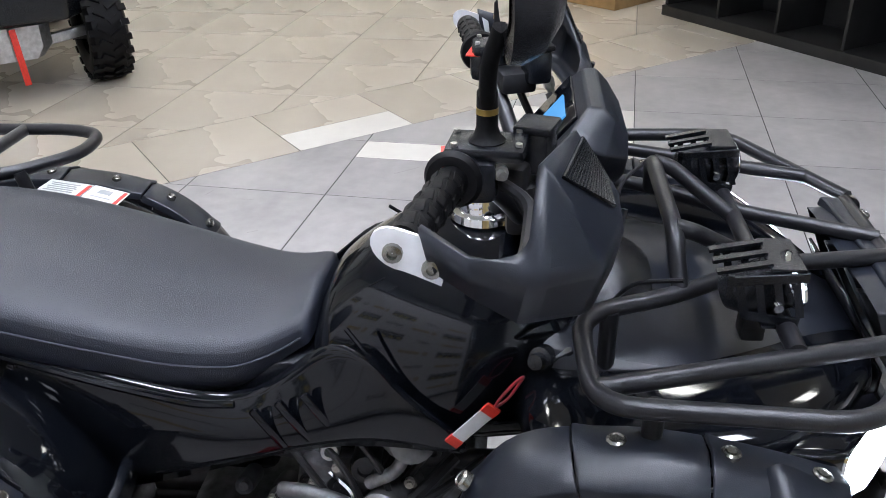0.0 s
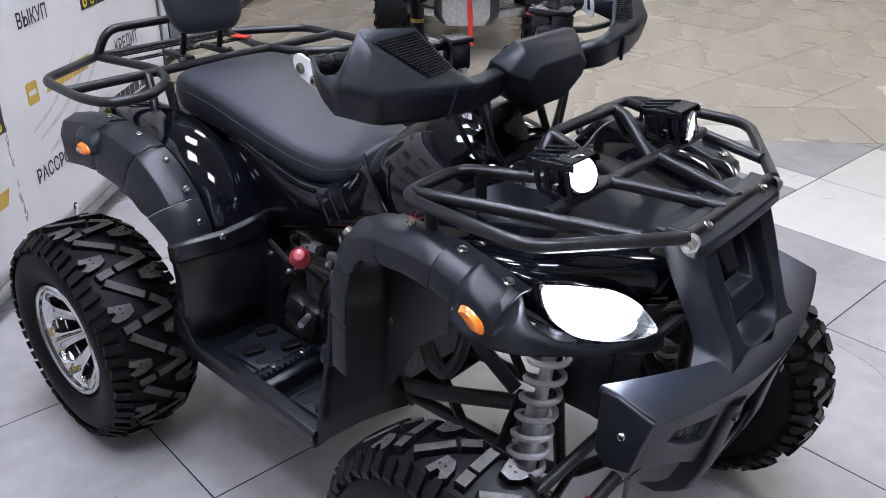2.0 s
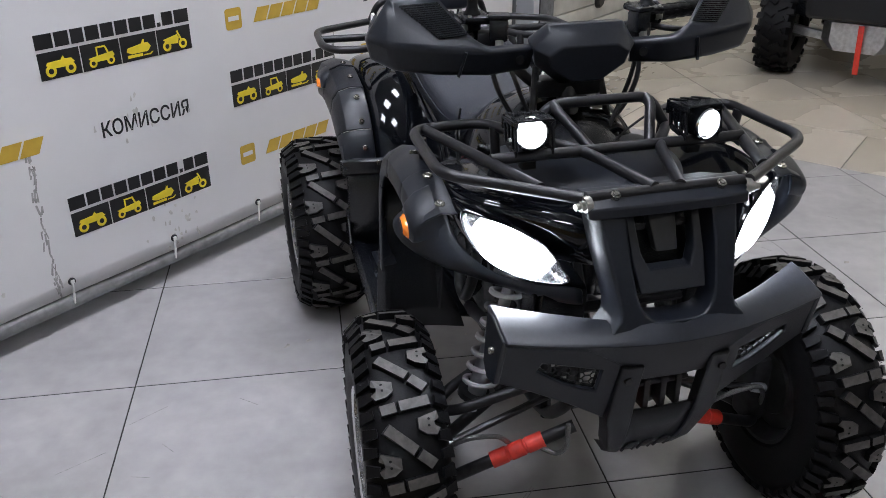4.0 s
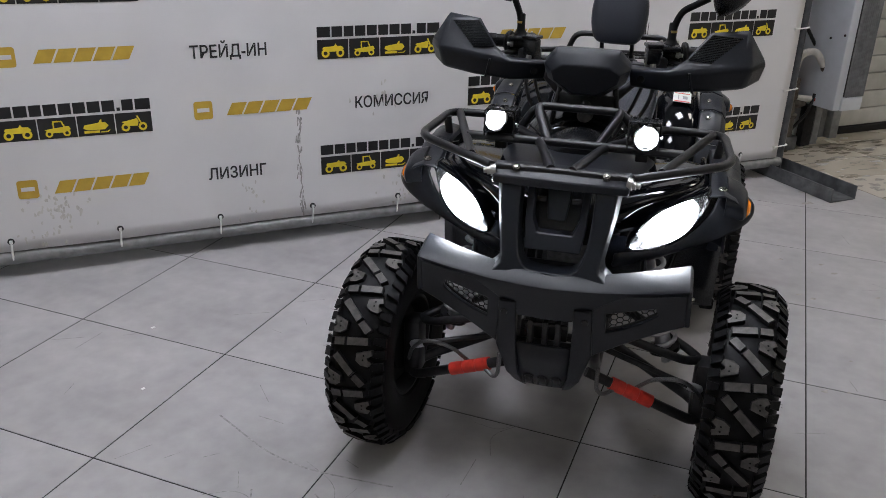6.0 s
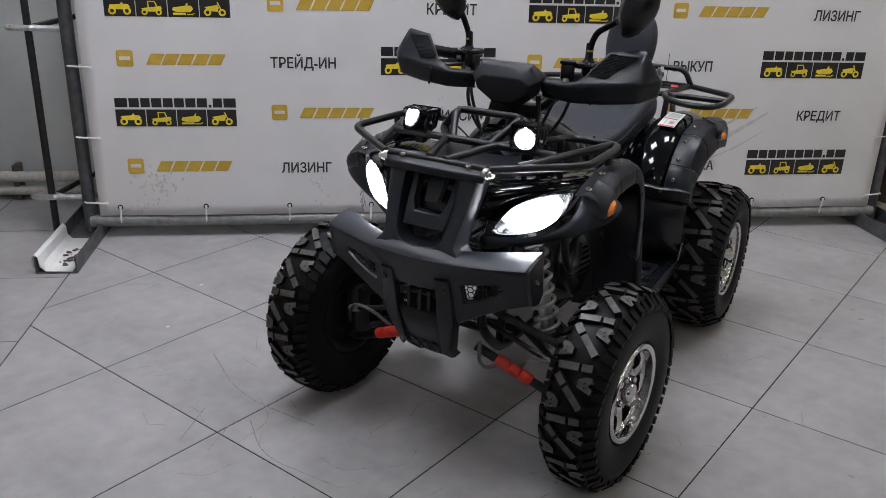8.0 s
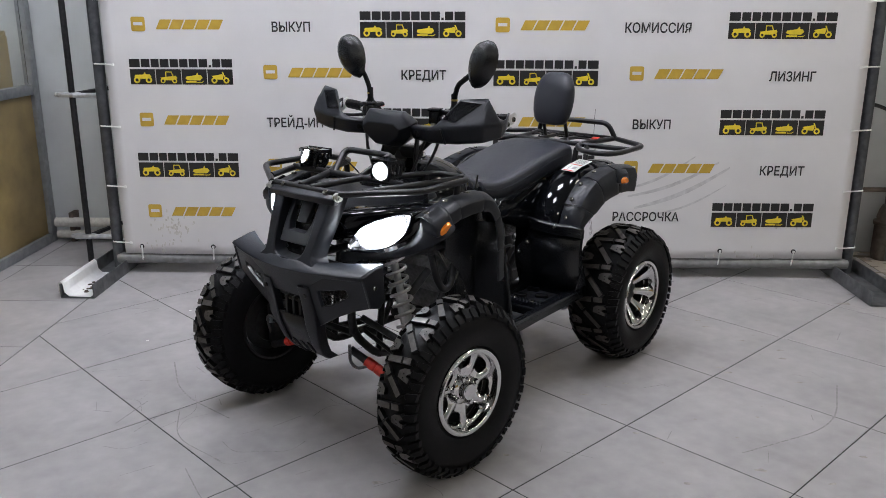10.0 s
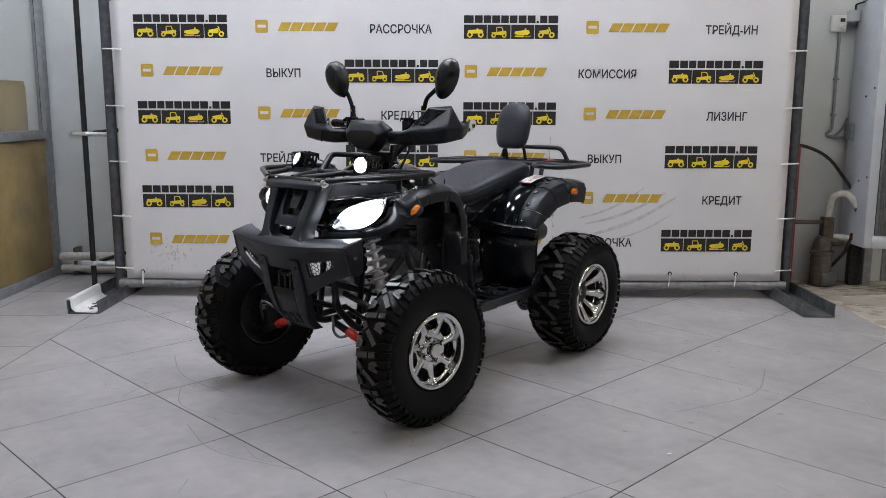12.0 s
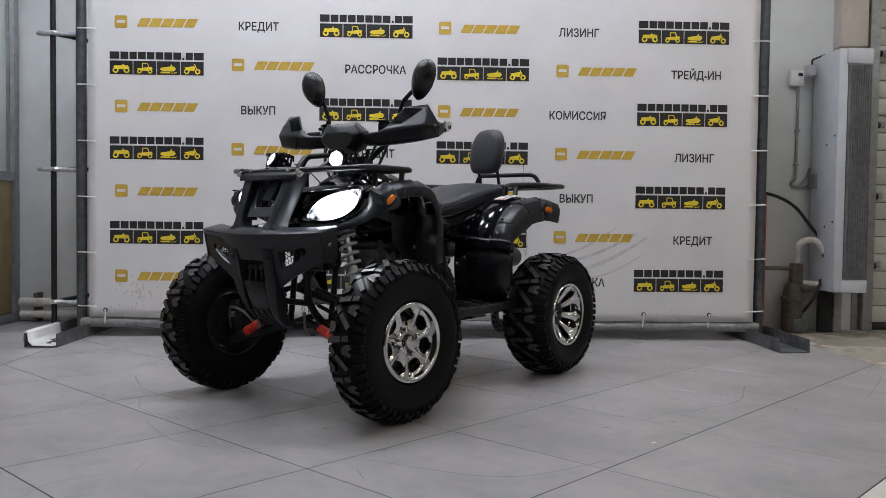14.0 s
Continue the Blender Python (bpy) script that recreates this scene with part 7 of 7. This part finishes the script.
part("column_base", clean(box((2.66, BACK_E - 0.10, 0.14), (0.055, 0.06, 0.28), None, 0.004)), M_ALU, column)
part("column_leg", clean(box((2.57, BACK_E - 0.12, 0.14), (0.08, 0.05, 0.28), None, 0.004)), M_DARKMETAL, column)

unit = thing("air_curtain", "tall white enamelled air curtain with vertical louvres", "air curtain", pose(2.498, 0.20, 0.285))
part("casing", clean(box((0.110, 0.175, 0.775), (0.214, 0.345, 1.55), None, 0.012)), M_UNIT, unit)
for z, h in ((0.04, 0.08), (1.50, 0.10)):
    part("end_cap", clean(box((0.134, -0.004, z), (0.166, 0.02, h), None, 0.008)), M_UNIT, unit)
part("louvre_back", clean(box((0.136, 0.0005, 0.765), (0.148, 0.012, 1.36))), M_HOSEBLACK, unit)
for i in range(10):
    part("louvre", clean(box((0.068 + 0.0152 * i, -0.008, 0.765), (0.005, 0.022, 1.36), Matrix.Rotation(0.35, 3, "Z"))), M_LOUVRE, unit, "", False)
for y, z in ((0.12, 0.95), (0.12, 0.42), (0.02, 1.0), (0.02, 0.45)):
    part("rivet", clean(lathe([(0.0005, 0.003), (0.007, 0.003), (0.008, 0)], 10, axis_to((-0.003, y, z), (-1, 0, 0)))), M_DARKMETAL, unit)
part("bracket", clean(tube([(-0.03, 0.30, 1.44), (-0.03, 0.30, 1.53), (0.02, 0.22, 1.55)], 0.006, 0.01, segs=6)), M_DARKMETAL, unit)
part("duct_box", clean(box((-0.035, 0.31, 1.46), (0.06, 0.07, 0.07), None, 0.006)), M_UNIT, unit)
part("terminal_box", clean(box((0.0, 0.30, 0.72), (0.03, 0.10, 0.10), None, 0.004)), M_ALU, unit)

thermo = thing("thermostat", "small white wall thermostat with a dark screen", "thermostat", pose(2.388, BACK_E - 0.02, 1.70))
part("case", clean(box((0, 0, 0), (0.095, 0.04, 0.105), None, 0.008)), M_TIE, thermo)
part("screen", clean(box((0.018, -0.0215, 0.022), (0.030, 0.004, 0.022))), M_HOSEBLACK, thermo)
part("dial", clean(lathe([(0.0005, 0.010), (0.013, 0.010), (0.015, 0.0)], 16, axis_to((0.020, -0.020, -0.020), (0, -1, 0)))), M_TIE, thermo)
conduit = thing("conduit", "grey cable conduit looping to the air curtain", "conduit", pose(0, 0, 0))
part("tube", clean(tube([(2.405, BACK_E - 0.012, 1.65), (2.405, BACK_E - 0.012, 1.02), (2.36, BACK_E - 0.012, 0.985), (2.45, BACK_E - 0.012, 0.965), (2.56, BACK_E - 0.02, 0.99)], 0.010, 0.05, segs=8)), M_ALU, conduit)
part("tube", clean(tube([(2.50, BACK_E - 0.012, 1.10), (2.47, BACK_E - 0.012, 1.02), (2.42, BACK_E - 0.014, 0.975)], 0.008, 0.05, segs=8)), M_ALU, conduit)
for z in (1.35, 1.12):
    part("clip", clean(box((2.405, BACK_E - 0.014, z), (0.034, 0.026, 0.012), None, 0.003)), M_ALU, conduit)
hose = thing("black_hose", "black hose arching from the wall to the air curtain", "hose", pose(0, 0, 0))
part("tube", clean(tube([(2.02, 0.50, 0.93), (2.20, 0.49, 0.925), (2.36, 0.47, 0.85), (2.47, 0.45, 0.70), (2.54, 0.43, 0.60)], 0.011, 0.10, segs=8)), M_HOSEBLACK, hose)

pump = thing("circulation_pump", "grimy brownish pump and filter standing on the floor", "pump", pose(2.34, 0.42, 0))
part("body", clean(lathe([(0.0005, 0.0), (0.062, 0.0), (0.068, 0.03), (0.066, 0.20), (0.058, 0.22), (0.060, 0.26), (0.050, 0.30), (0.036, 0.33), (0.0005, 0.34)], 20)), M_PUMP, pump)
part("collar", clean(lathe([(0.060, 0.21), (0.075, 0.215), (0.075, 0.235), (0.060, 0.24)], 20)), M_PUMP, pump)
part("head", clean(box((0.02, 0, 0.39), (0.075, 0.07, 0.14), None, 0.012)), M_PIPE, pump)
part("outlet", clean(lathe([(0.0005, -0.07), (0.026, -0.07), (0.034, -0.04), (0.034, 0.05), (0.026, 0.08), (0.0005, 0.08)], 16, axis_to((0.05, 0, 0.30), (1, -0.2, 0.0)))), M_PUMP, pump)
part("base_block", clean(box((0.03, -0.02, 0.055), (0.10, 0.10, 0.09), None, 0.01)), M_CHANNEL, pump)
part("inlet_pipe", clean(tube([(-0.34, 0.0, 0.425), (0.0, 0.0, 0.425)], 0.014, 0, segs=10)), M_PIPE, pump)
h = thing("white_hose", "off-white hose curving from the pump to the air curtain", "hose", pose(0, 0, 0))
part("tube", clean(tube([(2.36, 0.42, 0.44), (2.37, 0.41, 0.60), (2.46, 0.38, 0.625), (2.52, 0.34, 0.52)], 0.022, 0.08, segs=12)), M_HOSE, h)
part("braid", clean(tube([(2.515, 0.345, 0.53), (2.54, 0.33, 0.46), (2.57, 0.31, 0.42)], 0.024, 0.03, segs=12)), M_PIPE, h)
part("return_tube", clean(tube([(2.40, 0.41, 0.33), (2.50, 0.37, 0.325)], 0.020, 0, segs=12)), M_HOSE, h)
part("red_joint", clean(tube([(2.49, 0.372, 0.325), (2.60, 0.32, 0.335)], 0.018, 0, segs=10)), M_REDPAINT, h, "red valve joint")
part("drain", clean(tube([(2.50, 0.36, 0.36), (2.47, 0.36, 0.24), (2.40, 0.40, 0.13)], 0.010, 0.05, segs=8)), M_HOSEBLACK, h)
rpipe = thing("red_pipe", "red painted fire pipe standing by the wall", "pipe", pose(0, 0, 0))
part("pipe", clean(tube([(2.15, 0.50, 0.0), (2.15, 0.50, 0.92)], 0.034, 0, segs=14)), M_REDPAINT, rpipe)
part("bracket", clean(box((2.15, 0.53, 0.60), (0.09, 0.07, 0.03), None, 0.004)), M_ZINC, rpipe)
part("bracket", clean(box((2.15, 0.53, 0.25), (0.09, 0.07, 0.03), None, 0.004)), M_ZINC, rpipe)

# ---- the hall beyond the quad bike ----
utv = thing("parked_buggy", "parked off-road buggy with knobbly tyres and a red tow strap", "buggy", pose(4.04, -1.392, 0, 0, 0, 180))
def far_tyre(y, x, name="front_wheel"):
    R, w = 0.30, 0.215
    bm = bmesh.new()
    prof = [(0.15, -w * 0.40), (0.19, -w * 0.5), (0.25, -w * 0.5), (0.283, -w * 0.40), (0.288, 0), (0.283, w * 0.40), (0.25, w * 0.5), (0.19, w * 0.5), (0.15, w * 0.40)]
    m = Matrix.Rotation(radians(-90), 4, "X")
    add_lathe(bm, prof, 40, m)
    tread = bmesh.new()
    for i in range(22):
        for s in (-1, 1):
            a = 2 * math.pi * (i + (0.5 if s > 0 else 0)) / 22
            rot_ = Matrix.Rotation(a, 3, "Y")
            add_box(tread, rot_ @ Vector((0, s * w * 0.16, 0.290)), (0.030, w * 0.30, 0.026), rot_ @ Matrix.Rotation(s * 0.55, 3, "Z"))
            add_box(tread, rot_ @ Vector((0.02, s * w * 0.42, 0.278)), (0.034, w * 0.20, 0.026), rot_ @ Matrix.Rotation(s * 0.1, 3, "Z"))
    top = part(name, clean(bm), M_RUBBER, utv, "knobbly black tyre")
    top.matrix_basis = pose(x, y, 0.302)
    tagged(part("tread", clean(tread), M_RUBBER, top, "", False), "", "", "", "stuff")
    part("rim", clean(lathe([(0.152, -0.06), (0.145, 0.06), (0.10, 0.03), (0.0005, 0.02)], 28, m)), M_CAST, top)
    return top


for y in (-0.505, 0.505):
    far_tyre(y, 0.05)
    far_tyre(y, -1.75, "rear_wheel")
    part("wishbone", clean(tube([(0.10, y * 0.35, 0.30), (0.05, y * 0.85, 0.26)], 0.022, 0, segs=8)), M_CAST, utv)
    part("wishbone", clean(box((0.09, y * 0.58, 0.285), (0.05, abs(y) * 0.62, 0.055), Matrix.Rotation(0.13 if y > 0 else -0.13, 3, "X"), 0.008)), M_ZINC, utv, "pale alloy suspension arm")
bm = loft([[Vector((x, y * w, z)) for y, z in ((-1, 0.285), (-0.75, 0.225), (0.75, 0.225), (1, 0.285), (1, 0.40), (-1, 0.40))] for x, w in ((0.28, 0.16), (0.22, 0.22), (-0.2, 0.24), (-1.9, 0.24))])
part("skid_plate", clean(bm), M_ZINC, utv, "pale alloy skid plate")
bm = loft([[Vector((x, y * w, z)) for y, z in ((-1, 0.42), (1, 0.42), (1.05, zt - 0.06), (0.8, zt), (-0.8, zt), (-1.05, zt - 0.06))] for x, w, zt in ((0.36, 0.30, 0.74), (0.20, 0.44, 0.88), (-0.25, 0.52, 0.96), (-1.0, 0.55, 0.80), (-2.05, 0.52, 0.92))])
bevelled(part("body", clean(bm), M_SATIN, utv, "dark plastic body"), 0.02, 2)
for y in (-0.45, 0.45):
    part("roll_bar", clean(tube([(-0.20, y, 0.90), (-0.65, y * 0.95, 1.72), (-1.55, y * 0.95, 1.72), (-1.95, y, 0.88)], 0.024, 0.12, segs=10)), M_TUBE, utv)
part("roll_bar", clean(tube([(-0.65, -0.43, 1.72), (-0.65, 0.43, 1.72)], 0.022, 0, segs=10)), M_TUBE, utv)
part("roll_bar", clean(tube([(-1.55, -0.43, 1.72), (-1.55, 0.43, 1.72)], 0.022, 0, segs=10)), M_TUBE, utv)
part("tow_strap", clean(box((0.315, 0.03, 0.250), (0.006, 0.034, 0.30), Matrix.Rotation(radians(3), 3, "X"), 0.002)), M_RED, utv, "hanging red tow strap")

shelf = thing("shelf_unit", "long black shelf unit with divided bays on the floor", "shelf unit", pose(0.6, -5.60, 0, 0, 0, -4.5))
part("plinth", clean(box((0.0, -0.02, 0.035), (5.0, 0.46, 0.07), None, 0.004)), M_BLACKWOOD, shelf)
part("back_panel", clean(box((0.0, -0.26, 0.85), (5.0, 0.02, 1.6))), M_BLACKWOOD, shelf)
for i in range(11):
    part("divider", clean(box((-2.49 + 0.498 * i, -0.03, 0.85), (0.022, 0.42, 1.56), None, 0.002)), M_BLACKWOOD, shelf)
for z in (0.55, 1.05, 1.60):
    part("shelf_board", clean(box((0, -0.03, z), (4.95, 0.42, 0.022), None, 0.002)), M_BLACKWOOD, shelf)
carton = thing("cardboard_box", "large brown cardboard box standing on the floor", "cardboard box", pose(3.98, -5.62, 0, 0, 0, 8))
part("body", clean(box((0, 0, 0.35), (1.10, 0.60, 0.70), None, 0.006)), M_CARD, carton)
part("flap", clean(box((0, 0.15, 0.703), (1.09, 0.296, 0.005))), M_CARD, carton)
part("flap", clean(box((0, -0.15, 0.703), (1.09, 0.296, 0.005))), M_CARD, carton)
part("tape", clean(box((0, 0, 0.708), (1.10, 0.05, 0.002))), M_LABEL, carton, "packing tape")

# small litter on the floor
for x, y, r_ in ((-1.55, -0.62, 0.006), (-1.62, -1.02, 0.005), (0.62, -2.35, 0.006)):
    tagged(part("paper_scrap", clean(box((x, y, 0.003), (r_ * 2.4, r_ * 1.6, 0.002), Matrix.Rotation(0.5, 3, "Z"))), M_TIE), "tiny white paper scrap on the floor", "scrap", "floor scraps")

# scuffs left by tyres
def scuff(pts, w):
    bm = bmesh.new()
    pts = fillet([(*p, 0) for p in pts], 0.3, False, 8)
    for a, b in zip(pts, pts[1:]):
        d = (b - a).normalized()
        n_ = Vector((-d.y, d.x, 0)) * w / 2
        vs = [bm.verts.new(Vector((p.x, p.y, 0.0012))) for p in (a + n_, a - n_, b - n_, b + n_)]
        bm.faces.new(vs)
    return bm


rnd = random.Random(3)
sc = bmesh.new()
scuffs = [([(-1.05, -1.75), (-1.30, -1.55), (-1.42, -1.25)], 0.006), ([(-1.00, -2.05), (-1.20, -1.90), (-1.25, -1.70)], 0.004), ([(-0.30, -2.55), (0.10, -2.75), (0.42, -2.55)], 0.005),
          ([(-1.10, -2.10), (-0.95, -2.35), (-0.60, -2.50)], 0.004), ([(0.75, -1.95), (1.15, -1.75), (1.30, -1.40)], 0.006), ([(1.75, -1.6), (2.1, -1.1), (2.0, -0.8)], 0.004), ([(-1.45, -1.80), (-1.40, -1.62)], 0.005), ([(-1.36, -1.86), (-1.30, -1.70)], 0.004)]
for k in range(70):
    x, y, a, ln = rnd.uniform(-1.9, 2.0), rnd.uniform(-3.2, -0.2), rnd.uniform(0, 6.28), rnd.uniform(0.03, 0.14)
    scuffs.append(([(x, y), (x + ln * math.cos(a), y + ln * math.sin(a))], rnd.uniform(0.0015, 0.0035)))
for k in range(16):
    # short arcs and smears where wheels were turned
    x, y, a, r_ = rnd.uniform(-1.8, -0.2), rnd.uniform(-3.0, -1.5), rnd.uniform(0, 6.28), rnd.uniform(0.05, 0.17)
    scuffs.append(([(x, y), (x + r_ * math.cos(a), y + r_ * math.sin(a)), (x + r_ * 1.7 * math.cos(a + 0.5), y + r_ * 1.7 * math.sin(a + 0.5))], rnd.uniform(0.0012, 0.0030)))
for pts, w in scuffs:
    b2 = scuff(pts, w)
    me = bpy.data.meshes.new("tmp")
    b2.to_mesh(me)
    b2.free()
    sc.from_mesh(me)
    bpy.data.meshes.remove(me)
tagged(part("tyre_scuffs", sc, M_SCUFF, floor, "", False), "", "", "", "stuff")

# brown grime tracked in by the garage door and round the wheels
gr = bmesh.new()
for k in range(150):
    if k < 90:
        x, y = rnd.uniform(1.75, 3.0), rnd.uniform(-0.5, 0.5)
    else:
        x, y = rnd.uniform(-0.6, 1.2), rnd.uniform(-2.4, -0.4)
    r_, a0 = rnd.uniform(0.006, 0.030) * (1 if k < 90 else 0.45), rnd.uniform(0, 6.28)
    vs = []
    for j in range(9):
        a, q = a0 + 6.283 * j / 9, r_ * rnd.uniform(0.45, 1.2)
        vs.append(gr.verts.new((x + 1.8 * q * math.cos(a), y + q * math.sin(a), 0.0014)))
    gr.faces.new(vs)
tagged(part("floor_grime", gr, M_GRIME, floor, "", False), "", "", "", "stuff")

# dark brown dirt washed against the wall by the door
dirt = bmesh.new()
for k in range(260):
    x = 1.9 + 1.9 * rnd.random()
    y = 0.50 - 0.62 * rnd.random() ** 1.6 - 0.10 * (x - 1.9)
    r_, a0 = rnd.uniform(0.004, 0.026), rnd.uniform(0, 6.28)
    vs = []
    for j in range(9):
        a, q = a0 + 6.283 * j / 9, r_ * rnd.uniform(0.35, 1.25)
        vs.append(dirt.verts.new((x + 2.6 * q * math.cos(a), y + 0.8 * q * math.sin(a), 0.0018)))
    dirt.faces.new(vs)
tagged(part("floor_dirt", dirt, M_DIRT, floor, "", False), "", "", "", "stuff")

# ---- floor tiles ----
def clip_x(poly, x, keep_less):
    out = []
    for i, p in enumerate(poly):
        q = poly[(i + 1) % len(poly)]
        pin, qin = (p[0] <= x) == keep_less, (q[0] <= x) == keep_less
        if pin:
            out.append(p)
        if pin != qin:
            t = (x - p[0]) / (q[0] - p[0])
            out.append((x, p[1] + (q[1] - p[1]) * t))
    return out


def clip_y(poly, y, keep_less):
    return [(b, a) for a, b in clip_x([(b, a) for a, b in poly], y, keep_less)]


def shrink(poly, g):
    """Draws the sides of a convex polygon in by g."""
    n = len(poly)
    area = sum(poly[i][0] * poly[(i + 1) % n][1] - poly[(i + 1) % n][0] * poly[i][1] for i in range(n))
    if abs(area) < 0.004:
        return None
    if area < 0:
        poly = poly[::-1]
    lines = []
    for i in range(n):
        p, q = Vector(poly[i]), Vector(poly[(i + 1) % n])
        d = q - p
        if d.length < 1e-4:
            continue
        d.normalize()
        lines.append((p + Vector((-d.y, d.x)) * g, d))
    out = []
    for i, (p, d) in enumerate(lines):
        q, e = lines[i - 1]
        den = d.x * e.y - d.y * e.x
        if abs(den) < 1e-6:
            continue
        t = ((q.x - p.x) * e.y - (q.y - p.y) * e.x) / den
        out.append(p + d * t)
    return out


def tile_mesh(poly, c, material):
    me = bpy.data.meshes.new("tile")
    bm = bmesh.new()
    e = 0.0012
    rings = []
    for g, z in ((0.0, -0.0045), (0.0, -e), (e, 0.0)):
        pts = shrink(poly, 0.0021 + g)
        if not pts or len(pts) < 3:
            bm.free()
            return None
        rings.append([bm.verts.new((p[0] - c[0], p[1] - c[1], z)) for p in pts])
    if len({len(r) for r in rings}) != 1:
        bm.free()
        return None
    n = len(rings[0])
    for a, b in zip(rings, rings[1:]):
        for j in range(n):
            bm.faces.new((a[j], a[(j + 1) % n], b[(j + 1) % n], b[j]))
    bm.faces.new(rings[-1])
    bm.to_mesh(me)
    bm.free()
    me.materials.append(material)
    return me


tiles = []
A = 0.4348
OX, OY = 0.395, -1.762
X1, X2 = 2.205, 2.80
for i in range(-26, 30):
    for j in range(-30, 24):
        cx, cy_ = OX + A * (i + j), OY + A * (j - i) + A
        if not (WEST - 0.6 < cx < 10.2 and -10.2 < cy_ < 0.9):
            continue
        full = [(cx - A, cy_), (cx, cy_ - A), (cx + A, cy_), (cx, cy_ + A)]
        for lo, hi, grey in ((SEAM_W, X1, True), (X2, 10.0, False)):
            poly = clip_x(clip_x(full, hi, True), lo, False) if not (lo <= cx - A and cx + A <= hi) else full
            if len(poly) >= 3:
                poly = clip_y(poly, 0.71, True)
            if len(poly) >= 3:
                m_ = M_TILE if grey else M_TILE_B
                white = [(1.256, -3.053), (1.687, -3.484)]
                if grey and any(abs(cx - a) < 0.1 and abs(cy_ - b) < 0.1 for a, b in white):
                    m_ = M_TILE_W
                if grey and abs(cx - 1.687) < 0.1 and abs(cy_ + 2.62) < 0.1:
                    # a tile cut in two, with a white filler along its far side
                    f = 0.67
                    a, b, c_, d = full
                    mix = lambda p, q: (p[0] + (q[0] - p[0]) * f, p[1] + (q[1] - p[1]) * f)
                    e1, e2 = mix(a, b), mix(d, c_)
                    tiles.append(([a, e1, e2, d], M_TILE, (cx, cy_)))
                    tiles.append(([e1, b, c_, e2], M_TILE_W, (cx, cy_)))
                    continue
                tiles.append((poly, m_, (cx, cy_)))
for k in range(-18, 4):
    y = -1.71 + 0.61 * k
    for x0, x1, m_ in ((SEAM_W - 0.6, SEAM_W, M_TILE), (SEAM_W - 1.2, SEAM_W - 0.6, M_TILE), (X1, X2, M_TILE_B)):
        parts_ = [((x0, x1), m_)]
        if x0 == X1 and -3.2 < y < -2.8:
            parts_ = [((x0, x0 + 0.245), M_TILE_W), ((x0 + 0.245, x1), m_)]
        for (a, b), mm in parts_:
            poly = clip_y([(a, y), (b, y), (b, y + 0.61), (a, y + 0.61)], 0.71, True)
            if len(poly) >= 3 and poly[0][1] < 0.7:
                tiles.append((poly, mm, ((a + b) / 2, y + 0.3)))
# the tiles nearest to the walk are single pieces; the rest are joined
tiles.sort(key=lambda t: (t[2][0] + 0.2) ** 2 + (t[2][1] + 1.8) ** 2)
shared = {}
far = []
for n_, (poly, m_, c) in enumerate(tiles):
    if n_ >= 290:
        far.append((poly, m_, c))
        continue
    sig = (m_.name, tuple((round(p[0] - c[0], 3), round(p[1] - c[1], 3)) for p in poly))
    if sig not in shared:
        shared[sig] = tile_mesh(poly, c, m_)
    if shared[sig] is None:
        continue
    ob = new("tile", shared[sig])
    ob.parent = floor
    ob.location = (c[0], c[1], 0)
bm = bmesh.new()
for poly, m_, c in far:
    me = tile_mesh(poly, (0, 0), m_)
    if me:
        start = len(bm.faces)
        bm.from_mesh(me)
        bm.faces.ensure_lookup_table()
        for f in bm.faces[start:]:
            f.material_index = 0 if m_ is M_TILE else 1
        bpy.data.meshes.remove(me)
tagged(part("far_tiles", bm, [M_TILE, M_TILE_B], floor, "", False), "", "", "", "stuff")
